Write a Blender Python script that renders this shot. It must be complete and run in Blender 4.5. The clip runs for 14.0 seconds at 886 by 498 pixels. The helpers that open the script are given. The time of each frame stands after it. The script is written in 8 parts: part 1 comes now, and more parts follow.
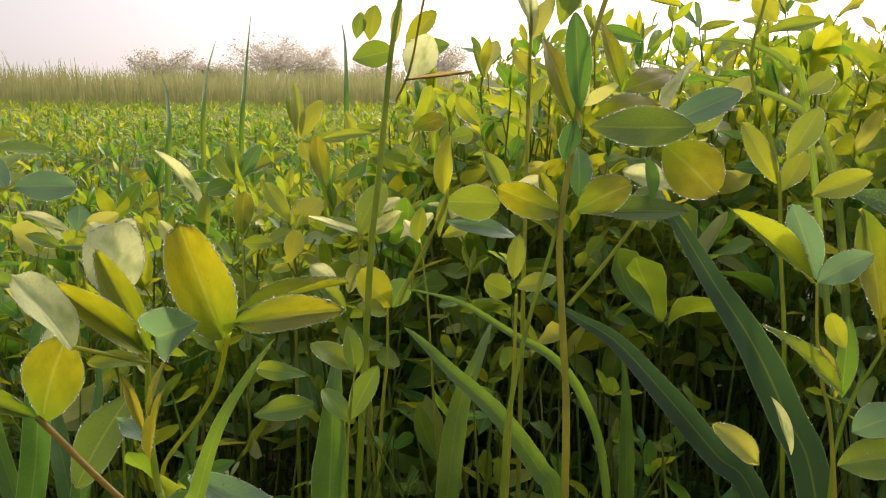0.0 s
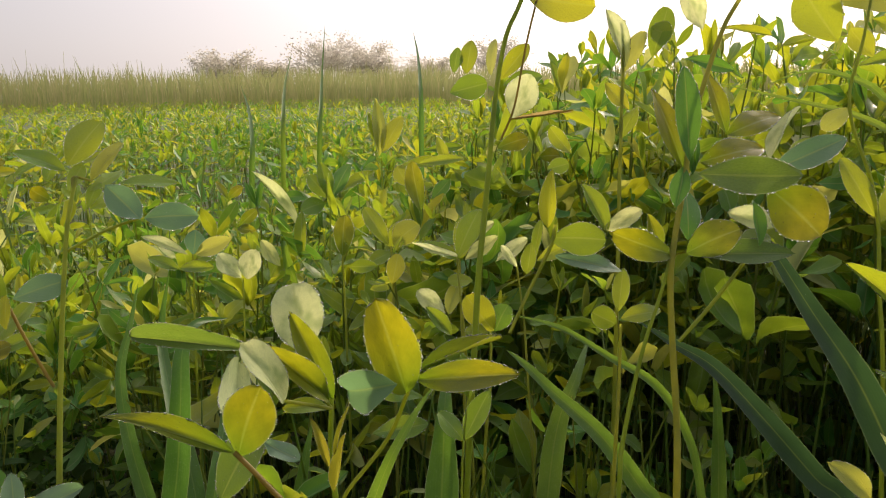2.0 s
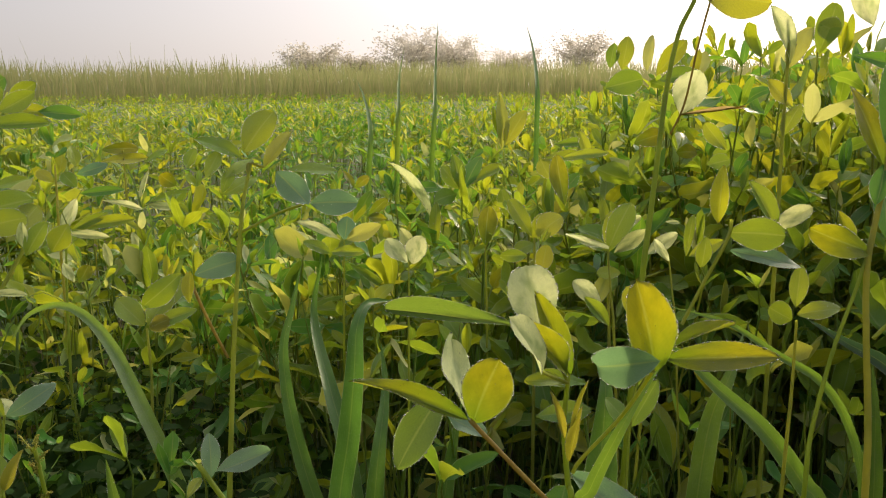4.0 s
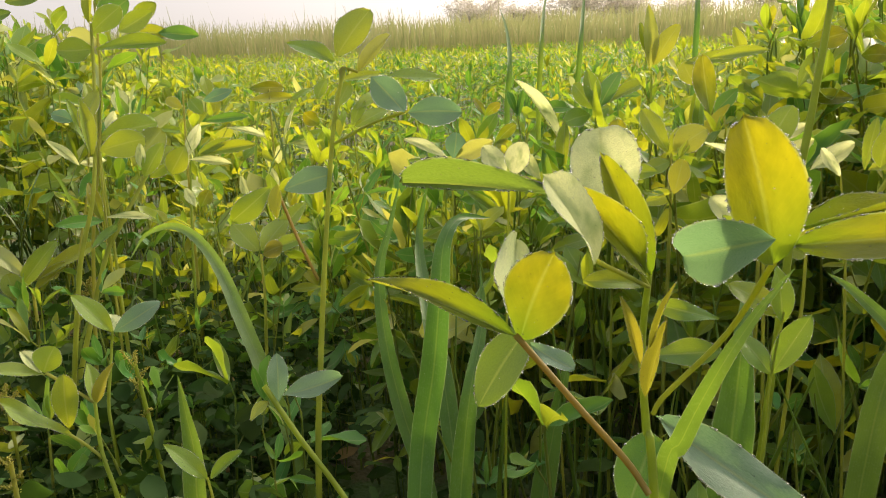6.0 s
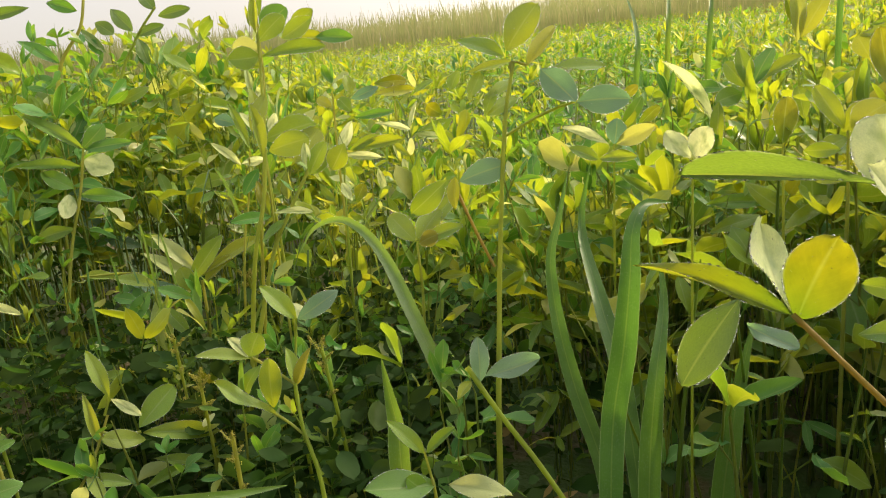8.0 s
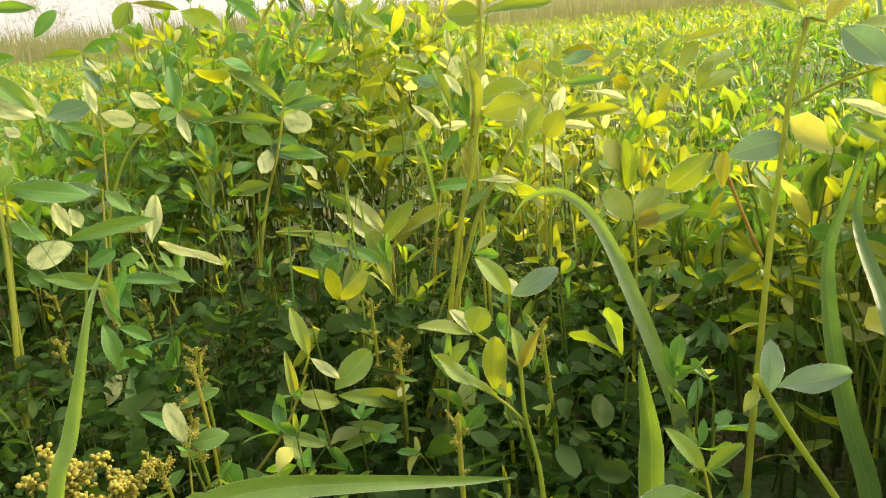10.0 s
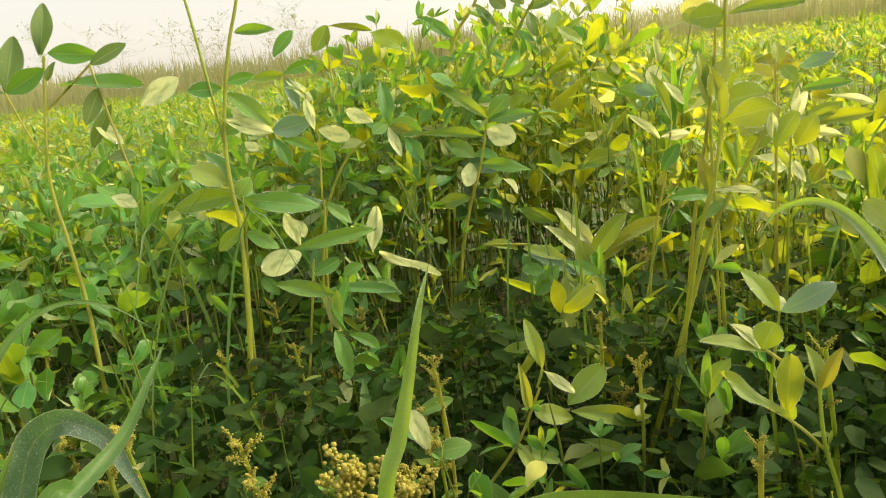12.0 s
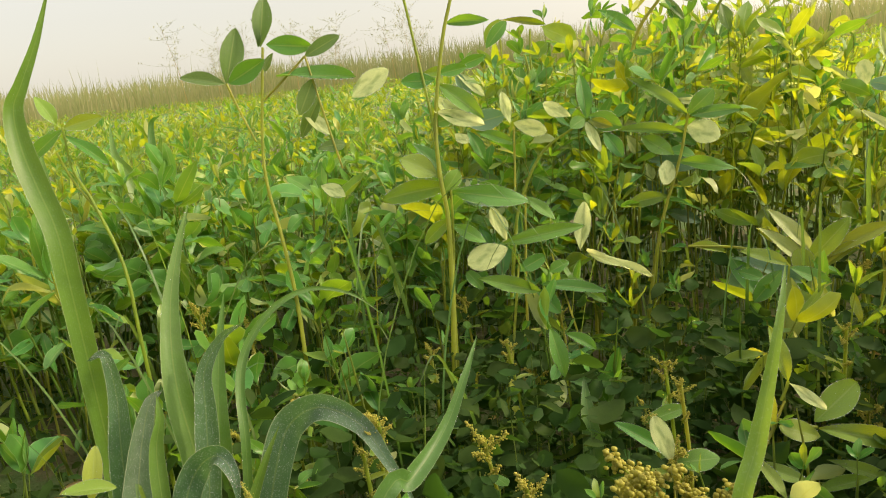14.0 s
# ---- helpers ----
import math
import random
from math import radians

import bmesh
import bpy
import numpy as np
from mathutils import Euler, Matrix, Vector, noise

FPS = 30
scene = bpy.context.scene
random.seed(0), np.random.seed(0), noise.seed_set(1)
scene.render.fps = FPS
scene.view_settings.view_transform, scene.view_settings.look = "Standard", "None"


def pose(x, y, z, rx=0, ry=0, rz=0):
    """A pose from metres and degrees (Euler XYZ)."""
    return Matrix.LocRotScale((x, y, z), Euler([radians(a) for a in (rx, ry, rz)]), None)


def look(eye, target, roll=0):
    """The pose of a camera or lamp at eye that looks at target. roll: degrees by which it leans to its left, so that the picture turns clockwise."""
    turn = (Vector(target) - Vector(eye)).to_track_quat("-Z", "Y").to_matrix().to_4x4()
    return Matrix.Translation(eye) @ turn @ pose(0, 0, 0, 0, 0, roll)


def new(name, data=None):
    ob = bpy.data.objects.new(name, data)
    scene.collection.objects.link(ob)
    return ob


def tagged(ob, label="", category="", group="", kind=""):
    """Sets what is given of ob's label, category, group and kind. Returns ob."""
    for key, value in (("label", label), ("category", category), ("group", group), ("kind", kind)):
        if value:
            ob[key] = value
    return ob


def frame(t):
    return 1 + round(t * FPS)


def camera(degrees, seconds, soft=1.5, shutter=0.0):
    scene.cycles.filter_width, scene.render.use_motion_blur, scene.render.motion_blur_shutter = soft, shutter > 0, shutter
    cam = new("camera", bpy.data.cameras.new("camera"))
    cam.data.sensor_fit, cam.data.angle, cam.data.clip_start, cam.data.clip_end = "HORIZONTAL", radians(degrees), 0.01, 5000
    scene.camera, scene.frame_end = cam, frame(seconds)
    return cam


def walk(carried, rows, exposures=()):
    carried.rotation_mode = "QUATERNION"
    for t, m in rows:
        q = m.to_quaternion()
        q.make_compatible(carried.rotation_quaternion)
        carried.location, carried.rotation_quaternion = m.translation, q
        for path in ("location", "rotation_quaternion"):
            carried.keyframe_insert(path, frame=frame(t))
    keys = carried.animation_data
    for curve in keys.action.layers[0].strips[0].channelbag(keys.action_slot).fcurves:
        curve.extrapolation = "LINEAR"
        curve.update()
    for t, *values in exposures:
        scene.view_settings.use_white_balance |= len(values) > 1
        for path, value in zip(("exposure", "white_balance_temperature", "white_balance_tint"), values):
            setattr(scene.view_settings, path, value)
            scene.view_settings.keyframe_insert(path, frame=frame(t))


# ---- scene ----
cam = camera(61.4, 14.0, soft=1.05)
PATH = [
    (0, (0.0, 0.0, 0.43), (0.0, 1.96, 0.034), 0.4),
    (0.5, (0.005, 0.001, 0.442), (0.023, 1.966, 0.066), 0.3),
    (1, (0.003, -0.002, 0.447), (0.01, 1.958, 0.053), -0.3),
    (1.5, (-0.015, -0.017, 0.454), (-0.074, 1.941, 0.052), 0.1),
    (2, (-0.028, -0.024, 0.456), (-0.177, 1.927, 0.046), -0.8),
    (2.1, (-0.032, -0.026, 0.455), (-0.195, 1.921, 0.028), -0.2),
    (2.2, (-0.036, -0.02, 0.45), (-0.2, 1.928, 0.026), 0.1),
    (4.3, (-0.082, -0.049, 0.457), (-0.451, 1.87, 0.031), -0.3),
    (4.5, (-0.083, -0.049, 0.457), (-0.44, 1.869, 0.015), 0.3),
    (5, (-0.072, -0.028, 0.436), (-0.613, 1.84, -0.033), 0.3),
    (5.5, (-0.058, 0.01, 0.421), (-0.679, 1.83, -0.13), -0.8),
    (6, (-0.059, 0.021, 0.416), (-0.821, 1.792, -0.117), -2.3),
    (6.5, (-0.056, 0.026, 0.413), (-0.74, 1.824, -0.136), -1.2),
    (7, (-0.066, 0.004, 0.419), (-0.816, 1.776, -0.131), -2.1),
    (7.5, (-0.085, -0.014, 0.425), (-0.968, 1.699, -0.113), -3.4),
    (8, (-0.097, -0.018, 0.426), (-1.093, 1.626, -0.126), -6.0),
    (8.2, (-0.105, -0.011, 0.421), (-1.166, 1.594, -0.125), -6.6),
    (10.3, (-0.192, -0.021, 0.414), (-1.504, 1.375, -0.16), -3.8),
    (10.5, (-0.199, -0.046, 0.409), (-1.53, 1.348, -0.123), -2.7),
    (11, (-0.228, -0.061, 0.409), (-1.65, 1.246, -0.107), -4.2),
    (11.5, (-0.24, -0.074, 0.417), (-1.742, 1.148, -0.083), -5.6),
    (12, (-0.256, -0.077, 0.414), (-1.789, 1.108, -0.082), -6.6),
    (12.5, (-0.271, -0.102, 0.421), (-1.834, 1.047, -0.066), -6.9),
    (13, (-0.297, -0.124, 0.422), (-1.915, 0.944, -0.069), -6.9),
    (13.5, (-0.323, -0.14, 0.417), (-1.984, 0.86, -0.071), -6.8),
    (14, (-0.336, -0.157, 0.418), (-2.024, 0.808, -0.049), -6.5),
]
walk(cam, [(t, look(eye, target, roll)) for t, eye, target, roll in PATH],
     [(0, -0.15, 6600, 26), (2.2, -0.3, 6600, 25), (4.6, -0.2, 6700, 22), (6.0, 0.27, 6800, 23), (7.5, 0.33, 6900, 20), (10.4, 0.8, 7300, 17), (12.5, 0.55, 7400, 15), (14, 0.45, 7400, 14)])

# ---- light ----
SUN_AZ, SUN_EL = 36.0, 32.0          # degrees clockwise from +y, degrees above the horizon
world = bpy.data.worlds.new("hazy_morning")
scene.world = world
world.use_nodes = True
wt = world.node_tree
sky = wt.nodes.new("ShaderNodeTexSky")
sky.sky_type = "NISHITA"
sky.sun_disc = False
sky.sun_elevation, sky.sun_rotation = radians(SUN_EL), radians(SUN_AZ)
sky.air_density, sky.dust_density, sky.ozone_density = 1.0, 2.5, 1.0
# morning mist: most of the sky is an even, pale grey
mist = wt.nodes.new("ShaderNodeMix")
mist.data_type = "RGBA"
mist.inputs[0].default_value = 0.75
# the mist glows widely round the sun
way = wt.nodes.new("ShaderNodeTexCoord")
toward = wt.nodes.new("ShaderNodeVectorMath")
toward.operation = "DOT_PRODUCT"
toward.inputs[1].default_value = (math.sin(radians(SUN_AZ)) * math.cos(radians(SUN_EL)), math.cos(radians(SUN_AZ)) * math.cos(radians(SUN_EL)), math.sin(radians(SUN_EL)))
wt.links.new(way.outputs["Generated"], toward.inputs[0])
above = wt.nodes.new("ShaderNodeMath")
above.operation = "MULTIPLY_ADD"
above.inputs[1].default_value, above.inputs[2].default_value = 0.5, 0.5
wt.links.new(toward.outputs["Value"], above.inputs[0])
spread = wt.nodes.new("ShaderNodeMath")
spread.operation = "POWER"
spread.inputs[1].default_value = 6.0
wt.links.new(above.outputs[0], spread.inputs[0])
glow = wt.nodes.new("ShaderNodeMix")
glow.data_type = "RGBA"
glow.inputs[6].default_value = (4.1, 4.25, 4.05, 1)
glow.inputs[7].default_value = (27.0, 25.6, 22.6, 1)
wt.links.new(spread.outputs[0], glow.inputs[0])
# as in any thick haze, the sky is brighter overhead than along the horizon
height = wt.nodes.new("ShaderNodeSeparateXYZ")
wt.links.new(way.outputs["Generated"], height.inputs[0])
lift = wt.nodes.new("ShaderNodeMapRange")
lift.inputs["From Min"].default_value, lift.inputs["From Max"].default_value = 0.10, 1.0
lift.inputs["To Min"].default_value, lift.inputs["To Max"].default_value = 1.0, 1.8
wt.links.new(height.outputs["Z"], lift.inputs["Value"])
overhead = wt.nodes.new("ShaderNodeVectorMath")
overhead.operation = "SCALE"
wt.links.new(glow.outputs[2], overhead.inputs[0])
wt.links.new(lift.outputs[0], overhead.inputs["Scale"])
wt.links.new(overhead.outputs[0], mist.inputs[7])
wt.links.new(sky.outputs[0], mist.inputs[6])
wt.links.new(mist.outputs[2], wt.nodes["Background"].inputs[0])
wt.nodes["Background"].inputs[1].default_value = 0.15
sun_data = bpy.data.lights.new("sun", "SUN")
sun_data.energy, sun_data.angle, sun_data.color = 3.8, radians(4.0), (1.0, 0.87, 0.62)
sun = new("sun", sun_data)
a, e = radians(SUN_AZ), radians(SUN_EL)
sun.matrix_world = look((math.sin(a) * 30, math.cos(a) * 30, math.tan(e) * 30), (0, 0, 0))


# ---- materials ----
def shader(name):
    m = bpy.data.materials.new(name)
    m.use_nodes = True
    t = m.node_tree
    return m, t, t.nodes["Principled BSDF"], t.nodes["Material Output"]


def node(t, kind, **values):
    n = t.nodes.new(kind)
    for key, value in values.items():
        n.inputs[key].default_value = value
    return n


def ramp(t, fac, stops):
    r = t.nodes.new("ShaderNodeValToRGB")
    while len(r.color_ramp.elements) < len(stops):
        r.color_ramp.elements.new(0.5)
    for el, (pos, col) in zip(r.color_ramp.elements, stops):
        el.position, el.color = pos, (*col, 1)
    t.links.new(fac, r.inputs[0])
    return r.outputs[0]


def mix(t, fac, a, b, mode="MIX"):
    m = t.nodes.new("ShaderNodeMix")
    m.data_type, m.blend_type = "RGBA", mode
    for k, v in ((0, fac), (6, a), (7, b)):
        if isinstance(v, (int, float)):
            m.inputs[k].default_value = v
        elif isinstance(v, tuple):
            m.inputs[k].default_value = (*v, 1)
        else:
            t.links.new(v, m.inputs[k])
    return m.outputs[2]


def leafy(name, fronts, throughs, island=False, rough=0.34, grain=55.0, amount=0.5, rib=True, along=False, film=0.0, base=None, sheen=0.05, gloss=0.32, patch=None, frost=(0.36, 0.44, 0.22)):
    """A thin leaf: a waxy, slightly hairy face and light that comes through from behind."""
    m, t, bsdf, out = shader(name)
    if island:
        rnd = t.nodes.new("ShaderNodeNewGeometry").outputs["Random Per Island"]
    else:
        rnd = t.nodes.new("ShaderNodeObjectInfo").outputs["Random"]
    pos = t.nodes.new("ShaderNodeTexCoord").outputs["Object"] if not island else t.nodes.new("ShaderNodeNewGeometry").outputs["Position"]
    n1 = node(t, "ShaderNodeTexNoise", Scale=grain, Detail=4.0)
    n2 = node(t, "ShaderNodeTexNoise", Scale=grain * 9, Detail=2.0)
    t.links.new(pos, n1.inputs["Vector"])
    t.links.new(pos, n2.inputs["Vector"])
    k = len(fronts) - 1
    share = (0, 0.18, 0.36, 0.53, 0.70, 0.83, 0.93, 1.0) if k == 7 else [i / k for i in range(k + 1)]
    f = ramp(t, rnd, list(zip(share, fronts)))
    g = ramp(t, rnd, list(zip(share, throughs)))
    blot = ramp(t, n1.outputs[0], [(0.3, (0.68, 0.72, 0.70)), (0.62, (1.12, 1.08, 1.0))])
    f, g = mix(t, amount, f, blot, "MULTIPLY"), mix(t, amount, g, blot, "MULTIPLY")
    if rib:
        uv = t.nodes.new("ShaderNodeUVMap")
        sep = t.nodes.new("ShaderNodeSeparateXYZ")
        t.links.new(uv.outputs[0], sep.inputs[0])
        off = node(t, "ShaderNodeMath")
        off.operation = "SUBTRACT"
        off.inputs[1].default_value = 0.5
        t.links.new(sep.outputs[0], off.inputs[0])
        ab = node(t, "ShaderNodeMath")
        ab.operation = "ABSOLUTE"
        t.links.new(off.outputs[0], ab.inputs[0])
        vein = ramp(t, ab.outputs[0], [(0.0, (1, 1, 1)), (0.045, (0, 0, 0))])
        f = mix(t, mix(t, 1.0, vein, (0.25, 0.25, 0.25) if along else (0.7, 0.7, 0.7), "MULTIPLY"), f, (0.26, 0.34, 0.13))
        g = mix(t, mix(t, 1.0, vein, (0.15, 0.15, 0.15) if along else (0.22, 0.22, 0.22), "MULTIPLY"), g, (0.55, 0.56, 0.08))
        # side veins, fanning forward from the midrib
        mul = node(t, "ShaderNodeMath")
        mul.operation = "MULTIPLY_ADD"
        mul.inputs[1].default_value = -0.8
        t.links.new(ab.outputs[0], mul.inputs[0])
        t.links.new(sep.outputs[1], mul.inputs[2])
        wv = node(t, "ShaderNodeMath")
        wv.operation = "SINE"
        sc = node(t, "ShaderNodeMath")
        sc.operation = "MULTIPLY"
        sc.inputs[1].default_value = 75.0
        t.links.new(ab.outputs[0] if along else mul.outputs[0], sc.inputs[0])
        t.links.new(sc.outputs[0], wv.inputs[0])
        side = ramp(t, wv.outputs[0], [(0.55, (0.88, 0.9, 0.88)), (1.0, (1.16, 1.13, 1.06))])
        f, g = mix(t, 0.25 if along else 0.2, f, side, "MULTIPLY"), mix(t, 0.25 if along else 0.12, g, side, "MULTIPLY")
        # the hairy rim holds the finest drops
        rim = ramp(t, ab.outputs[0], [(0.465, (0, 0, 0)), (0.5, (0.25 + 0.5 * film,) * 3 if along else (0.45, 0.45, 0.45))])
        f, g = mix(t, rim, f, (0.45, 0.50, 0.33)), mix(t, rim, g, (0.50, 0.56, 0.22))
    if patch:
        # patches of the painted pallor, green between
        n5 = node(t, "ShaderNodeTexNoise", Scale=2.6, Detail=2.0)
        t.links.new(pos, n5.inputs["Vector"])
        where = ramp(t, n5.outputs[0], [(0.46, (0, 0, 0)), (0.64, (0.8, 0.8, 0.8))])
        f, g = mix(t, where, f, patch[0]), mix(t, where, g, patch[1])
    if base:
        # greener and darker towards the stalk: shade put into the leaf colour
        g = mix(t, ramp(t, sep.outputs[1], [(0.05, (0.9, 0.9, 0.9)), (0.7, (0, 0, 0))]), g, base)
    if film:
        # a film of fine dew that bleaches some leaves, unevenly
        n3 = node(t, "ShaderNodeTexNoise", Scale=grain * 0.7, Detail=3.0)
        t.links.new(pos, n3.inputs["Vector"])
        turn = node(t, "ShaderNodeMath")
        turn.operation = "MULTIPLY"
        turn.inputs[1].default_value = 7.31
        t.links.new(rnd, turn.inputs[0])
        part_of = node(t, "ShaderNodeMath")
        part_of.operation = "FRACT"
        t.links.new(turn.outputs[0], part_of.inputs[0])
        wet = mix(t, 1.0, ramp(t, part_of.outputs[0], [(0.35, (0.10, 0.10, 0.10)), (0.95, (0.8, 0.8, 0.8))]), ramp(t, n3.outputs[0], [(0.3, (0.35, 0.35, 0.35)), (0.65, (1, 1, 1))]), "MULTIPLY")
        f = mix(t, mix(t, 1.0, wet, (film, film, film), "MULTIPLY"), f, frost)
        # single fine drops
        n4 = node(t, "ShaderNodeTexNoise", Scale=grain * 14, Detail=1.0)
        t.links.new(pos, n4.inputs["Vector"])
        speck = ramp(t, n4.outputs[0], [(0.58, (0, 0, 0)), (0.68, (film * film, film * film, film * film))])
        f = mix(t, speck, f, (0.62, 0.66, 0.58))
    pucker = node(t, "ShaderNodeBump", Strength=0.2, Distance=0.003)
    t.links.new(n1.outputs[0], pucker.inputs["Height"])
    bump = node(t, "ShaderNodeBump", Strength=0.15, Distance=0.0006)
    t.links.new(n2.outputs[0], bump.inputs["Height"])
    t.links.new(pucker.outputs[0], bump.inputs["Normal"])
    t.links.new(f, bsdf.inputs["Base Color"])
    bsdf.inputs["Roughness"].default_value = rough
    bsdf.inputs["Specular IOR Level"].default_value = gloss
    bsdf.inputs["Sheen Weight"].default_value = sheen
    t.links.new(bump.outputs[0], bsdf.inputs["Normal"])
    tr = t.nodes.new("ShaderNodeBsdfTranslucent")
    t.links.new(g, tr.inputs[0])
    t.links.new(bump.outputs[0], tr.inputs[1])
    ms = t.nodes.new("ShaderNodeMixShader")
    ms.inputs[0].default_value = 0.56
    t.links.new(bsdf.outputs[0], ms.inputs[1])
    t.links.new(tr.outputs[0], ms.inputs[2])
    t.links.new(ms.outputs[0], out.inputs[0])
    return m


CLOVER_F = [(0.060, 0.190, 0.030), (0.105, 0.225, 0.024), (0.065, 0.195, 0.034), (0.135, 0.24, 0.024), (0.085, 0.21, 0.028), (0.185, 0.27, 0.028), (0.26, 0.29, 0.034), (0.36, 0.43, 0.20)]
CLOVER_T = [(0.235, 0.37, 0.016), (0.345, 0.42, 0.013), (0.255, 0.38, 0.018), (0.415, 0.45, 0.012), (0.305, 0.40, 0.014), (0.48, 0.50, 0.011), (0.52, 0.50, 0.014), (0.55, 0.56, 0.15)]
# the lush plants' own green, deepened to stand in for shade
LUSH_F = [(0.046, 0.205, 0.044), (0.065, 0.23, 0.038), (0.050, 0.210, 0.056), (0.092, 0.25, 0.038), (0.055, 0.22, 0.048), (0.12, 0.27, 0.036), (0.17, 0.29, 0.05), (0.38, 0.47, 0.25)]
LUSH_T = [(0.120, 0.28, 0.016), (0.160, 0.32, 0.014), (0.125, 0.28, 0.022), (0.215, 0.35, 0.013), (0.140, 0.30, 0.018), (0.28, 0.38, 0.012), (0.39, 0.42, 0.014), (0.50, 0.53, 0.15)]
# sunlight is put into these brighter, yellower leaf colours
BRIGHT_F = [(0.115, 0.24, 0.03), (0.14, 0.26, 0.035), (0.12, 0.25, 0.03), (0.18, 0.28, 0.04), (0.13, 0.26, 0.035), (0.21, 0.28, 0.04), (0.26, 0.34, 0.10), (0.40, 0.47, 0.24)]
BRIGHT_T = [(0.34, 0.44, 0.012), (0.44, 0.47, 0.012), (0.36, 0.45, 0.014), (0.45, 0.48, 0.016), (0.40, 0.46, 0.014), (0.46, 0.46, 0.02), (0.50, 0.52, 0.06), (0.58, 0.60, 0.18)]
BRIGHT = leafy("sun_tinted_leaf", BRIGHT_F, BRIGHT_T, film=0.3)
BRIGHT_MANY = leafy("sun_tinted_leaf_many", BRIGHT_F, BRIGHT_T, island=True, film=0.3)
LUSH = leafy("lush_shaded_leaf", LUSH_F, LUSH_T, film=0.22)
LUSH_MANY = leafy("lush_shaded_leaf_many", LUSH_F, LUSH_T, island=True, film=0.1)
LEAF = leafy("clover_leaf", CLOVER_F, CLOVER_T, film=0.24)
LEAF_MANY = leafy("clover_leaf_many", CLOVER_F, CLOVER_T, island=True, film=0.2)
BLADE = leafy("grass_blade", [(0.05, 0.145, 0.036), (0.062, 0.165, 0.032), (0.085, 0.185, 0.03)],
              [(0.09, 0.22, 0.02), (0.13, 0.25, 0.018), (0.18, 0.27, 0.018)], rough=0.4, along=True, film=0.25)
BLADE_MANY = leafy("grass_blade_many", [(0.05, 0.13, 0.045), (0.1, 0.16, 0.05)], [(0.09, 0.20, 0.025), (0.19, 0.25, 0.03)], island=True, rib=False)
STEM = leafy("green_stem", [(0.15, 0.22, 0.04), (0.20, 0.25, 0.05), (0.23, 0.25, 0.07)], [(0.40, 0.50, 0.04), (0.50, 0.54, 0.04), (0.52, 0.50, 0.06)], rib=False)
STEM_MANY = leafy("green_stem_many", [(0.09, 0.17, 0.03), (0.15, 0.19, 0.045)], [(0.20, 0.31, 0.03), (0.31, 0.34, 0.035)], island=True, rib=False)
DRY = leafy("dry_stalk", [(0.36, 0.24, 0.09), (0.42, 0.31, 0.13)], [(0.46, 0.30, 0.09), (0.50, 0.36, 0.13)], rib=False)
REED = leafy("reed", [(0.28, 0.28, 0.14), (0.22, 0.26, 0.11), (0.34, 0.32, 0.17)], [(0.34, 0.34, 0.15), (0.27, 0.32, 0.11), (0.40, 0.37, 0.18)], island=True, rib=False, grain=4)
# morning haze is put into the pale crown and bark colours
TREE = leafy("hazed_tree_leaf", [(0.50, 0.48, 0.41), (0.55, 0.52, 0.44)], [(0.60, 0.57, 0.49), (0.64, 0.60, 0.51)], island=True, rib=False, grain=2)
BARK, _t, _b, _o = shader("hazed_bark")
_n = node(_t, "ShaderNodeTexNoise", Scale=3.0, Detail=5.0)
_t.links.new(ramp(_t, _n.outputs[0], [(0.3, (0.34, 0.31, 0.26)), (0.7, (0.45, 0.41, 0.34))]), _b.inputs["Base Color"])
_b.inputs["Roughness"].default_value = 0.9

SOIL, _t, _b, _o = shader("soil")
_g = _t.nodes.new("ShaderNodeNewGeometry")
_n = node(_t, "ShaderNodeTexNoise", Scale=9.0, Detail=8.0, Roughness=0.65)
_n2 = node(_t, "ShaderNodeTexNoise", Scale=160.0, Detail=3.0)
_n3 = node(_t, "ShaderNodeTexNoise", Scale=0.6, Detail=4.0)
for _k in (_n, _n2, _n3):
    _t.links.new(_g.outputs["Position"], _k.inputs["Vector"])
_c = ramp(_t, _n.outputs[0], [(0.3, (0.07, 0.062, 0.033)), (0.42, (0.11, 0.095, 0.05)), (0.5, (0.06, 0.10, 0.03)), (0.65, (0.05, 0.11, 0.025))])
_c = mix(_t, 0.5, _c, ramp(_t, _n3.outputs[0], [(0.3, (0.6, 0.7, 0.5)), (0.7, (1.2, 1.15, 1.0))]), "MULTIPLY")
_t.links.new(_c, _b.inputs["Base Color"])
_b.inputs["Roughness"].default_value = 0.95
_bp = node(_t, "ShaderNodeBump", Strength=0.8, Distance=0.01)
_t.links.new(mix(_t, 0.5, _n.outputs[0], _n2.outputs[0]), _bp.inputs["Height"])
_t.links.new(_bp.outputs[0], _b.inputs["Normal"])


# ---- mesh helpers ----
def mesh_of(name, verts, faces, uvs=None, material=None, smooth=True):
    """A mesh from arrays: verts (n, 3), faces (m, 3 or 4), uv per vertex."""
    verts, faces = np.asarray(verts, np.float32), np.asarray(faces, np.int32)
    me = bpy.data.meshes.new(name)
    k = faces.shape[1]
    me.vertices.add(len(verts))
    me.vertices.foreach_set("co", verts.ravel())
    me.loops.add(faces.size)
    me.loops.foreach_set("vertex_index", faces.ravel())
    me.polygons.add(len(faces))
    me.polygons.foreach_set("loop_start", np.arange(0, faces.size, k, dtype=np.int32))
    if uvs is not None:
        layer = me.uv_layers.new(name="UVMap")
        layer.data.foreach_set("uv", np.asarray(uvs, np.float32)[faces.ravel()].ravel())
    me.polygons.foreach_set("use_smooth", np.full(len(faces), smooth))
    if material:
        me.materials.append(material)
    me.update()
    me.validate()
    return me


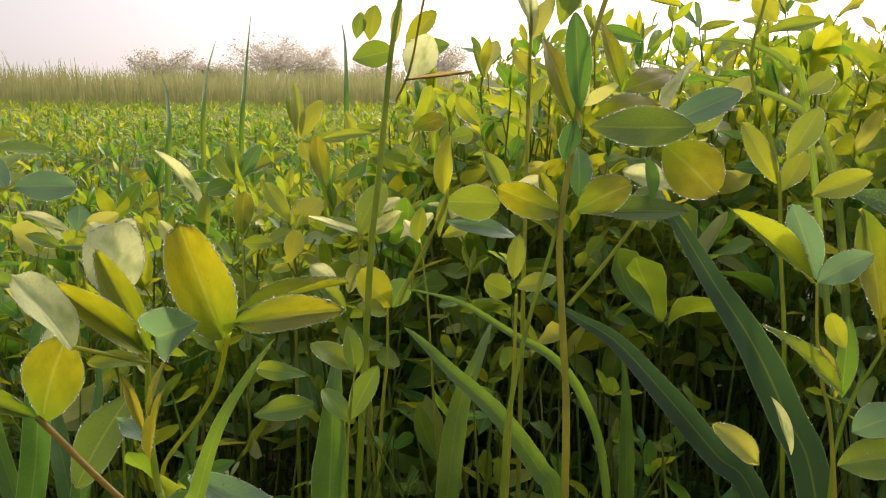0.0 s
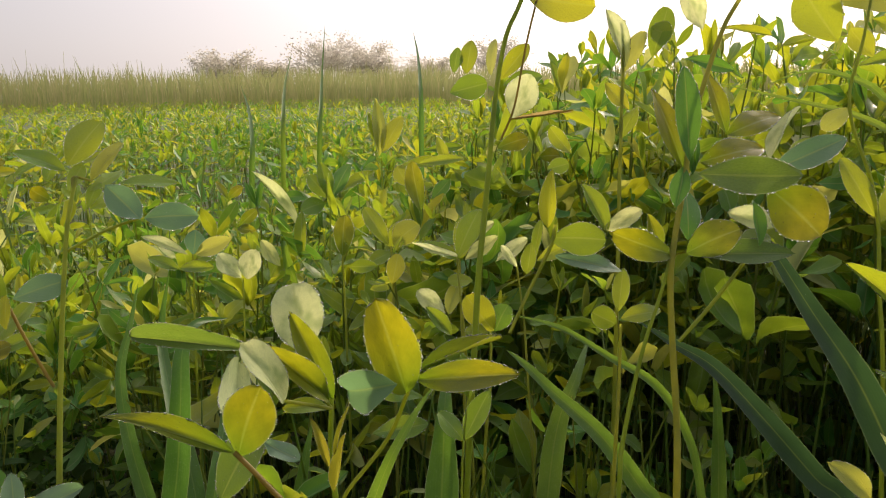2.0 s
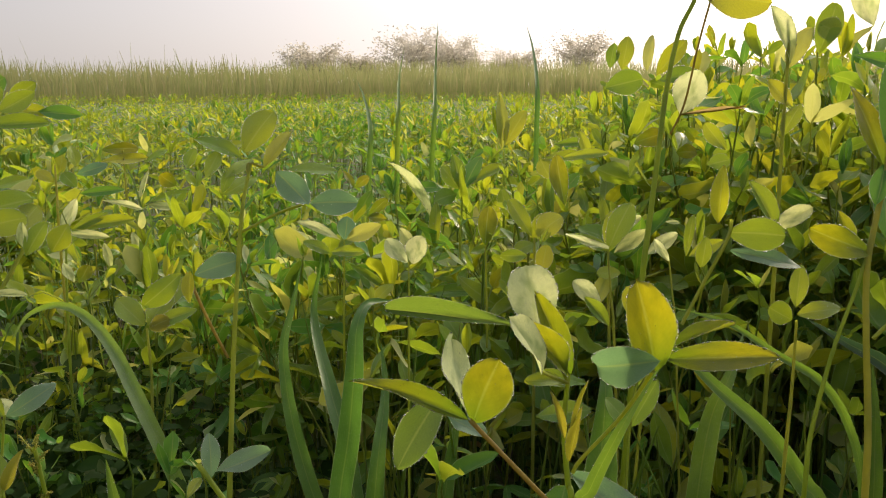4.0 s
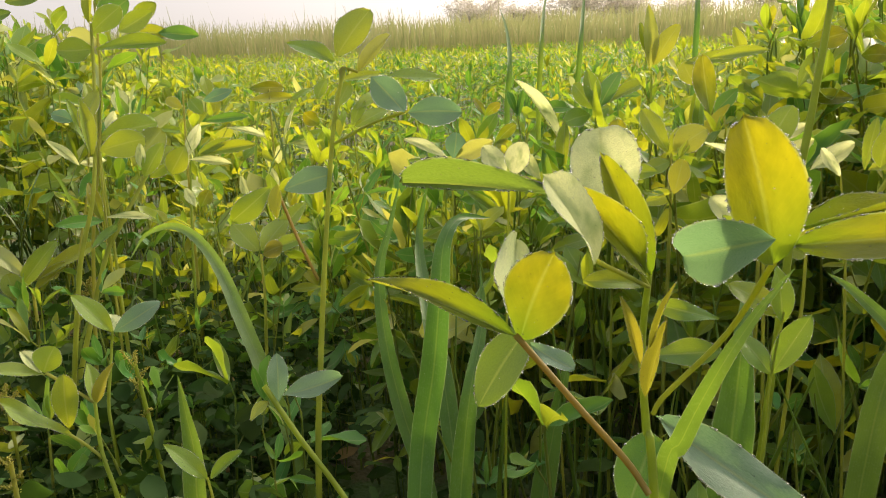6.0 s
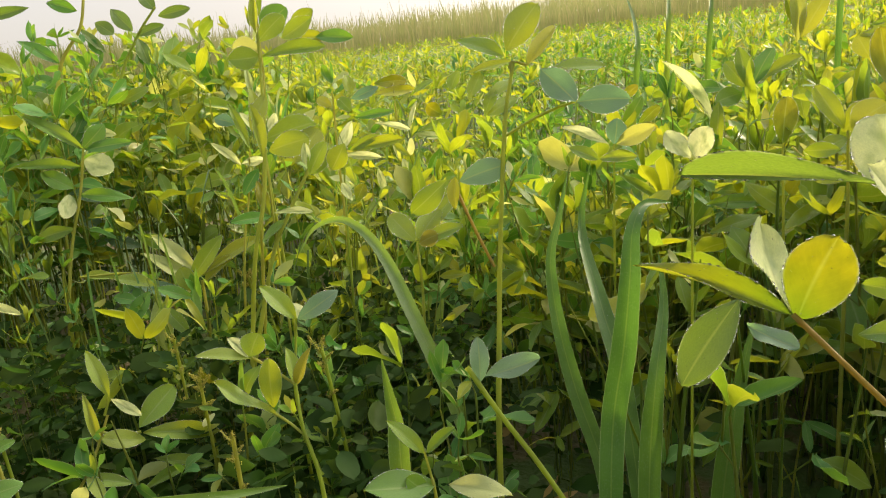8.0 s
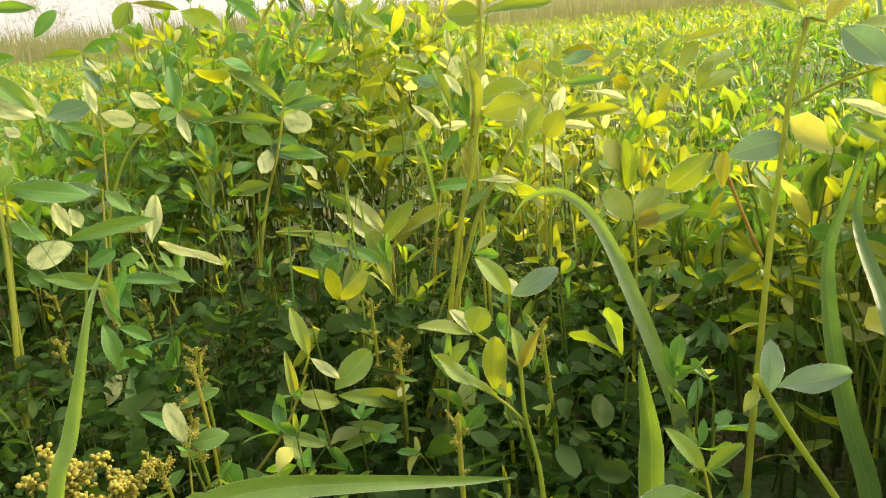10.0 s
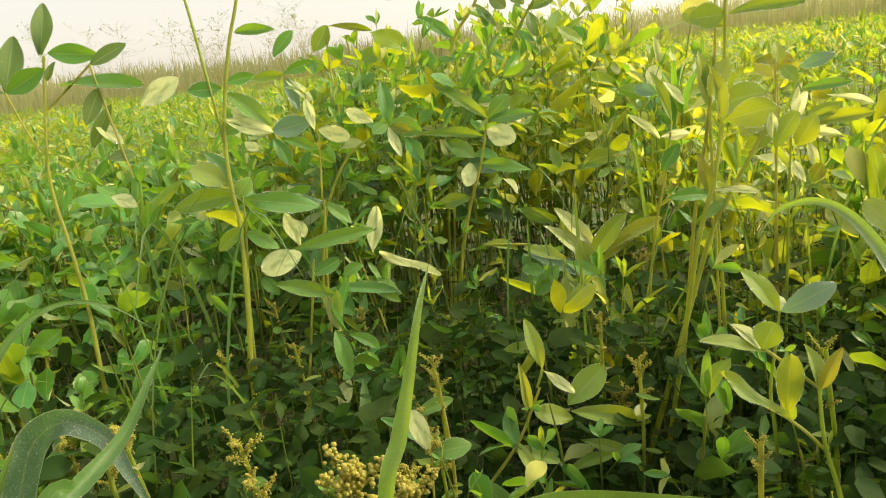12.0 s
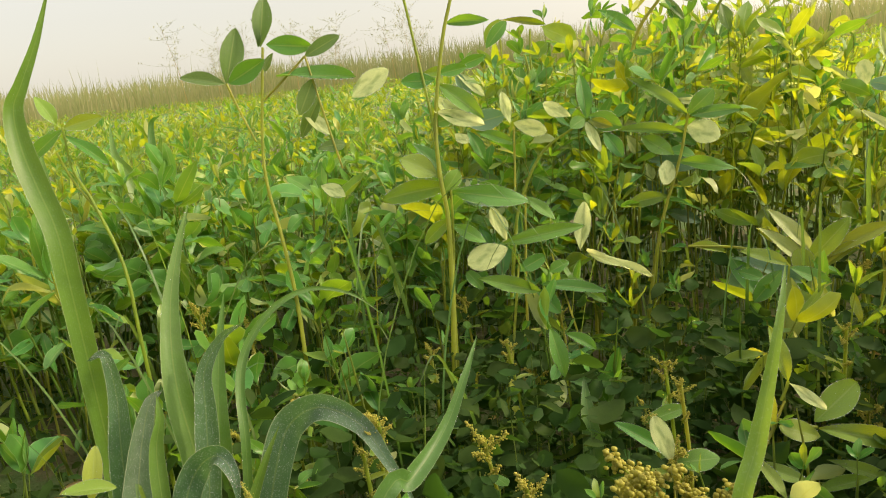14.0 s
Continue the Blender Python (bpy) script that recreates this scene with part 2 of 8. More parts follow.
def part(name, me, parent, label="", m=None):
    ob = new(name, me)
    ob.parent = parent
    if m is not None:
        ob.matrix_basis = m
    return tagged(ob, label)


def thing(name, at=(0, 0, 0), label="", category="", group="", kind=""):
    ob = new(name)
    ob.location = at
    ob.empty_display_size = 0.02
    return tagged(ob, label, category, group, kind)


def leaflet_shape(rows=8, cols=5, fat=0.5, tip=0.35, fold=0.22, curl=0.15, wave=0.02, notch=0.0, seed=0, twist=0.0):
    """A leaflet along +y, 1 long and 1 wide at most, its face to +z."""
    r = random.Random(seed)
    vs, uv = [], []
    ph = r.uniform(0, 6)
    for i in range(rows + 1):
        s = i / rows
        w = (math.sin(math.pi * s ** (math.log(0.5) / math.log(fat))) ** 0.52 + 0.02) if 0 < s < 1 else 0.03
        w *= 0.5 * (1 - tip * 0.25 * s)
        for j in range(cols):
            u = j / (cols - 1) * 2 - 1
            x = u * w * (1 + 0.05 * math.sin(9 * s + ph) * u)
            z = -fold * (1 - abs(u)) * w * 0.5 - curl * (s - 0.35) ** 2 * 1.2 + wave * math.sin(7 * s + ph + 2 * u) * abs(u)
            y = s - (notch * (1 - abs(u)) if i == rows else 0) + 0.02 * abs(u) * (s - 0.5)
            q = twist * s
            vs.append((x * math.cos(q) - z * math.sin(q), y, x * math.sin(q) + z * math.cos(q)))
            uv.append((j / (cols - 1), s))
    fs = [(i * cols + j, i * cols + j + 1, (i + 1) * cols + j + 1, (i + 1) * cols + j) for i in range(rows) for j in range(cols - 1)]
    return np.array(vs), np.array(fs), np.array(uv)


SHAPES = [leaflet_shape(fat=0.52, seed=1), leaflet_shape(fat=0.6, fold=0.1, curl=0.25, seed=2), leaflet_shape(fat=0.45, fold=0.35, curl=0.3, seed=3),
          leaflet_shape(fat=0.58, fold=0.3, curl=-0.2, wave=0.04, seed=4), leaflet_shape(fat=0.5, fold=0.05, curl=0.1, wave=0.03, seed=5),
          leaflet_shape(fat=0.55, fold=0.5, curl=0.45, seed=6)]
SMALL = [leaflet_shape(rows=4, cols=3, fat=f, fold=o, curl=c, seed=7) for f, o, c in ((0.52, 0.2, 0.2), (0.58, 0.35, 0.3), (0.46, 0.1, -0.1))]
MID = [leaflet_shape(rows=6, cols=5, fat=f, fold=o, curl=c, wave=w, twist=q, seed=9 + k) for k, (f, o, c, w, q) in enumerate((
    (0.52, 0.2, 0.2, 0.03, 0.3), (0.58, 0.35, 0.35, 0.04, -0.4), (0.46, 0.1, -0.15, 0.03, 0.2), (0.55, 0.28, 0.5, 0.05, 0.5), (0.50, 0.6, 0.25, 0.03, -0.2), (0.6, 0.15, 0.6, 0.06, -0.6), (0.48, 0.45, -0.3, 0.04, 0.6)))]
LOW = [leaflet_shape(rows=4, cols=3, fat=f, fold=o, curl=c, wave=0.05, seed=12) for f, o, c in ((0.45, 0.3, 0.3), (0.6, 0.2, 0.4))]
TINY = [leaflet_shape(rows=2, cols=3, fat=0.52, fold=0.25, curl=0.2, seed=8)]
LEAF_MESHES = [mesh_of("leaflet", *s, LEAF) for s in SHAPES]
LUSH_MESHES = [mesh_of("leaflet", *s, LUSH) for s in SHAPES]
BRIGHT_MESHES = [mesh_of("leaflet", *s, BRIGHT) for s in SHAPES]


def frame_of(base, tip, normal, width):
    """The matrix that lays a unit leaflet from base to tip, with its face towards normal."""
    b, y = Vector(base), Vector(tip) - Vector(base)
    z = Vector(normal)
    x = y.cross(z).normalized()
    z = x.cross(y).normalized()
    m = Matrix((x * width, y, z * y.length)).transposed().to_4x4()
    m.translation = b
    return m


def tube(points, radii, sides=6):
    """Verts, faces and uv of a tapered tube along points."""
    pts = [Vector(p) for p in points]
    vs, uv, fs = [], [], []
    for i, p in enumerate(pts):
        d = (pts[min(i + 1, len(pts) - 1)] - pts[max(i - 1, 0)]).normalized()
        a = d.orthogonal().normalized() if abs(d.x) > 0.9 else d.cross(Vector((1, 0, 0))).normalized()
        b = d.cross(a)
        for k in range(sides):
            q = 2 * math.pi * k / sides
            vs.append(p + (a * math.cos(q) + b * math.sin(q)) * radii[i])
            uv.append((k / sides, i / len(pts)))
    for i in range(len(pts) - 1):
        for k in range(sides):
            fs.append((i * sides + k, i * sides + (k + 1) % sides, (i + 1) * sides + (k + 1) % sides, (i + 1) * sides + k))
    return np.array([tuple(v) for v in vs]), np.array(fs), np.array(uv)


def smooth_line(points, steps=5):
    """A Catmull-Rom line through the points."""
    p = [Vector(q) for q in points]
    p = [p[0] * 2 - p[1], *p, p[-1] * 2 - p[-2]]
    out = []
    for i in range(1, len(p) - 2):
        for k in range(steps):
            s = k / steps
            out.append(0.5 * (2 * p[i] + (p[i + 1] - p[i - 1]) * s + (2 * p[i - 1] - 5 * p[i] + 4 * p[i + 1] - p[i + 2]) * s * s
                              + (3 * p[i] - p[i - 1] - 3 * p[i + 1] + p[i + 2]) * s ** 3))
    return [*out, p[-2]]


class Heap:
    """Many small pieces gathered into one mesh."""

    def __init__(self):
        self.v, self.f, self.u, self.n = [], [], [], 0

    def add(self, shape, m=None):
        v, f, u = shape
        if m is not None:
            a = np.array(m)
            v = v @ a[:3, :3].T + a[:3, 3]
        self.v.append(v), self.f.append(f + self.n), self.u.append(u)
        self.n += len(v)

    def done(self, name, material):
        return mesh_of(name, np.concatenate(self.v), np.concatenate(self.f), np.concatenate(self.u), material)


# ---- the field ----
def canopy(x, y):
    """How high the crop stands."""
    az = math.degrees(math.atan2(x, max(y, 0.01)))
    d = math.hypot(x, y)
    h = 0.305 + 0.05 * noise.noise((x * 0.9, y * 0.9, 3.1)) + 0.05 * noise.noise((x * 2.7, y * 2.7, 8.0))
    right = max(0.0, min(1.0, (az + 8) / 14))
    h += 0.17 * right * max(0.0, 1 - max(0, d - 2.5) / 6)
    # a taller belt on the shaded side
    side = math.degrees(math.atan2(x + 0.2, max(y + 0.05, 0.01)))
    belt = max(0.0, min(1.0, (side + 66) / 8)) * max(0.0, min(1.0, (-33 - side) / 7)) * max(0.0, min(1.0, (3.4 - d) / 1.6))
    # and a lower, sunnier stretch beside it
    dip = max(0.0, min(1.0, (side + 38) / 6)) * max(0.0, min(1.0, (-10 - side) / 8)) * max(0.0, min(1.0, (2.6 - d) / 1.0))
    # a hollow of short plants, added so that the taller stand shades it
    hollow = max(0.0, 1 - abs(side + 15) / 9) * max(0.0, min(1.0, (4.0 - d) / 1.5)) * max(0.0, min(1.0, (d - 0.7) / 0.4))
    return h + 0.14 * belt - 0.04 * dip - 0.07 * hollow


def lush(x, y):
    """The share of deep green plants, partly lush, partly shade put into colour: most in the tall belt and one patch,
    few elsewhere.
    """
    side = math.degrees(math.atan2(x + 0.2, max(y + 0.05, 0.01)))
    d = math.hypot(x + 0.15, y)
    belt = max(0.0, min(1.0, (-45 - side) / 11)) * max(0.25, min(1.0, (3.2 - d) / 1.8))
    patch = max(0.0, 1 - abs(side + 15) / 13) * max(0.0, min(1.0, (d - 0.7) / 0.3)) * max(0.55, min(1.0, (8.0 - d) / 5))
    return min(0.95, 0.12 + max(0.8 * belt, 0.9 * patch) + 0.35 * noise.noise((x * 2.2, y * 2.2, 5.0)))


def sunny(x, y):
    """The share of yellow-green plants, sun glare put into colour: most in the low stretch beside the belt."""
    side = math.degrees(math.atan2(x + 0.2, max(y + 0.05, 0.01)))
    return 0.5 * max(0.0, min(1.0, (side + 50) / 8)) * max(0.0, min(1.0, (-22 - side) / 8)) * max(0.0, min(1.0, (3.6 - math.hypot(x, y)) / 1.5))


def room(x, y):
    """How high the crop may stand near the trampled edge where the path runs: it thins out towards it."""
    px = max(-0.34, min(0.0, x))
    d = math.hypot(x - px, y + 0.05 - 0.1 * px)
    az = math.degrees(math.atan2(x + 0.17, y + 0.05))
    open_side = max(0.0, min(1.0, (-12 - az) / 12))
    start = 0.50 + 0.26 * open_side
    high = 0.16 + max(0.0, d - start) * 1.1
    if open_side > 0:
        # a low strip in which the taller plants stand apart, deeper on the shaded side
        deep = max(0.0, min(1.0, (-34 - az) / 14))
        start = 0.80 + 0.03 * deep
        strip = 0.42 - 0.09 * deep - 0.16 * d + max(0.0, d - start) * (0.8 + 1.0 * deep)
        high = min(high, strip + (1 - open_side) * 0.2)
    return high


def grow(rng, x, y, h, leaf=1.0, dense=1.0):
    """One clover plant as plain numbers: its stems, petioles and leaflets."""
    stems, petioles, leaves = [], [], []
    leaf *= rng.choice((0.72, 0.85, 1.0, 1.0, 1.15, 1.4))
    lean, to = rng.uniform(0.02, 0.22) * h, rng.uniform(0, 6.28)
    base = Vector((x, y, -0.005))
    top = Vector((x + lean * math.cos(to), y + lean * math.sin(to), h * 0.93))
    bend = Vector((rng.uniform(-1, 1), rng.uniform(-1, 1), 0)) * 0.03 * h
    line = [base, base.lerp(top, 0.35) + bend, base.lerp(top, 0.7) + bend * 0.7, top]
    stems.append((line, rng.uniform(0.0011, 0.0019)))
    nodes = max(3, int(rng.uniform(5.6, 9.2) * dense))
    turn = rng.uniform(0, 6.28)
    bare = 0.42 if h > 0.26 else 0.36
    if h < 0.24:
        nodes = max(3, nodes // 2)
    for k in range(nodes):
        s = bare + (1 - bare) * k / (nodes - 1)
        i = min(2, int(s * 3))
        at = line[i].lerp(line[i + 1], s * 3 - i)
        turn += 2.4 + rng.uniform(-0.4, 0.4)
        up = rng.uniform(0.5, 1.3) if k < nodes - 1 else rng.uniform(1.1, 1.5)
        pl = rng.uniform(0.02, 0.05) * (1.25 - 0.7 * s)
        d = Vector((math.cos(turn) * math.cos(up), math.sin(turn) * math.cos(up), math.sin(up)))
        hub = at + d * pl
        petioles.append(([at, at + d * pl * 0.6 + Vector((0, 0, -0.002)), hub], 0.0007))
        size = leaf * (0.018 + 0.032 * rng.random() ** 1.3) * (0.8 if k == nodes - 1 else 1.0)
        flat = Vector((math.cos(turn), math.sin(turn), 0))
        rise = rng.uniform(-0.6, 1.1) if k < nodes - 1 else rng.uniform(0.4, 1.35)
        for q in (-1.15, 0.0, 1.15):
            q += rng.uniform(-0.25, 0.25)
            f = Vector((flat.x * math.cos(q) - flat.y * math.sin(q), flat.x * math.sin(q) + flat.y * math.cos(q), 0))
            r = rise + rng.uniform(-0.45, 0.45)
            way = f * math.cos(r) + Vector((0, 0, math.sin(r)))
            ln = size * rng.uniform(0.85, 1.15)
            nrm = Vector((-f.x * math.sin(r), -f.y * math.sin(r), math.cos(r))) + Vector((rng.uniform(-0.9, 0.9), rng.uniform(-0.9, 0.9), 0))
            leaves.append((hub, hub + way * ln, nrm, ln * rng.uniform(0.21, 0.34)))
    return stems, petioles, leaves


def clover_plant(rng, x, y, h, label):
    stems, petioles, leaves = grow(rng, x, y, h)
    root = thing("clover_plant", (x, y, 0), label, "clover plant", "clover plants of the field")
    back = Vector((-x, -y, 0))
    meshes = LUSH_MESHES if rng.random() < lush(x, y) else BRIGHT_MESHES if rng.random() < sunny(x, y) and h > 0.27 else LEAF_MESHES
    for line, r in stems:
        pts = smooth_line(line, 4)
        part("stem", mesh_of("stem", *tube([p + back for p in pts], [r * (1 - 0.5 * i / len(pts)) for i in range(len(pts))]), STEM), root)
    for line, r in petioles:
        part("petiole", mesh_of("petiole", *tube([p + back for p in line], [r, r * 0.9, r * 0.8], 4), STEM), root)
    for b, tip, nrm, w in leaves:
        part("leaflet", rng.choice(meshes), root, m=frame_of(b + back, tip + back, nrm, w))
    return root



# ---- the plants seen close ----
# sunlit pallor is put into these colours, besides a film of dew
PALE = leafy("sun_pale_leaf", [(0.40, 0.48, 0.20), (0.48, 0.55, 0.27), (0.44, 0.50, 0.18)], [(0.74, 0.79, 0.32), (0.82, 0.85, 0.42), (0.76, 0.77, 0.26)], rough=0.5, film=0.5, patch=((0.16, 0.26, 0.11), (0.34, 0.44, 0.10)))
YELLOW = leafy("yellow_leaf", [(0.18, 0.20, 0.03), (0.21, 0.20, 0.03)], [(0.36, 0.36, 0.02), (0.40, 0.34, 0.02)])
TAN = leafy("tan_petiole", [(0.22, 0.18, 0.045), (0.25, 0.19, 0.05)], [(0.40, 0.31, 0.04), (0.42, 0.30, 0.05)], rib=False)
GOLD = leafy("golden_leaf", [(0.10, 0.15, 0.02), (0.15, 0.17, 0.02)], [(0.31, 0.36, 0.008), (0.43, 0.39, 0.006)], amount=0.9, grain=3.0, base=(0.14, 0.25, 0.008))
MUTED = leafy("muted_leaf", [(0.085, 0.165, 0.05), (0.095, 0.175, 0.05)], [(0.15, 0.25, 0.02), (0.18, 0.26, 0.02)], film=0.3)
BLUE = leafy("blue_green_leaf", [(0.11, 0.22, 0.14), (0.13, 0.24, 0.145)], [(0.14, 0.28, 0.10), (0.17, 0.31, 0.10)], rough=0.36, film=0.35, frost=(0.36, 0.44, 0.34))
DEW, _t, _b, _o = shader("dew")
_b.inputs["Base Color"].default_value = (1, 1, 1, 1)
_b.inputs["Roughness"].default_value = 0.03
_b.inputs["IOR"].default_value = 1.33
_b.inputs["Transmission Weight"].default_value = 0.9


def bead(r, sides=6, stretch=1.0):
    """A small round bud or drop."""
    vs, fs = [(0, 0, -r)], []
    for z, w in ((-0.5, 0.86), (0.35, 0.93)):
        vs += [(r * stretch * w * math.cos(6.2832 * k / sides), r * w * math.sin(6.2832 * k / sides), r * z) for k in range(sides)]
    vs.append((0, 0, r))
    top = len(vs) - 1
    for k in range(sides):
        n = (k + 1) % sides
        fs += [(0, 1 + n, 1 + k), (1 + k, 1 + n, 1 + sides + n), (1 + k, 1 + sides + n, 1 + sides + k), (1 + sides + k, 1 + sides + n, top)]
    return np.array(vs), np.array(fs), np.zeros((len(vs), 2))


def drop(r, stretch=1.0):
    """A fine dew drop, eight-faced."""
    v = [(r * stretch, 0, 0), (0, r, 0), (-r * stretch, 0, 0), (0, -r, 0), (0, 0, r), (0, 0, -r)]
    f = [(0, 1, 4), (1, 2, 4), (2, 3, 4), (3, 0, 4), (1, 0, 5), (2, 1, 5), (3, 2, 5), (0, 3, 5)]
    return np.array(v), np.array(f), np.zeros((6, 2))


def dew_on(shape, seed):
    """Drops along a leaflet's rim and a few on its face."""
    r = random.Random(seed)
    h = Heap()
    v = shape[0].reshape(21, 7, 3)
    for _ in range(96):
        s, j = r.uniform(2, 19.8), r.choice((0, 6))
        a, b = v[int(s), j], v[int(s) + 1, j]
        h.add(drop(r.choice((0.007, 0.009, 0.015)), 2.2), Matrix.Translation(a + (b - a) * (s - int(s))))
    for _ in range(14):
        q = v[r.randrange(2, 18), r.randrange(1, 6)]
        h.add(drop(0.007, 2.2), Matrix.Translation(q + np.array((r.gauss(0, 0.03), r.gauss(0, 0.03), 0.004))))
    return h.done("dew_drops", DEW)


def fine_leaflet(fat, fold, curl, wave, seed, rows=20, cols=7, end=0.6):
    """A leaflet seen close: uneven halves, a toothed rim, a crease, a twist and a wavy margin."""
    r = random.Random(seed)
    vs, uv = [], []
    a1, a2, ph, tw, bow = r.uniform(0.88, 1.1), r.uniform(0.88, 1.1), r.uniform(0, 6.28), r.uniform(-0.45, 0.45), r.uniform(-0.05, 0.05)
    for i in range(rows + 1):
        s = i / rows
        w = 0.5 * math.sin(math.pi * min(1, s) ** (math.log(0.5) / math.log(fat))) ** end if 0 < s < 1 else 0.0
        w = max(w, 0.02) * (1 + 0.04 * math.sin(5 * s + ph))
        tooth = 1 + (0.004 if i % 2 else -0.003) * min(1, max(0, s * 3 - 0.6)) * (0 < i < rows)
        for j in range(cols):
            u = j / (cols - 1) * 2 - 1
            x = u * w * (a1 if u < 0 else a2) * (tooth if abs(u) > 0.99 else 1)
            z = 0.45 * fold * abs(x) - curl * (s - 0.3) ** 2 + wave * math.sin(8 * s + ph + (1.5 if u > 0 else 0)) * abs(u) ** 2 - 0.012 * math.exp(-(u / 0.15) ** 2)
            q = tw * (s - 0.4)
            x, z = x * math.cos(q) - z * math.sin(q), x * math.sin(q) + z * math.cos(q)
            vs.append((x + bow * math.sin(math.pi * s), s - 0.03 * abs(u) * (s > 0.97), z))
            uv.append((j / (cols - 1), s))
    fs = [(i * cols + j, i * cols + j + 1, (i + 1) * cols + j + 1, (i + 1) * cols + j) for i in range(rows) for j in range(cols - 1)]
    return np.array(vs), np.array(fs), np.array(uv)


FINE = [[fine_leaflet(fat, fold, curl, wave, 20 * k + v, end=end) for v in range(4)]
        for k, (fat, fold, curl, wave, end) in enumerate(((0.50, 0.25, 0.12, 0.015, 0.8), (0.56, 0.12, 0.15, 0.02, 0.58), (0.46, 0.6, 0.2, 0.02, 0.8), (0.56, 0.3, -0.2, 0.05, 0.75), (0.52, 0.2, 0.14, 0.03, 0.76),
                                                       (0.56, 0.5, 0.25, 0.03, 0.46), (0.50, 0.5, 0.16, 0.015, 0.72)))]
DEW_MESHES = [[dew_on(s, 10 * k + v) for v, s in enumerate(row)] for k, row in enumerate(FINE)]
KINDS = {}
for _name, _mat in (("", LEAF), ("gold", GOLD), ("blue", BLUE), ("pale", PALE), ("yellow", YELLOW), ("dry", DRY), ("lush", LUSH), ("muted", MUTED), ("bright", BRIGHT)):
    KINDS[_name] = [[mesh_of("leaflet", *s, _mat) for s in row] for row in FINE]


def leaf(p, base, tip, width, normal, shape, kind=""):
    o = Vector(p.location)
    m = frame_of(Vector(base) - o, Vector(tip) - o, normal, width)
    v = len(p.children) % 4
    if not kind and "yellow" in p["label"]:
        kind = "bright"
    elif not kind and "pale sky" in p["label"]:
        kind = ("muted", "muted", "lush", "muted")[v]
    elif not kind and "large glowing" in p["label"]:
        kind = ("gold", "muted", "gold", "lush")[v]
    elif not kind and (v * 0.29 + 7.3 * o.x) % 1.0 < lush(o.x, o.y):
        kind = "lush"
    ob = part("leaflet", KINDS[kind][shape][v], p, {"": "", "gold": "golden backlit leaflet", "blue": "blue-green leaflet", "pale": "leaflet coloured pale for sunlight and dew", "yellow": "yellow young leaflet", "dry": "dry brown leaflet", "lush": "deep green leaflet", "muted": "dull green leaflet", "bright": "yellow-green leaflet, brightened as if sunlit"}[kind], m)
    if kind != "dry":
        tagged(part("dew", DEW_MESHES[shape][v], ob, "clear dew drops along the rim"), kind="stuff")


def stalk(p, points, r):
    """The main stalk, carried on down to the soil."""
    pts = [Vector(q) for q in points]
    end = pts[-1]
    if end.z > 0.01:
        d = (pts[-1] - pts[-2]).normalized()
        d = Vector((d.x * 0.6, d.y * 0.6, min(-0.4, d.z)))
        d *= (end.z + 0.01) / -d.z
        pts += [end + d * 0.5, end + d]
    line = smooth_line(pts, 5)
    o = Vector(p.location)
    n = len(line)
    part("stem", mesh_of("stem", *tube([q - o for q in line], [r * (0.55 + 0.5 * i / n) * 0.75 for i in range(n)], 8), STEM), p)


def petiole(p, points, r, material=None):
    line = smooth_line(points, 5)
    o = Vector(p.location)
    return part("petiole", mesh_of("petiole", *tube([q - o for q in line], [r * 0.7] * len(line), 6), material or STEM), p)


def dry_petiole(p, points, r):
    tagged(petiole(p, points, r, TAN), "tan brown petiole")


# darker copy of BLADE, with the crop's shade put into its colours
SHADED_BLADE = leafy("shaded_grass_blade", [(0.03, 0.065, 0.05), (0.045, 0.08, 0.055)], [(0.03, 0.075, 0.02), (0.04, 0.09, 0.02)], rough=0.42, along=True)


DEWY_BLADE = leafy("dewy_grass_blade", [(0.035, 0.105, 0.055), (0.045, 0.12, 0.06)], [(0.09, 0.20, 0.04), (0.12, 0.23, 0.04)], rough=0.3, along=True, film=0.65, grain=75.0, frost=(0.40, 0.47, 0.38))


# brighter copy of BLADE, with sunlight put into its colours
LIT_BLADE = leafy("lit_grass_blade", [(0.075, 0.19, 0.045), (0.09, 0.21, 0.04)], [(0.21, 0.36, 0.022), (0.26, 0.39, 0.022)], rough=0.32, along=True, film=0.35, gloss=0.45)


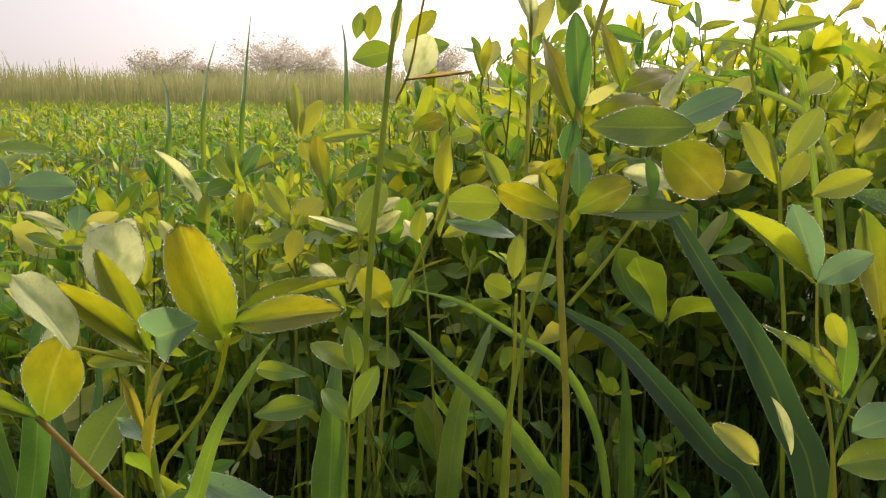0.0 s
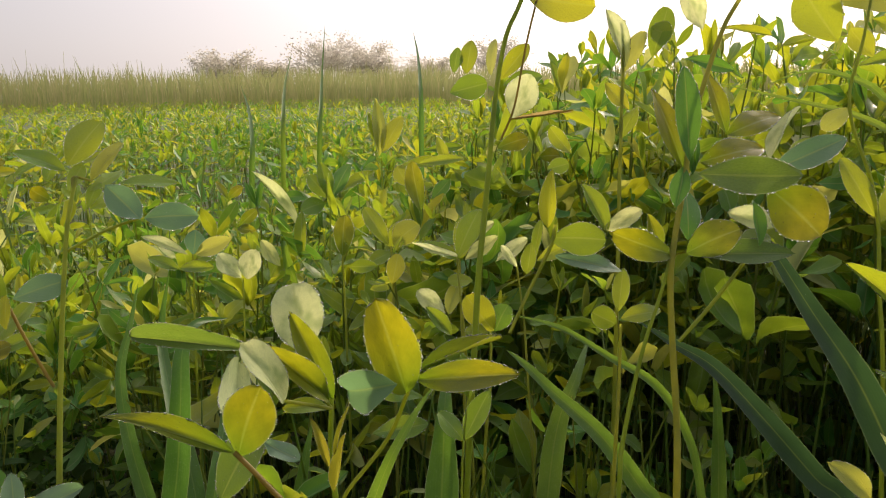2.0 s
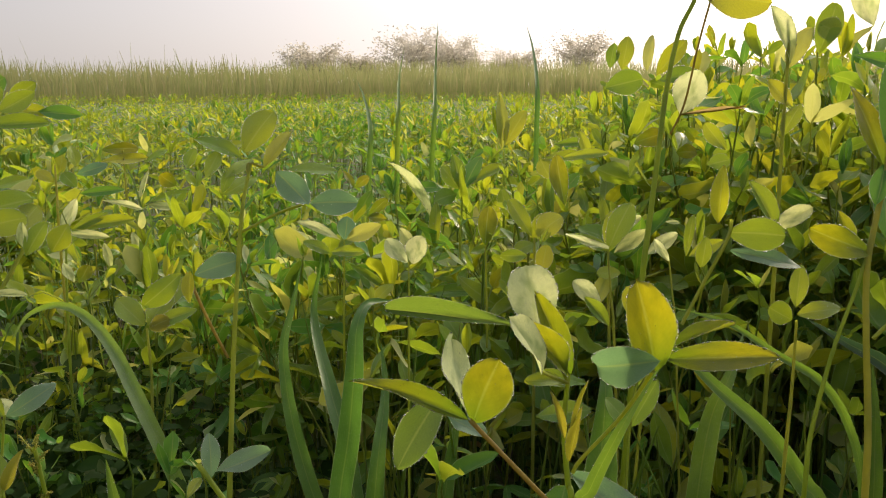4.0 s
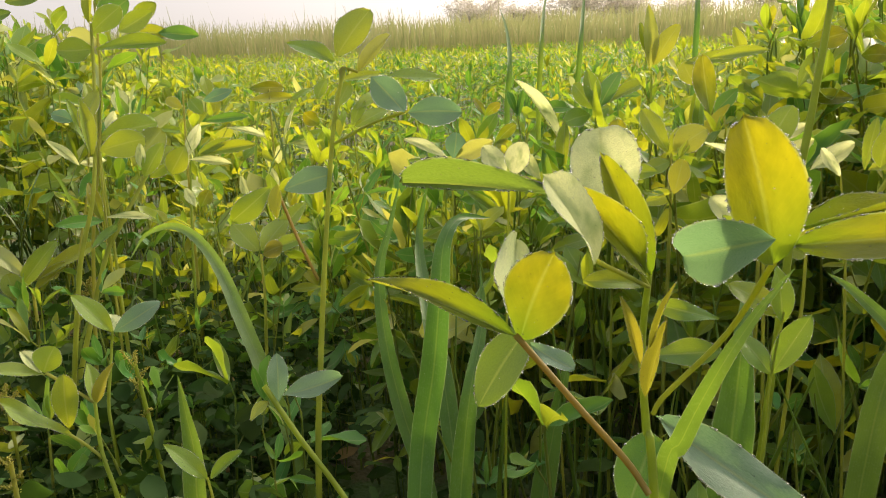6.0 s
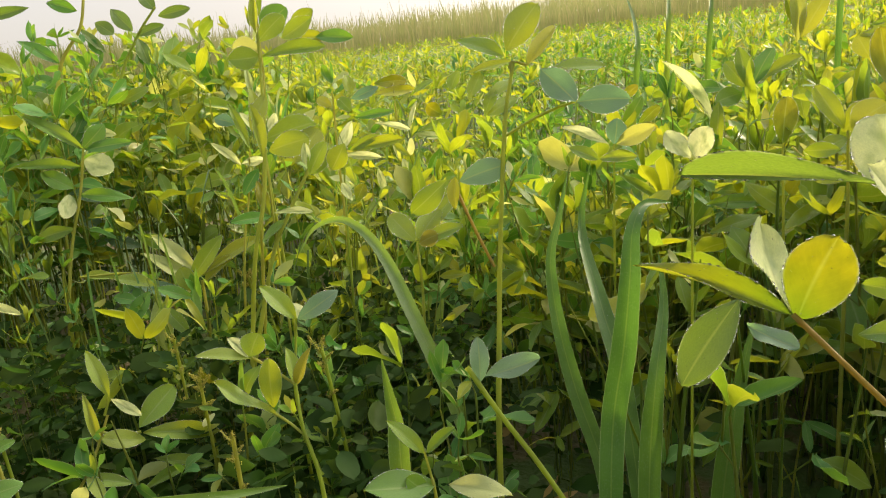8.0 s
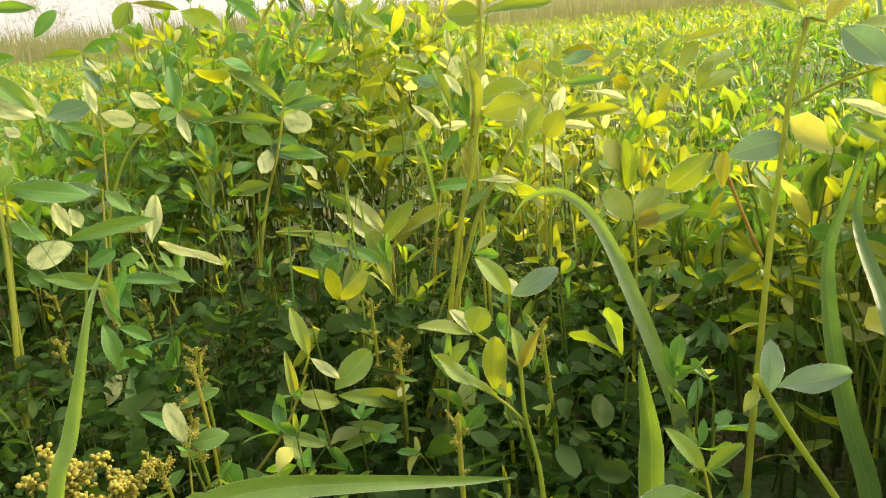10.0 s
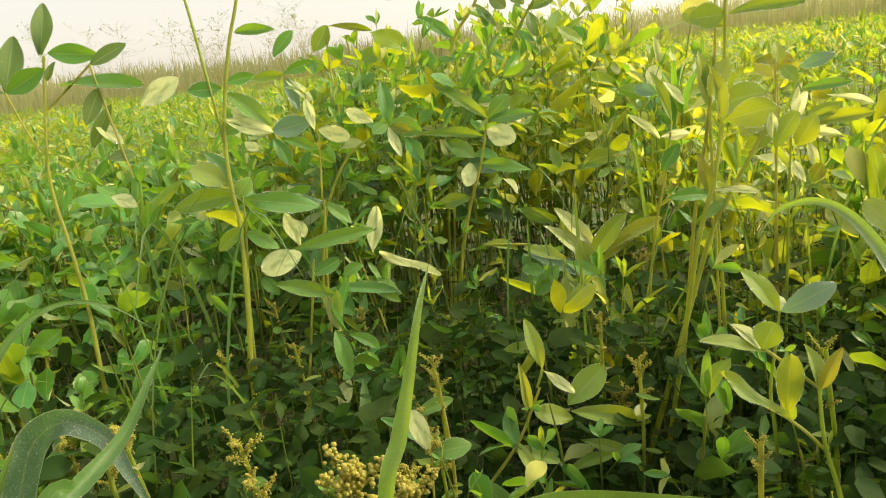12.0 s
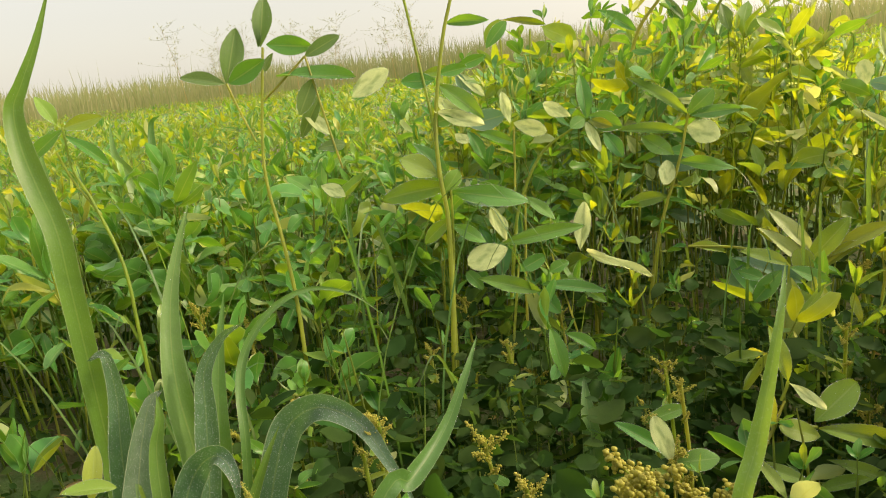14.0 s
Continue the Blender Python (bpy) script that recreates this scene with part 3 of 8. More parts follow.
def blade(points, width, normal, dark=False, dewy=False, dull=False, lit=False, label="broad green grass blade beaded with dew"):
    """One grass blade from its tip down to the soil: a creased ribbon with a midrib."""
    if dark:
        label = "thick blue-green grass blade, darkened as if in shade"
    if dewy:
        label = "broad grass blade silvered all over by fine dew"
    pts = [Vector(q) for q in points]
    if pts[-1].z > 0.01:
        d = (pts[-1] - pts[-2]).normalized()
        d = Vector((d.x * 0.4, d.y * 0.4, min(-0.5, d.z)))
        d *= (pts[-1].z + 0.005) / -d.z
        pts += [pts[-1] + d * 0.5, pts[-1] + d]
    line = smooth_line(pts, 6)
    n = len(line)
    root = thing("grass_blade", (line[-1].x, line[-1].y, 0), label, "grass", "grass blades among the clover")
    vs, uv, fs = [], [], []
    cols = 7
    up = Vector(normal)
    for i, q in enumerate(line):
        d = (line[min(i + 1, n - 1)] - line[max(i - 1, 0)]).normalized()
        side = d.cross(up).normalized()
        out = side.cross(d).normalized()
        s = i / (n - 1)
        w = width * 0.5 * min(1.0, (s / 0.50) ** 0.85 + 0.02) * (1 - 0.35 * max(0, s - 0.6))
        for j in range(cols):
            u = j / (cols - 1) * 2 - 1
            rib = 0.05 * math.exp(-(u / 0.12) ** 2)
            vs.append(tuple(q + side * (u * w) + out * (w * (0.42 * abs(u) ** 1.4 + rib + 0.04 * math.sin(11 * s + 3 * u))) - root.location))
            uv.append((j / (cols - 1), s))
    for i in range(n - 1):
        for j in range(cols - 1):
            fs.append((i * cols + j, i * cols + j + 1, (i + 1) * cols + j + 1, (i + 1) * cols + j))
    ob = part("blade", mesh_of("blade", vs, fs, uv, SHADED_BLADE if dark else DEWY_BLADE if dewy else MUTED if dull else LIT_BLADE if lit else BLADE), root)
    r = random.Random(n)
    h = Heap()
    for _ in range(int((340 if dewy else 90) * width / 0.012)):
        i, j = r.randrange(1, n - 1), r.randrange(cols) if dewy else r.choice((0, 0, cols - 1, cols - 1, r.randrange(cols)))
        a, b = np.array(vs[i * cols + j]), np.array(vs[(i + 1) * cols + j])
        c = np.array(vs[i * cols + min(cols - 1, j + 1)])
        h.add(drop(r.choice((0.0002, 0.0003, 0.0004, 0.0006 if dewy else 0.0004))), Matrix.Translation(a + (b - a) * r.random() + (c - a) * (r.random() if dewy else 0)))
    tagged(part("dew", h.done("dew_drops", DEW), ob, "clear dew drops on the blade"), kind="stuff")


p = thing("clover_plant", (-0.060, 0.164, 0), "yellow-green clover plant close by, broad glowing leaves edged with dew", "clover plant", "clover plants seen close")
stalk(p, [(-0.081, 0.196, 0.362), (-0.082, 0.195, 0.342), (-0.080, 0.193, 0.322), (-0.077, 0.191, 0.302)], 0.0019)
petiole(p, [(-0.0785, 0.193, 0.326), (-0.0757, 0.192, 0.332), (-0.0626, 0.191, 0.350), (-0.0540, 0.181, 0.3715)], 0.0010)
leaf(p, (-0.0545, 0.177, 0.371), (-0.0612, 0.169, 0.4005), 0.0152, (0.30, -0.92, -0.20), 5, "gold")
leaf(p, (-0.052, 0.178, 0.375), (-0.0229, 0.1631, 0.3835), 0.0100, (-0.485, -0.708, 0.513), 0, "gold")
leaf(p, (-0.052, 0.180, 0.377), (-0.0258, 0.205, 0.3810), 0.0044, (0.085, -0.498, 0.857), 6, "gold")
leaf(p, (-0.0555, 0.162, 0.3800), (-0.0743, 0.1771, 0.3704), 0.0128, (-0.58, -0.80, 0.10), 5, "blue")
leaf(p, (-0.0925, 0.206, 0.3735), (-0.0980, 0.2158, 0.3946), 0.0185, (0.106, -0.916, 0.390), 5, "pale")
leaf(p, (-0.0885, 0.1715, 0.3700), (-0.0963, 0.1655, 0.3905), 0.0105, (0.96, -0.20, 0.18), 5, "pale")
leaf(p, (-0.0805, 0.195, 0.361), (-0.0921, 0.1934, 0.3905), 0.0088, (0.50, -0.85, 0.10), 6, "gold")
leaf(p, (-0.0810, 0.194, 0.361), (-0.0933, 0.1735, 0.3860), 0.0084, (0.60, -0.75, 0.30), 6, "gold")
leaf(p, (-0.0960, 0.178, 0.3828), (-0.1478, 0.1933, 0.3830), 0.0068, (0.016, -0.837, 0.541), 6, "muted")
leaf(p, (-0.0815, 0.190, 0.340), (-0.0865, 0.190, 0.357), 0.0036, (0.443, -0.882, 0.161), 6, "yellow")
leaf(p, (-0.0800, 0.189, 0.332), (-0.0765, 0.190, 0.352), 0.0040, (-0.335, -0.919, 0.206), 6, "yellow")
leaf(p, (-0.0795, 0.189, 0.345), (-0.0745, 0.190, 0.362), 0.0022, (-0.335, -0.919, 0.206), 6, "yellow")
leaf(p, (-0.081, 0.196, 0.358), (-0.0955, 0.190, 0.3605), 0.0058, (0.30, -0.50, 0.80), 4)
petiole(p, [(-0.081, 0.195, 0.358), (-0.087, 0.187, 0.372), (-0.096, 0.178, 0.3828)], 0.0008)
petiole(p, [(-0.081, 0.195, 0.358), (-0.086, 0.180, 0.366), (-0.0885, 0.1715, 0.3705)], 0.0008)
petiole(p, [(-0.081, 0.196, 0.359), (-0.088, 0.203, 0.367), (-0.0925, 0.206, 0.374)], 0.0008)
p = thing("clover_plant", (-0.113, 0.188, 0), "clover sprig with round yellow leaf on a reddish stalk", "clover plant", "clover plants seen close")
dry_petiole(p, [(-0.1155, 0.199, 0.340), (-0.1075, 0.197, 0.333), (-0.0992, 0.1944, 0.326), (-0.0845, 0.1915, 0.3127), (-0.0783, 0.1894, 0.3056)], 0.0013)
leaf(p, (-0.1145, 0.199, 0.3385), (-0.1050, 0.1968, 0.3640), 0.0182, (-0.047, -0.971, 0.234), 1, "gold")
leaf(p, (-0.1165, 0.202, 0.3395), (-0.1318, 0.2500, 0.3480), 0.0120, (0.250, -0.350, 0.900), 3, "pale")
leaf(p, (-0.1155, 0.199, 0.3400), (-0.1599, 0.1974, 0.3546), 0.0092, (0.117, -0.580, 0.800), 6, "gold")
leaf(p, (-0.1425, 0.306, 0.2905), (-0.1197, 0.2919, 0.2868), 0.0108, (0.087, -0.636, 0.760), 3, "blue")
leaf(p, (-0.152, 0.344, 0.288), (-0.177, 0.326, 0.245), 0.0225, (0.007, -0.924, 0.381), 4, "muted")
leaf(p, (-0.034, 0.209, 0.290), (-0.0815, 0.2208, 0.3090), 0.0150, (0.050, -0.637, 0.774), 3, "blue")
leaf(p, (-0.086, 0.203, 0.289), (-0.081, 0.219, 0.307), 0.0130, (-0.084, -0.714, 0.695), 1, "lush")
blade([(-0.049, 0.210, 0.361), (-0.056, 0.206, 0.351), (-0.064, 0.200, 0.337), (-0.072, 0.203, 0.315), (-0.078, 0.206, 0.291)], 0.0053, (-0.033, -0.917, 0.398))
p = thing("clover_plant", (-0.281, 0.488, 0), "tall clover plant with blue-green upper leaves on an upright stalk", "clover plant", "clover plants seen close")
stalk(p, [(-0.322, 0.475, 0.402), (-0.325, 0.463, 0.370), (-0.325, 0.449, 0.326), (-0.324, 0.432, 0.268), (-0.321, 0.413, 0.207), (-0.319, 0.400, 0.161)], 0.0032)
leaf(p, (-0.328, 0.473, 0.407), (-0.364, 0.471, 0.422), 0.0159, (0.345, -0.540, 0.768), 0)
leaf(p, (-0.327, 0.475, 0.410), (-0.309, 0.494, 0.441), 0.0219, (0.484, -0.842, 0.238), 1)
leaf(p, (-0.313, 0.478, 0.399), (-0.301, 0.505, 0.426), 0.0124, (0.266, -0.746, 0.611), 2)
leaf(p, (-0.305, 0.481, 0.396), (-0.275, 0.467, 0.374), 0.0205, (-0.015, -0.832, 0.555), 4, "blue")
leaf(p, (-0.305, 0.492, 0.394), (-0.269, 0.523, 0.394), 0.0125, (0.336, -0.402, 0.852), 0)
petiole(p, [(-0.324, 0.458, 0.353), (-0.302, 0.473, 0.365), (-0.281, 0.486, 0.372)], 0.0016)
leaf(p, (-0.281, 0.486, 0.371), (-0.247, 0.503, 0.370), 0.0200, (0.443, -0.855, 0.270), 4, "blue")
dry_petiole(p, [(-0.327, 0.429, 0.265), (-0.341, 0.430, 0.293), (-0.357, 0.433, 0.327)], 0.0016)
leaf(p, (-0.352, 0.435, 0.325), (-0.323, 0.453, 0.334), 0.0186, (0.415, -0.844, 0.340), 1, "blue")
leaf(p, (-0.360, 0.431, 0.327), (-0.382, 0.413, 0.306), 0.0168, (0.346, -0.860, 0.375), 1)
leaf(p, (-0.350, 0.426, 0.330), (-0.349, 0.419, 0.308), 0.0096, (0.189, -0.939, 0.288), 2)
petiole(p, [(-0.323, 0.472, 0.395), (-0.323, 0.474, 0.402), (-0.313, 0.478, 0.399)], 0.0016)
p = thing("clover_plant", (-0.288, 0.312, 0), "low clover sprig with grey-green leaves beside a pale grass stalk", "clover plant", "clover plants seen close")
petiole(p, [(-0.290, 0.313, 0.246), (-0.272, 0.314, 0.219), (-0.254, 0.316, 0.194), (-0.238, 0.317, 0.170)], 0.0022)
leaf(p, (-0.283, 0.314, 0.237), (-0.286, 0.321, 0.262), 0.0112, (0.499, -0.825, 0.267), 4, "blue")
leaf(p, (-0.281, 0.316, 0.240), (-0.253, 0.333, 0.247), 0.0129, (0.186, -0.635, 0.750), 3, "blue")
leaf(p, (-0.288, 0.312, 0.238), (-0.289, 0.298, 0.234), 0.0065, (0.345, -0.296, 0.891), 2)
p = thing("clover_plant", (-0.509, 0.416, 0), "clover seedling with pale yellow-green leaves in a low spot", "clover plant", "clover plants seen close")
stalk(p, [(-0.509, 0.416, 0.212), (-0.508, 0.407, 0.182), (-0.507, 0.399, 0.155), (-0.500, 0.393, 0.124)], 0.0023)
leaf(p, (-0.509, 0.416, 0.211), (-0.531, 0.403, 0.244), 0.0165, (0.828, -0.357, 0.432), 0)
leaf(p, (-0.508, 0.416, 0.211), (-0.479, 0.438, 0.232), 0.0186, (0.336, -0.849, 0.407), 4, "blue")
leaf(p, (-0.509, 0.416, 0.211), (-0.526, 0.433, 0.219), 0.0139, (0.239, -0.241, 0.941), 1, "pale")
p = thing("clover_plant", (-0.464, 0.334, 0), "bright yellow clover plant with several small leaves low down", "clover plant", "clover plants seen close")
stalk(p, [(-0.444, 0.336, 0.201), (-0.437, 0.329, 0.170), (-0.427, 0.326, 0.143), (-0.421, 0.322, 0.120)], 0.0027)
petiole(p, [(-0.444, 0.335, 0.201), (-0.459, 0.331, 0.212), (-0.472, 0.327, 0.221)], 0.0016)
leaf(p, (-0.474, 0.327, 0.221), (-0.469, 0.334, 0.237), 0.0179, (0.655, -0.742, 0.146), 1)
leaf(p, (-0.473, 0.327, 0.220), (-0.502, 0.303, 0.230), 0.0129, (0.374, -0.062, 0.925), 0)
leaf(p, (-0.475, 0.326, 0.221), (-0.497, 0.330, 0.233), 0.0086, (0.353, -0.411, 0.841), 2, "pale")
leaf(p, (-0.457, 0.324, 0.185), (-0.455, 0.325, 0.223), 0.0161, (0.598, -0.802, 0.001), 1)
petiole(p, [(-0.434, 0.329, 0.163), (-0.445, 0.326, 0.174), (-0.456, 0.323, 0.182)], 0.0016)
leaf(p, (-0.456, 0.323, 0.181), (-0.491, 0.302, 0.208), 0.0135, (0.619, -0.012, 0.785), 3)
leaf(p, (-0.444, 0.335, 0.201), (-0.457, 0.347, 0.223), 0.0103, (0.760, -0.261, 0.595), 2)
leaf(p, (-0.443, 0.336, 0.200), (-0.436, 0.347, 0.225), 0.0095, (0.241, -0.906, 0.348), 2, "yellow")
p = thing("clover_plant", (-0.804, 0.578, 0), "clover plant with narrow pointed yellow-green leaves spreading like a star", "clover plant", "clover plants seen close")
stalk(p, [(-0.808, 0.580, 0.166), (-0.800, 0.571, 0.121), (-0.792, 0.559, 0.068), (-0.780, 0.546, 0.003), (-0.768, 0.538, -0.050)], 0.0041)
leaf(p, (-0.813, 0.579, 0.178), (-0.853, 0.556, 0.230), 0.0190, (0.795, -0.437, 0.420), 0)
leaf(p, (-0.815, 0.573, 0.167), (-0.852, 0.536, 0.213), 0.0171, (0.848, -0.303, 0.435), 0)
leaf(p, (-0.818, 0.569, 0.166), (-0.789, 0.606, 0.219), 0.0247, (0.425, -0.834, 0.352), 0)
leaf(p, (-0.808, 0.583, 0.173), (-0.765, 0.644, 0.209), 0.0179, (0.341, -0.648, 0.682), 0)
leaf(p, (-0.808, 0.562, 0.158), (-0.820, 0.560, 0.188), 0.0236, (0.672, -0.701, 0.240), 1)
leaf(p, (-0.806, 0.581, 0.163), (-0.784, 0.616, 0.191), 0.0145, (0.360, -0.709, 0.606), 2)
leaf(p, (-0.810, 0.573, 0.154), (-0.803, 0.555, 0.128), 0.0152, (0.322, -0.726, 0.608), 0)
petiole(p, [(-0.817, 0.566, 0.154), (-0.858, 0.534, 0.186), (-0.905, 0.486, 0.194)], 0.0020)
leaf(p, (-0.856, 0.530, 0.173), (-0.863, 0.508, 0.135), 0.0254, (0.572, -0.746, 0.343), 0, "blue")
leaf(p, (-0.871, 0.517, 0.179), (-0.809, 0.558, 0.154), 0.0186, (0.488, -0.204, 0.849), 0, "blue")
leaf(p, (-0.876, 0.513, 0.185), (-0.905, 0.486, 0.196), 0.0140, (0.545, -0.268, 0.794), 2)
p = thing("clover_plant", (-0.492, 0.588, 0), "clover plant with orange-tinged yellow leaves glowing in the sun", "clover plant", "clover plants seen close")
stalk(p, [(-0.493, 0.587, 0.227), (-0.486, 0.577, 0.186), (-0.482, 0.566, 0.142)], 0.0028)
leaf(p, (-0.495, 0.587, 0.230), (-0.520, 0.583, 0.258), 0.0233, (0.587, -0.693, 0.419), 1)
leaf(p, (-0.492, 0.588, 0.230), (-0.479, 0.615, 0.257), 0.0223, (0.479, -0.725, 0.494), 1)
leaf(p, (-0.490, 0.589, 0.229), (-0.448, 0.604, 0.245), 0.0184, (0.054, -0.793, 0.606), 0)
leaf(p, (-0.491, 0.601, 0.235), (-0.469, 0.636, 0.271), 0.0154, (0.464, -0.766, 0.446), 0)
leaf(p, (-0.491, 0.587, 0.227), (-0.470, 0.590, 0.237), 0.0180, (-0.069, -0.932, 0.356), 1, "yellow")
p = thing("clover_plant", (-0.277, 0.275, 0), "small clover sprig with smooth grey-green leaves near the soil", "clover plant", "clover plants seen close")
stalk(p, [(-0.296, 0.270, 0.216), (-0.292, 0.268, 0.203), (-0.289, 0.266, 0.190)], 0.0015)
leaf(p, (-0.296, 0.270, 0.215), (-0.309, 0.259, 0.238), 0.0089, (0.893, -0.287, 0.348), 0)
leaf(p, (-0.295, 0.271, 0.215), (-0.283, 0.281, 0.228), 0.0072, (-0.045, -0.775, 0.630), 2)
leaf(p, (-0.290, 0.268, 0.199), (-0.312, 0.237, 0.211), 0.0179, (0.612, -0.147, 0.777), 4)
leaf(p, (-0.284, 0.271, 0.199), (-0.246, 0.269, 0.204), 0.0133, (-0.129, -0.482, 0.866), 4)
leaf(p, (-0.293, 0.265, 0.194), (-0.298, 0.255, 0.209), 0.0106, (0.952, -0.290, 0.094), 1)
p = thing("clover_plant", (-0.579, 0.548, 0), "tall clover plant with rounded yellow-green leaves and a leafy top", "clover plant", "clover plants seen close")
stalk(p, [(-0.629, 0.554, 0.445), (-0.623, 0.542, 0.397), (-0.618, 0.527, 0.339), (-0.616, 0.511, 0.287), (-0.621, 0.490, 0.230)], 0.0033)
leaf(p, (-0.614, 0.527, 0.333), (-0.578, 0.548, 0.342), 0.0261, (0.479, -0.865, 0.153), 1)
leaf(p, (-0.576, 0.538, 0.308), (-0.564, 0.554, 0.338), 0.0166, (0.522, -0.823, 0.222), 1)
leaf(p, (-0.579, 0.539, 0.316), (-0.583, 0.545, 0.339), 0.0098, (0.510, -0.816, 0.271), 2, "pale")
leaf(p, (-0.630, 0.553, 0.445), (-0.636, 0.563, 0.484), 0.0092, (0.402, -0.875, 0.269), 2)
leaf(p, (-0.628, 0.552, 0.437), (-0.607, 0.570, 0.460), 0.0215, (0.588, -0.803, 0.097), 1)
leaf(p, (-0.607, 0.563, 0.437), (-0.582, 0.582, 0.455), 0.0169, (0.508, -0.845, 0.171), 0)
leaf(p, (-0.626, 0.549, 0.423), (-0.647, 0.526, 0.423), 0.0225, (0.720, -0.671, 0.177), 4)
leaf(p, (-0.624, 0.550, 0.423), (-0.568, 0.581, 0.429), 0.0163, (0.326, -0.711, 0.623), 0)
leaf(p, (-0.624, 0.546, 0.413), (-0.672, 0.551, 0.431), 0.0209, (0.144, -0.800, 0.583), 1)
leaf(p, (-0.619, 0.541, 0.386), (-0.623, 0.517, 0.354), 0.0153, (0.506, -0.722, 0.471), 0)
leaf(p, (-0.612, 0.515, 0.330), (-0.625, 0.525, 0.383), 0.0131, (0.870, -0.395, 0.296), 2)
leaf(p, (-0.560, 0.578, 0.331), (-0.570, 0.564, 0.306), 0.0221, (0.503, -0.833, 0.232), 4)
p = thing("clover_plant", (0.063, 0.313, 0), "tall clover plant with large glowing leaves, dew along their edges", "clover plant", "clover plants seen close")
stalk(p, [(0.079, 0.334, 0.495), (0.072, 0.332, 0.482), (0.064, 0.327, 0.459), (0.058, 0.322, 0.437), (0.055, 0.317, 0.414), (0.051, 0.312, 0.392), (0.049, 0.308, 0.372), (0.050, 0.302, 0.343), (0.052, 0.295, 0.308), (0.052, 0.288, 0.273)], 0.0023)
stalk(p, [(0.051, 0.312, 0.390), (0.045, 0.307, 0.367), (0.036, 0.301, 0.338), (0.028, 0.293, 0.300), (0.026, 0.287, 0.273)], 0.0018)
leaf(p, (0.055, 0.319, 0.421), (0.043, 0.336, 0.458), 0.0108, (0.048, -0.896, 0.441), 0)
leaf(p, (0.056, 0.314, 0.425), (0.055, 0.328, 0.468), 0.0120, (-0.133, -0.944, 0.302), 0)
leaf(p, (0.080, 0.343, 0.435), (0.071, 0.349, 0.465), 0.0089, (0.142, -0.962, 0.232), 0)
leaf(p, (0.061, 0.318, 0.419), (0.100, 0.299, 0.420), 0.0167, (-0.431, -0.883, 0.186), 4)
leaf(p, (0.067, 0.339, 0.422), (0.102, 0.352, 0.429), 0.0144, (0.227, -0.863, 0.451), 1)
leaf(p, (0.094, 0.320, 0.420), (0.128, 0.324, 0.435), 0.0138, (-0.061, -0.917, 0.395), 0, "blue")
leaf(p, (0.096, 0.328, 0.411), (0.116, 0.314, 0.391), 0.0230, (-0.340, -0.899, 0.276), 1)
leaf(p, (0.096, 0.331, 0.424), (0.113, 0.347, 0.450), 0.0075, (-0.611, -0.439, 0.659), 2, "pale")
leaf(p, (0.083, 0.353, 0.434), (0.113, 0.366, 0.444), 0.0135, (0.174, -0.807, 0.564), 1)
leaf(p, (0.057, 0.312, 0.390), (0.059, 0.327, 0.411), 0.0105, (0.063, -0.823, 0.565), 1)
leaf(p, (0.056, 0.311, 0.384), (0.077, 0.304, 0.397), 0.0157, (-0.477, -0.818, 0.323), 1)
leaf(p, (0.057, 0.311, 0.383), (0.101, 0.303, 0.387), 0.0123, (-0.191, -0.658, 0.728), 0)
leaf(p, (0.051, 0.311, 0.383), (0.022, 0.302, 0.395), 0.0133, (0.345, -0.919, 0.188), 1)
leaf(p, (0.085, 0.303, 0.389), (0.086, 0.317, 0.408), 0.0059, (0.127, -0.801, 0.585), 2)
leaf(p, (0.111, 0.345, 0.391), (0.078, 0.335, 0.398), 0.0114, (0.324, -0.889, 0.324), 3, "pale")
leaf(p, (0.097, 0.323, 0.389), (0.081, 0.312, 0.387), 0.0132, (0.428, -0.731, 0.532), 1)
petiole(p, [(0.053, 0.303, 0.345), (0.068, 0.307, 0.362), (0.082, 0.311, 0.380)], 0.0013)
leaf(p, (0.055, 0.319, 0.422), (0.050, 0.310, 0.405), 0.0089, (-0.360, -0.782, 0.508), 4)
leaf(p, (0.048, 0.330, 0.380), (0.043, 0.334, 0.399), 0.0072, (0.092, -0.972, 0.218), 2)
p = thing("clover_plant", (-0.024, 0.433, 0), "tall slender clover stalk rising above the crop with a few leaves", "clover plant", "clover plants seen close")
stalk(p, [(-0.007, 0.450, 0.539), (-0.015, 0.443, 0.509), (-0.024, 0.439, 0.488), (-0.030, 0.432, 0.454), (-0.034, 0.423, 0.411), (-0.037, 0.416, 0.379), (-0.041, 0.406, 0.333)], 0.0027)
dry_petiole(p, [(-0.027, 0.426, 0.428), (-0.019, 0.431, 0.447), (-0.012, 0.438, 0.483), (-0.004, 0.445, 0.516)], 0.0010)
leaf(p, (-0.019, 0.449, 0.439), (-0.008, 0.455, 0.466), 0.0205, (-0.088, -0.965, 0.248), 3, "pale")
leaf(p, (-0.011, 0.444, 0.511), (0.030, 0.444, 0.505), 0.0203, (0.006, -0.999, 0.050), 1)
leaf(p, (-0.052, 0.536, 0.469), (-0.048, 0.541, 0.494), 0.0125, (-0.066, -0.974, 0.217), 0)
leaf(p, (-0.061, 0.536, 0.470), (-0.058, 0.540, 0.489), 0.0100, (-0.051, -0.976, 0.214), 0)
leaf(p, (-0.034, 0.537, 0.468), (-0.031, 0.542, 0.495), 0.0087, (-0.290, -0.932, 0.218), 2)
leaf(p, (-0.064, 0.533, 0.456), (-0.036, 0.535, 0.463), 0.0174, (-0.004, -0.945, 0.327), 1)
leaf(p, (-0.027, 0.536, 0.465), (-0.006, 0.542, 0.491), 0.0139, (-0.137, -0.935, 0.327), 0)
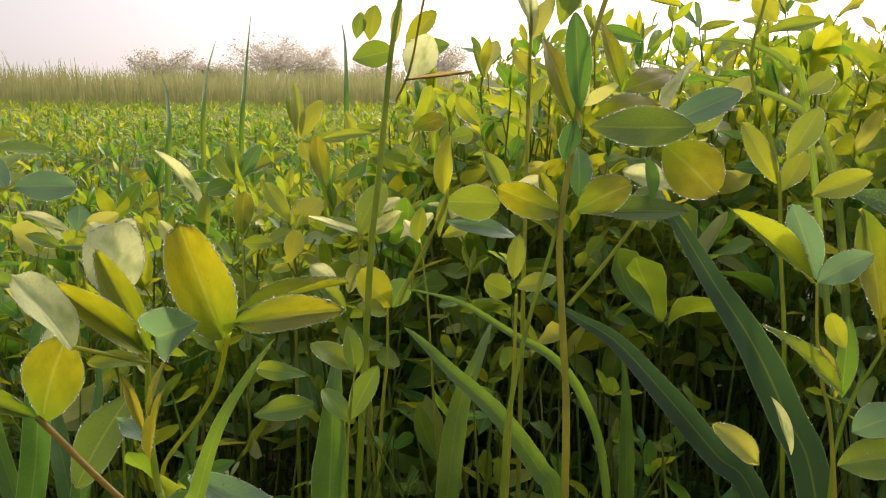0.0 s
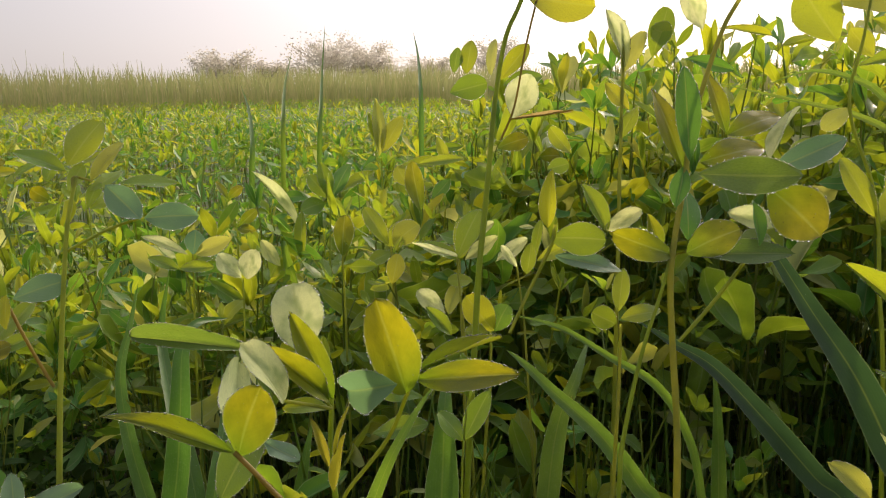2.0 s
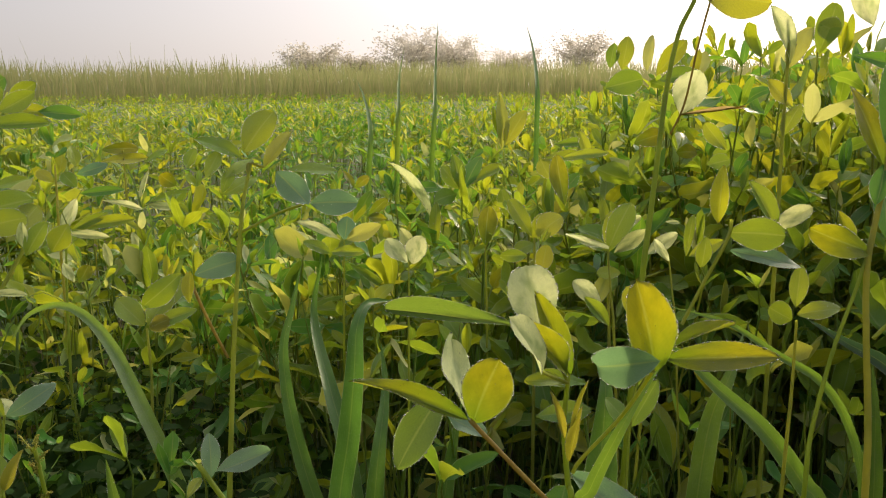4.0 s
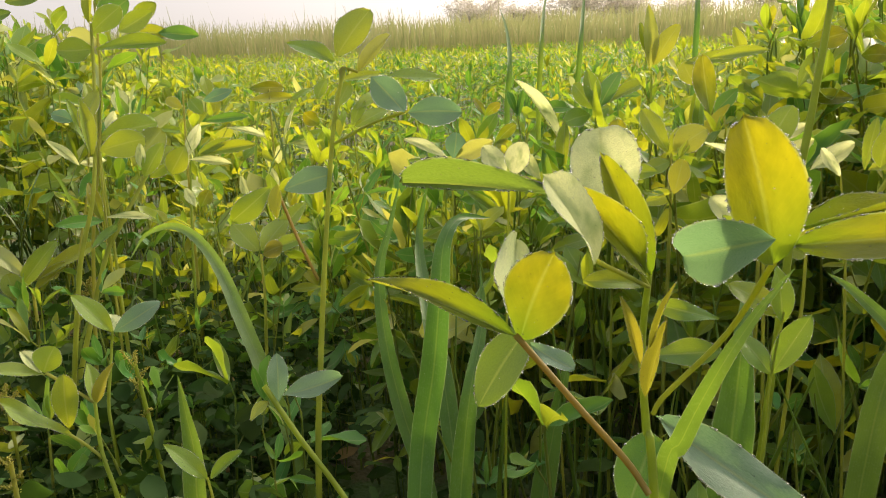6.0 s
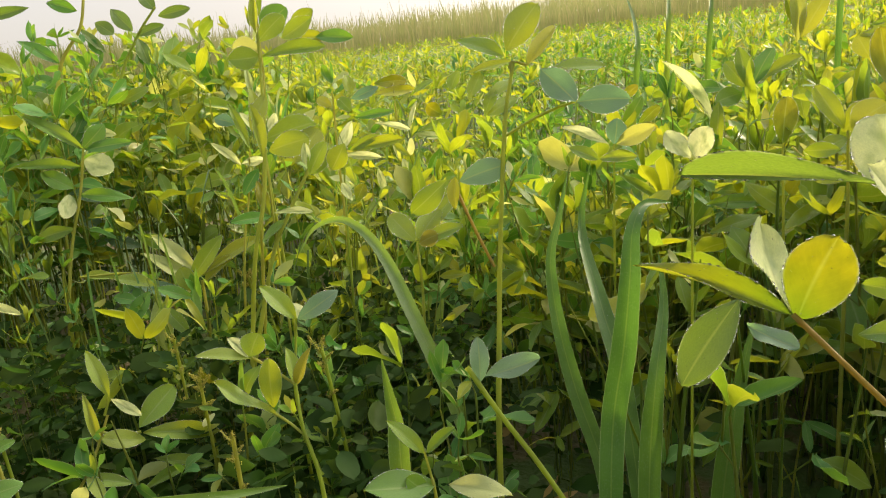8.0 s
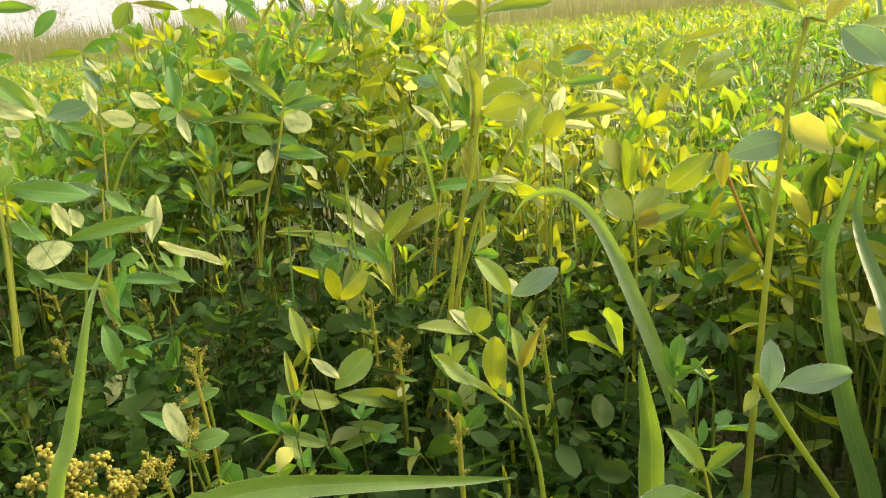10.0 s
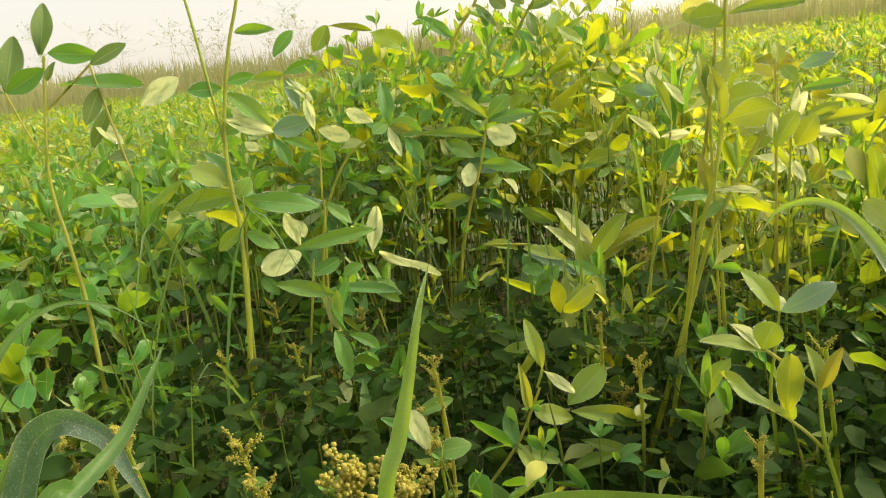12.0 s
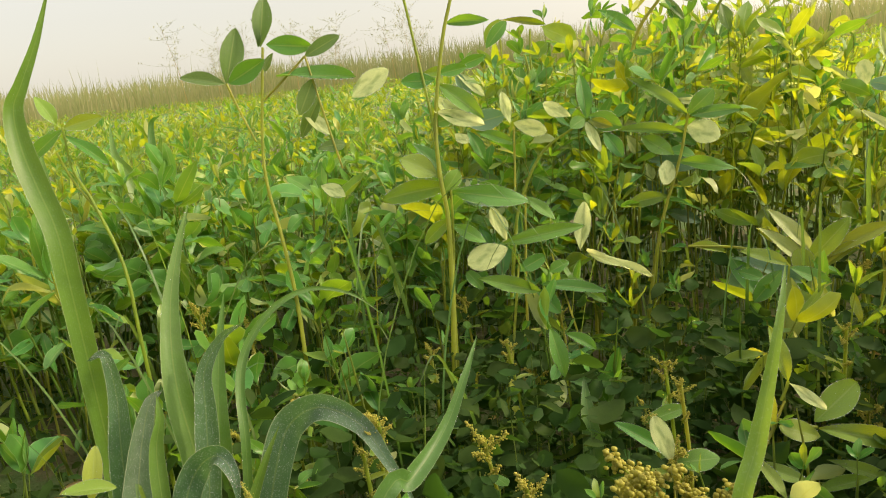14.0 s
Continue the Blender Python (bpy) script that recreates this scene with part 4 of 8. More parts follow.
leaf(p, (-0.025, 0.535, 0.461), (0.004, 0.538, 0.468), 0.0150, (-0.072, -0.826, 0.559), 0)
dry_petiole(p, [(-0.022, 0.429, 0.440), (-0.003, 0.430, 0.442), (0.016, 0.431, 0.445)], 0.0008)
leaf(p, (-0.021, 0.429, 0.440), (0.017, 0.431, 0.445), 0.0027, (-0.027, -0.850, 0.527), 0, "dry")
p = thing("clover_plant", (-0.049, 0.522, 0), "clover plant with a bright yellow upright leaf in the middle rows", "clover plant", "clover plants seen close")
stalk(p, [(-0.057, 0.515, 0.335), (-0.056, 0.509, 0.304), (-0.054, 0.500, 0.263)], 0.0021)
leaf(p, (-0.057, 0.515, 0.335), (-0.050, 0.522, 0.368), 0.0175, (-0.014, -0.978, 0.210), 1)
leaf(p, (-0.056, 0.515, 0.335), (-0.090, 0.517, 0.349), 0.0119, (0.272, -0.598, 0.754), 0)
leaf(p, (-0.053, 0.515, 0.334), (-0.028, 0.519, 0.351), 0.0123, (-0.156, -0.872, 0.465), 3, "pale")
leaf(p, (-0.057, 0.512, 0.320), (-0.065, 0.497, 0.298), 0.0123, (-0.156, -0.784, 0.601), 0)
leaf(p, (-0.047, 0.512, 0.320), (-0.065, 0.502, 0.322), 0.0106, (0.477, -0.698, 0.534), 1)
p = thing("clover_plant", (0.030, 0.372, 0), "clover plant with rounded green leaves on thin arching stalks", "clover plant", "clover plants seen close")
petiole(p, [(-0.022, 0.361, 0.329), (-0.012, 0.365, 0.351), (0, 0.371, 0.375), (0.002, 0.373, 0.386)], 0.0015)
leaf(p, (0, 0.372, 0.379), (0.028, 0.362, 0.380), 0.0180, (-0.299, -0.915, 0.272), 1)
leaf(p, (0.002, 0.370, 0.370), (0.037, 0.360, 0.365), 0.0125, (-0.114, -0.715, 0.690), 4, "blue")
leaf(p, (0.035, 0.360, 0.342), (0.038, 0.369, 0.364), 0.0102, (-0.280, -0.862, 0.423), 0)
leaf(p, (0.037, 0.364, 0.337), (0.056, 0.356, 0.344), 0.0104, (-0.508, -0.602, 0.616), 1)
leaf(p, (0.035, 0.363, 0.334), (0.021, 0.354, 0.343), 0.0126, (0.535, -0.843, 0.055), 1)
stalk(p, [(0.037, 0.363, 0.334), (0.036, 0.356, 0.298), (0.034, 0.349, 0.263)], 0.0018)
leaf(p, (0.037, 0.422, 0.373), (0.023, 0.438, 0.402), 0.0115, (0.112, -0.852, 0.512), 2)
leaf(p, (0.035, 0.423, 0.374), (0.058, 0.426, 0.385), 0.0129, (-0.142, -0.842, 0.521), 3, "pale")
leaf(p, (0, 0.402, 0.379), (0.002, 0.409, 0.413), 0.0113, (-0.290, -0.933, 0.213), 2)
leaf(p, (0.025, 0.532, 0.411), (0.009, 0.536, 0.431), 0.0117, (0.043, -0.976, 0.211), 1)
leaf(p, (0.004, 0.479, 0.405), (0.019, 0.480, 0.409), 0.0104, (-0.042, -0.896, 0.442), 1)
leaf(p, (-0.013, 0.367, 0.360), (-0.011, 0.371, 0.377), 0.0083, (-0.348, -0.908, 0.234), 2)
p = thing("clover_plant", (-0.074, 0.432, 0), "clover sprig with paired rounded leaves, dew on the edges", "clover plant", "clover plants seen close")
stalk(p, [(-0.033, 0.431, 0.307), (-0.033, 0.425, 0.276), (-0.036, 0.417, 0.241)], 0.0018)
leaf(p, (-0.031, 0.431, 0.307), (-0.048, 0.425, 0.332), 0.0193, (0.351, -0.936, 0.022), 1)
leaf(p, (-0.030, 0.431, 0.307), (-0.022, 0.435, 0.324), 0.0159, (-0.170, -0.944, 0.283), 1)
leaf(p, (-0.033, 0.430, 0.304), (-0.048, 0.411, 0.314), 0.0118, (0.810, -0.410, 0.419), 0)
leaf(p, (-0.063, 0.442, 0.315), (-0.082, 0.454, 0.327), 0.0133, (-0.106, -0.775, 0.623), 3, "pale")
leaf(p, (-0.058, 0.430, 0.304), (-0.074, 0.433, 0.323), 0.0106, (0.377, -0.802, 0.463), 2)
p = thing("clover_plant", (-0.131, 0.572, 0), "clover plant of the middle rows with yellow leaves in the sun", "clover plant", "clover plants seen close")
stalk(p, [(-0.116, 0.569, 0.334), (-0.114, 0.561, 0.297), (-0.113, 0.552, 0.253)], 0.0023)
leaf(p, (-0.118, 0.569, 0.335), (-0.138, 0.575, 0.366), 0.0148, (0.272, -0.899, 0.343), 1)
leaf(p, (-0.114, 0.569, 0.335), (-0.093, 0.573, 0.352), 0.0207, (-0.082, -0.941, 0.328), 1)
leaf(p, (-0.116, 0.568, 0.329), (-0.133, 0.556, 0.322), 0.0136, (0.285, -0.728, 0.623), 0)
p = thing("clover_plant", (-0.196, 0.965, 0), "slender clover plant with narrow upright yellow leaves", "clover plant", "clover plants seen close")
stalk(p, [(-0.182, 0.951, 0.374), (-0.179, 0.936, 0.302), (-0.178, 0.916, 0.202)], 0.0029)
leaf(p, (-0.184, 0.951, 0.376), (-0.189, 0.967, 0.452), 0.0182, (0.413, -0.887, 0.208), 0)
leaf(p, (-0.180, 0.952, 0.381), (-0.154, 0.963, 0.428), 0.0243, (-0.040, -0.970, 0.238), 1)
leaf(p, (-0.186, 0.954, 0.389), (-0.198, 0.962, 0.432), 0.0162, (0.517, -0.797, 0.311), 0)
p = thing("clover_plant", (0.128, 0.248, 0), "clover plant with forked smooth leaves on an upright stalk", "clover plant", "clover plants seen close")
stalk(p, [(0.128, 0.248, 0.369), (0.128, 0.244, 0.351), (0.130, 0.241, 0.335), (0.134, 0.235, 0.306)], 0.0012)
leaf(p, (0.127, 0.248, 0.369), (0.096, 0.242, 0.396), 0.0091, (0.354, -0.908, 0.223), 2)
leaf(p, (0.128, 0.248, 0.370), (0.119, 0.253, 0.396), 0.0112, (-0.319, -0.944, 0.082), 4, "blue")
leaf(p, (0.128, 0.248, 0.369), (0.142, 0.241, 0.381), 0.0103, (-0.676, -0.643, 0.360), 4, "blue")
leaf(p, (0.138, 0.241, 0.332), (0.106, 0.235, 0.359), 0.0081, (0.481, -0.773, 0.414), 0)
leaf(p, (0.109, 0.235, 0.308), (0.090, 0.228, 0.326), 0.0092, (0.485, -0.855, 0.185), 4)
leaf(p, (0.138, 0.244, 0.347), (0.133, 0.246, 0.359), 0.0067, (-0.238, -0.966, 0.105), 1)
leaf(p, (0.124, 0.245, 0.307), (0.122, 0.259, 0.324), 0.0038, (-0.015, -0.774, 0.633), 2, "pale")
p = thing("clover_plant", (0.195, 0.392, 0), "tall clover plant with upright yellow leaves at the crop's bright side", "clover plant", "clover plants seen close")
stalk(p, [(0.171, 0.409, 0.511), (0.165, 0.402, 0.481), (0.158, 0.395, 0.445), (0.172, 0.386, 0.398), (0.174, 0.376, 0.350), (0.176, 0.365, 0.297)], 0.0018)
leaf(p, (0.177, 0.386, 0.400), (0.195, 0.392, 0.428), 0.0142, (-0.412, -0.793, 0.449), 0)
leaf(p, (0.190, 0.383, 0.382), (0.217, 0.376, 0.395), 0.0136, (-0.418, -0.754, 0.507), 0)
leaf(p, (0.172, 0.384, 0.388), (0.154, 0.390, 0.420), 0.0113, (-0.115, -0.986, 0.121), 1)
leaf(p, (0.152, 0.402, 0.480), (0.133, 0.407, 0.509), 0.0222, (-0.225, -0.974, 0.030), 1)
leaf(p, (0.150, 0.406, 0.501), (0.198, 0.419, 0.505), 0.0160, (0.244, -0.964, 0.105), 1)
leaf(p, (0.180, 0.426, 0.493), (0.205, 0.425, 0.484), 0.0102, (0.001, -0.992, 0.127), 0)
leaf(p, (0.184, 0.403, 0.382), (0.197, 0.408, 0.404), 0.0116, (-0.449, -0.782, 0.432), 1)
leaf(p, (0.185, 0.432, 0.473), (0.172, 0.435, 0.489), 0.0135, (-0.153, -0.987, 0.051), 4)
leaf(p, (0.184, 0.451, 0.468), (0.225, 0.455, 0.478), 0.0095, (-0.073, -0.823, 0.563), 0)
leaf(p, (0.147, 0.438, 0.411), (0.162, 0.442, 0.427), 0.0139, (-0.257, -0.863, 0.435), 1)
leaf(p, (0.223, 0.476, 0.433), (0.245, 0.480, 0.447), 0.0128, (-0.202, -0.833, 0.515), 1)
leaf(p, (0.181, 0.446, 0.444), (0.164, 0.443, 0.432), 0.0109, (-0.235, -0.808, 0.540), 1)
p = thing("clover_plant", (0.120, 0.520, 0), "tall clover plant with folded grey-green leaves against the bright sky", "clover plant", "clover plants seen close")
stalk(p, [(0.058, 0.519, 0.503), (0.057, 0.511, 0.465), (0.055, 0.498, 0.404), (0.054, 0.486, 0.344)], 0.0023)
leaf(p, (0.059, 0.512, 0.472), (0.047, 0.521, 0.513), 0.0135, (0.304, -0.913, 0.271), 2, "pale")
leaf(p, (0.057, 0.512, 0.468), (0.072, 0.518, 0.497), 0.0134, (-0.159, -0.942, 0.295), 1)
leaf(p, (0.077, 0.514, 0.478), (0.088, 0.522, 0.513), 0.0150, (-0.247, -0.927, 0.282), 1)
leaf(p, (0.111, 0.519, 0.495), (0.099, 0.525, 0.527), 0.0174, (-0.129, -0.981, 0.143), 3, "pale")
leaf(p, (0.091, 0.517, 0.490), (0.076, 0.518, 0.498), 0.0158, (-0.044, -0.998, 0.053), 4)
leaf(p, (0.122, 0.520, 0.497), (0.159, 0.520, 0.493), 0.0060, (0.087, -0.724, 0.684), 0)
leaf(p, (0.061, 0.506, 0.443), (0.045, 0.510, 0.462), 0.0116, (0.107, -0.959, 0.262), 4)
leaf(p, (0.055, 0.502, 0.423), (0.067, 0.507, 0.446), 0.0116, (-0.351, -0.862, 0.366), 4)
leaf(p, (0.099, 0.515, 0.477), (0.134, 0.514, 0.469), 0.0108, (0.077, -0.906, 0.416), 0)
p = thing("clover_plant", (-0.617, 0.607, 0), "leafy tall clover plant at the crop's lower side", "clover plant", "clover plants seen close")
stalk(p, [(-0.664, 0.595, 0.468), (-0.655, 0.579, 0.392), (-0.654, 0.560, 0.317), (-0.656, 0.540, 0.241)], 0.0028)
leaf(p, (-0.661, 0.594, 0.461), (-0.672, 0.602, 0.506), 0.0118, (0.857, -0.430, 0.284), 2)
leaf(p, (-0.657, 0.591, 0.445), (-0.632, 0.605, 0.469), 0.0271, (0.474, -0.880, -0.008), 1)
leaf(p, (-0.627, 0.600, 0.446), (-0.603, 0.611, 0.464), 0.0196, (0.382, -0.921, 0.077), 0)
leaf(p, (-0.659, 0.587, 0.429), (-0.692, 0.578, 0.433), 0.0271, (0.271, -0.931, 0.246), 4)
leaf(p, (-0.632, 0.596, 0.437), (-0.586, 0.609, 0.436), 0.0163, (0.233, -0.781, 0.580), 0)
leaf(p, (-0.600, 0.605, 0.436), (-0.560, 0.616, 0.433), 0.0149, (0.247, -0.765, 0.595), 0)
leaf(p, (-0.656, 0.577, 0.387), (-0.658, 0.565, 0.344), 0.0154, (0.415, -0.884, 0.214), 0)
p = thing("clover_plant", (-1.130, 0.170, 0), "tall clover plant with long oval leaves against the pale sky", "clover plant", "clover plants seen close")
stalk(p, [(-1.161, 0.117, 0.462), (-1.145, 0.094, 0.359), (-1.134, 0.089, 0.311), (-1.120, 0.090, 0.267), (-1.099, 0.089, 0.194), (-1.082, 0.083, 0.121)], 0.0037)
leaf(p, (-1.176, 0.075, 0.428), (-1.181, 0.097, 0.488), 0.0251, (0.948, -0.270, 0.166), 0)
leaf(p, (-1.165, 0.074, 0.428), (-1.138, 0.109, 0.449), 0.0207, (0.795, -0.606, -0.017), 0)
leaf(p, (-1.177, 0.074, 0.428), (-1.206, 0.032, 0.442), 0.0185, (0.725, -0.296, 0.622), 0)
petiole(p, [(-1.176, 0.075, 0.428), (-1.164, 0.081, 0.397), (-1.149, 0.089, 0.363)], 0.0018)
leaf(p, (-1.163, 0.115, 0.463), (-1.170, 0.130, 0.519), 0.0209, (0.892, -0.393, 0.223), 0)
leaf(p, (-1.160, 0.121, 0.465), (-1.132, 0.164, 0.458), 0.0202, (0.831, -0.502, 0.239), 0)
leaf(p, (-1.135, 0.154, 0.448), (-1.118, 0.191, 0.467), 0.0185, (0.826, -0.503, 0.254), 0)
leaf(p, (-1.164, 0.113, 0.463), (-1.173, 0.114, 0.495), 0.0072, (0.956, 0.139, 0.257), 2)
leaf(p, (-1.156, 0.113, 0.436), (-1.155, 0.125, 0.456), 0.0092, (0.829, -0.503, 0.245), 2)
leaf(p, (-1.148, 0.123, 0.431), (-1.102, 0.197, 0.424), 0.0169, (0.573, -0.293, 0.765), 0)
leaf(p, (-1.128, 0.135, 0.386), (-1.126, 0.156, 0.424), 0.0209, (0.886, -0.420, 0.196), 0)
leaf(p, (-1.100, 0.188, 0.399), (-1.083, 0.228, 0.425), 0.0231, (0.868, -0.467, 0.168), 0, "pale")
petiole(p, [(-1.151, 0.106, 0.406), (-1.142, 0.134, 0.430), (-1.135, 0.154, 0.448)], 0.0018)
petiole(p, [(-1.093, 0.162, 0.325), (-1.108, 0.159, 0.368), (-1.135, 0.154, 0.448)], 0.0018)
leaf(p, (-1.148, 0.171, 0.405), (-1.152, 0.141, 0.358), 0.0171, (0.882, -0.430, 0.193), 0)
leaf(p, (-1.134, 0.171, 0.360), (-1.155, 0.151, 0.388), 0.0156, (0.856, -0.231, 0.462), 0, "pale")
leaf(p, (-1.112, 0.144, 0.349), (-1.096, 0.171, 0.351), 0.0139, (0.777, -0.483, 0.404), 1)
leaf(p, (-1.087, 0.158, 0.295), (-1.104, 0.138, 0.310), 0.0150, (0.809, -0.281, 0.517), 0, "pale")
p = thing("clover_plant", (-1.023, 0.249, 0), "tall bare clover stalk with a few narrow leaves at its joints", "clover plant", "clover plants seen close")
stalk(p, [(-1.037, 0.309, 0.571), (-1.030, 0.286, 0.498), (-1.027, 0.266, 0.448), (-1.018, 0.242, 0.369), (-1.007, 0.233, 0.312), (-0.995, 0.230, 0.265), (-0.980, 0.216, 0.185), (-0.968, 0.202, 0.116)], 0.0041)
petiole(p, [(-1.082, 0.240, 0.581), (-1.057, 0.241, 0.499), (-1.040, 0.240, 0.440), (-1.023, 0.239, 0.380), (-1.014, 0.238, 0.346)], 0.0024)
leaf(p, (-1.024, 0.254, 0.413), (-1.009, 0.282, 0.418), 0.0122, (0.795, -0.500, 0.343), 0)
leaf(p, (-1.025, 0.250, 0.408), (-1.044, 0.219, 0.410), 0.0172, (0.825, -0.495, 0.271), 4)
leaf(p, (-1.009, 0.230, 0.312), (-1.032, 0.202, 0.333), 0.0248, (0.833, -0.387, 0.396), 0)
leaf(p, (-1.001, 0.233, 0.294), (-0.997, 0.251, 0.315), 0.0180, (0.780, -0.551, 0.297), 4)
leaf(p, (-1.020, 0.242, 0.375), (-0.989, 0.283, 0.355), 0.0166, (0.817, -0.411, 0.404), 3, "pale")
leaf(p, (-1.004, 0.311, 0.462), (-1.047, 0.282, 0.466), 0.0133, (0.557, -0.769, 0.312), 0)
leaf(p, (-1.001, 0.302, 0.434), (-0.994, 0.326, 0.460), 0.0140, (0.769, -0.557, 0.312), 0)
leaf(p, (-1.008, 0.258, 0.367), (-1.018, 0.240, 0.364), 0.0166, (0.772, -0.496, 0.398), 4)
p = thing("clover_plant", (-0.920, 0.355, 0), "clover plant with pale sunlit upturned leaves inside the stand", "clover plant", "clover plants seen close")
stalk(p, [(-0.955, 0.288, 0.221), (-0.946, 0.268, 0.152), (-0.938, 0.248, 0.084), (-0.934, 0.233, 0.038)], 0.0030)
leaf(p, (-0.962, 0.279, 0.229), (-0.974, 0.235, 0.219), 0.0277, (0.829, -0.320, 0.459), 1, "pale")
leaf(p, (-0.921, 0.342, 0.218), (-0.934, 0.364, 0.264), 0.0179, (0.659, -0.594, 0.460), 3, "pale")
leaf(p, (-0.966, 0.275, 0.234), (-0.915, 0.347, 0.247), 0.0185, (0.678, -0.571, 0.463), 0)
leaf(p, (-0.918, 0.347, 0.217), (-0.870, 0.391, 0.184), 0.0154, (0.683, -0.216, 0.698), 3, "pale")
leaf(p, (-0.964, 0.280, 0.236), (-0.987, 0.278, 0.269), 0.0152, (0.787, -0.329, 0.522), 3, "pale")
leaf(p, (-0.974, 0.246, 0.201), (-0.929, 0.294, 0.185), 0.0156, (0.667, -0.431, 0.607), 0)
leaf(p, (-0.938, 0.300, 0.189), (-0.892, 0.351, 0.179), 0.0151, (0.617, -0.415, 0.668), 0)
leaf(p, (-0.939, 0.296, 0.184), (-0.915, 0.305, 0.160), 0.0170, (0.696, -0.478, 0.536), 0)
leaf(p, (-0.969, 0.249, 0.189), (-0.982, 0.238, 0.210), 0.0139, (0.869, -0.339, 0.360), 1)
leaf(p, (-0.935, 0.310, 0.200), (-0.926, 0.330, 0.209), 0.0145, (0.602, -0.546, 0.582), 2)
leaf(p, (-0.953, 0.283, 0.204), (-0.940, 0.311, 0.217), 0.0139, (0.723, -0.540, 0.430), 1)
leaf(p, (-0.926, 0.321, 0.192), (-0.897, 0.355, 0.164), 0.0133, (0.781, -0.163, 0.603), 0)
p = thing("clover_plant", (-0.690, 0.352, 0), "low spreading clover plant with long yellow-green leaves near the soil", "clover plant", "clover plants seen close")
stalk(p, [(-0.685, 0.343, 0.128), (-0.689, 0.316, 0.086), (-0.698, 0.286, 0.055), (-0.702, 0.272, 0.041)], 0.0028)
leaf(p, (-0.686, 0.349, 0.143), (-0.701, 0.347, 0.188), 0.0139, (0.845, -0.473, 0.250), 0)
leaf(p, (-0.685, 0.349, 0.141), (-0.661, 0.360, 0.122), 0.0096, (0.668, -0.451, 0.592), 3, "pale")
leaf(p, (-0.670, 0.360, 0.109), (-0.656, 0.396, 0.138), 0.0213, (0.485, -0.643, 0.592), 1)
leaf(p, (-0.667, 0.361, 0.104), (-0.614, 0.404, 0.094), 0.0169, (0.550, -0.519, 0.654), 0)
leaf(p, (-0.665, 0.361, 0.097), (-0.678, 0.328, 0.114), 0.0174, (0.907, -0.151, 0.394), 1)
leaf(p, (-0.687, 0.330, 0.106), (-0.698, 0.333, 0.152), 0.0104, (0.844, -0.477, 0.245), 2)
leaf(p, (-0.692, 0.310, 0.082), (-0.653, 0.330, 0.074), 0.0139, (0.416, -0.483, 0.770), 0)
leaf(p, (-0.663, 0.343, 0.054), (-0.629, 0.370, 0.074), 0.0113, (0.027, -0.610, 0.792), 0)
leaf(p, (-0.660, 0.361, 0.079), (-0.615, 0.390, 0.065), 0.0126, (0.486, -0.394, 0.781), 0)
leaf(p, (-0.690, 0.315, 0.086), (-0.655, 0.304, 0.070), 0.0126, (0.345, -0.253, 0.904), 4)
petiole(p, [(-0.687, 0.341, 0.128), (-0.686, 0.346, 0.137), (-0.686, 0.349, 0.143)], 0.0019)
petiole(p, [(-0.687, 0.334, 0.115), (-0.676, 0.348, 0.107), (-0.668, 0.360, 0.105)], 0.0019)
p = thing("clover_plant", (-0.701, 0.230, 0), "clover sprig with a pair of pale rounded leaves", "clover plant", "clover plants seen close")
stalk(p, [(-0.700, 0.231, 0.110), (-0.696, 0.226, 0.085), (-0.691, 0.221, 0.060)], 0.0017)
leaf(p, (-0.701, 0.230, 0.110), (-0.714, 0.226, 0.145), 0.0155, (0.853, -0.453, 0.258), 1, "pale")
leaf(p, (-0.699, 0.232, 0.110), (-0.676, 0.254, 0.116), 0.0190, (0.391, -0.615, 0.685), 4)
leaf(p, (-0.721, 0.251, 0.099), (-0.750, 0.219, 0.130), 0.0133, (0.791, -0.112, 0.601), 0)
leaf(p, (-0.751, 0.250, 0.116), (-0.733, 0.285, 0.127), 0.0129, (0.397, -0.461, 0.794), 0)
p = thing("clover_plant", (-0.848, 0.256, 0), "low clover sprig with three smooth leaves, one of them pale", "clover plant", "clover plants seen close")
petiole(p, [(-0.849, 0.254, 0.122), (-0.842, 0.251, 0.091), (-0.834, 0.244, 0.049)], 0.0016)
leaf(p, (-0.851, 0.253, 0.125), (-0.865, 0.252, 0.172), 0.0166, (0.909, -0.317, 0.272), 0)
leaf(p, (-0.849, 0.255, 0.122), (-0.817, 0.287, 0.122), 0.0140, (0.513, -0.499, 0.698), 0)
leaf(p, (-0.851, 0.252, 0.123), (-0.846, 0.229, 0.101), 0.0161, (0.659, -0.443, 0.608), 1, "pale")
leaf(p, (-0.839, 0.283, 0.148), (-0.857, 0.262, 0.166), 0.0114, (0.798, -0.173, 0.577), 2)
p = thing("clover_plant", (-1.000, 0.030, 0), "tall clover plant at the edge of the grass tuft", "clover plant", "clover plants seen close")
stalk(p, [(-1.077, -0.102, 0.405), (-1.066, -0.102, 0.368), (-1.053, -0.093, 0.338), (-1.031, -0.082, 0.282), (-1.014, -0.083, 0.218)], 0.0025)
leaf(p, (-1.077, -0.103, 0.404), (-1.061, -0.070, 0.411), 0.0139, (0.829, -0.485, 0.280), 0)
leaf(p, (-1.080, -0.106, 0.408), (-1.094, -0.117, 0.435), 0.0130, (0.864, 0.089, 0.496), 0)
leaf(p, (-1.077, -0.103, 0.403), (-1.089, -0.136, 0.378), 0.0139, (0.880, -0.445, 0.166), 0)
leaf(p, (-1.075, -0.102, 0.398), (-1.051, -0.073, 0.370), 0.0111, (0.758, 0.008, 0.652), 0)
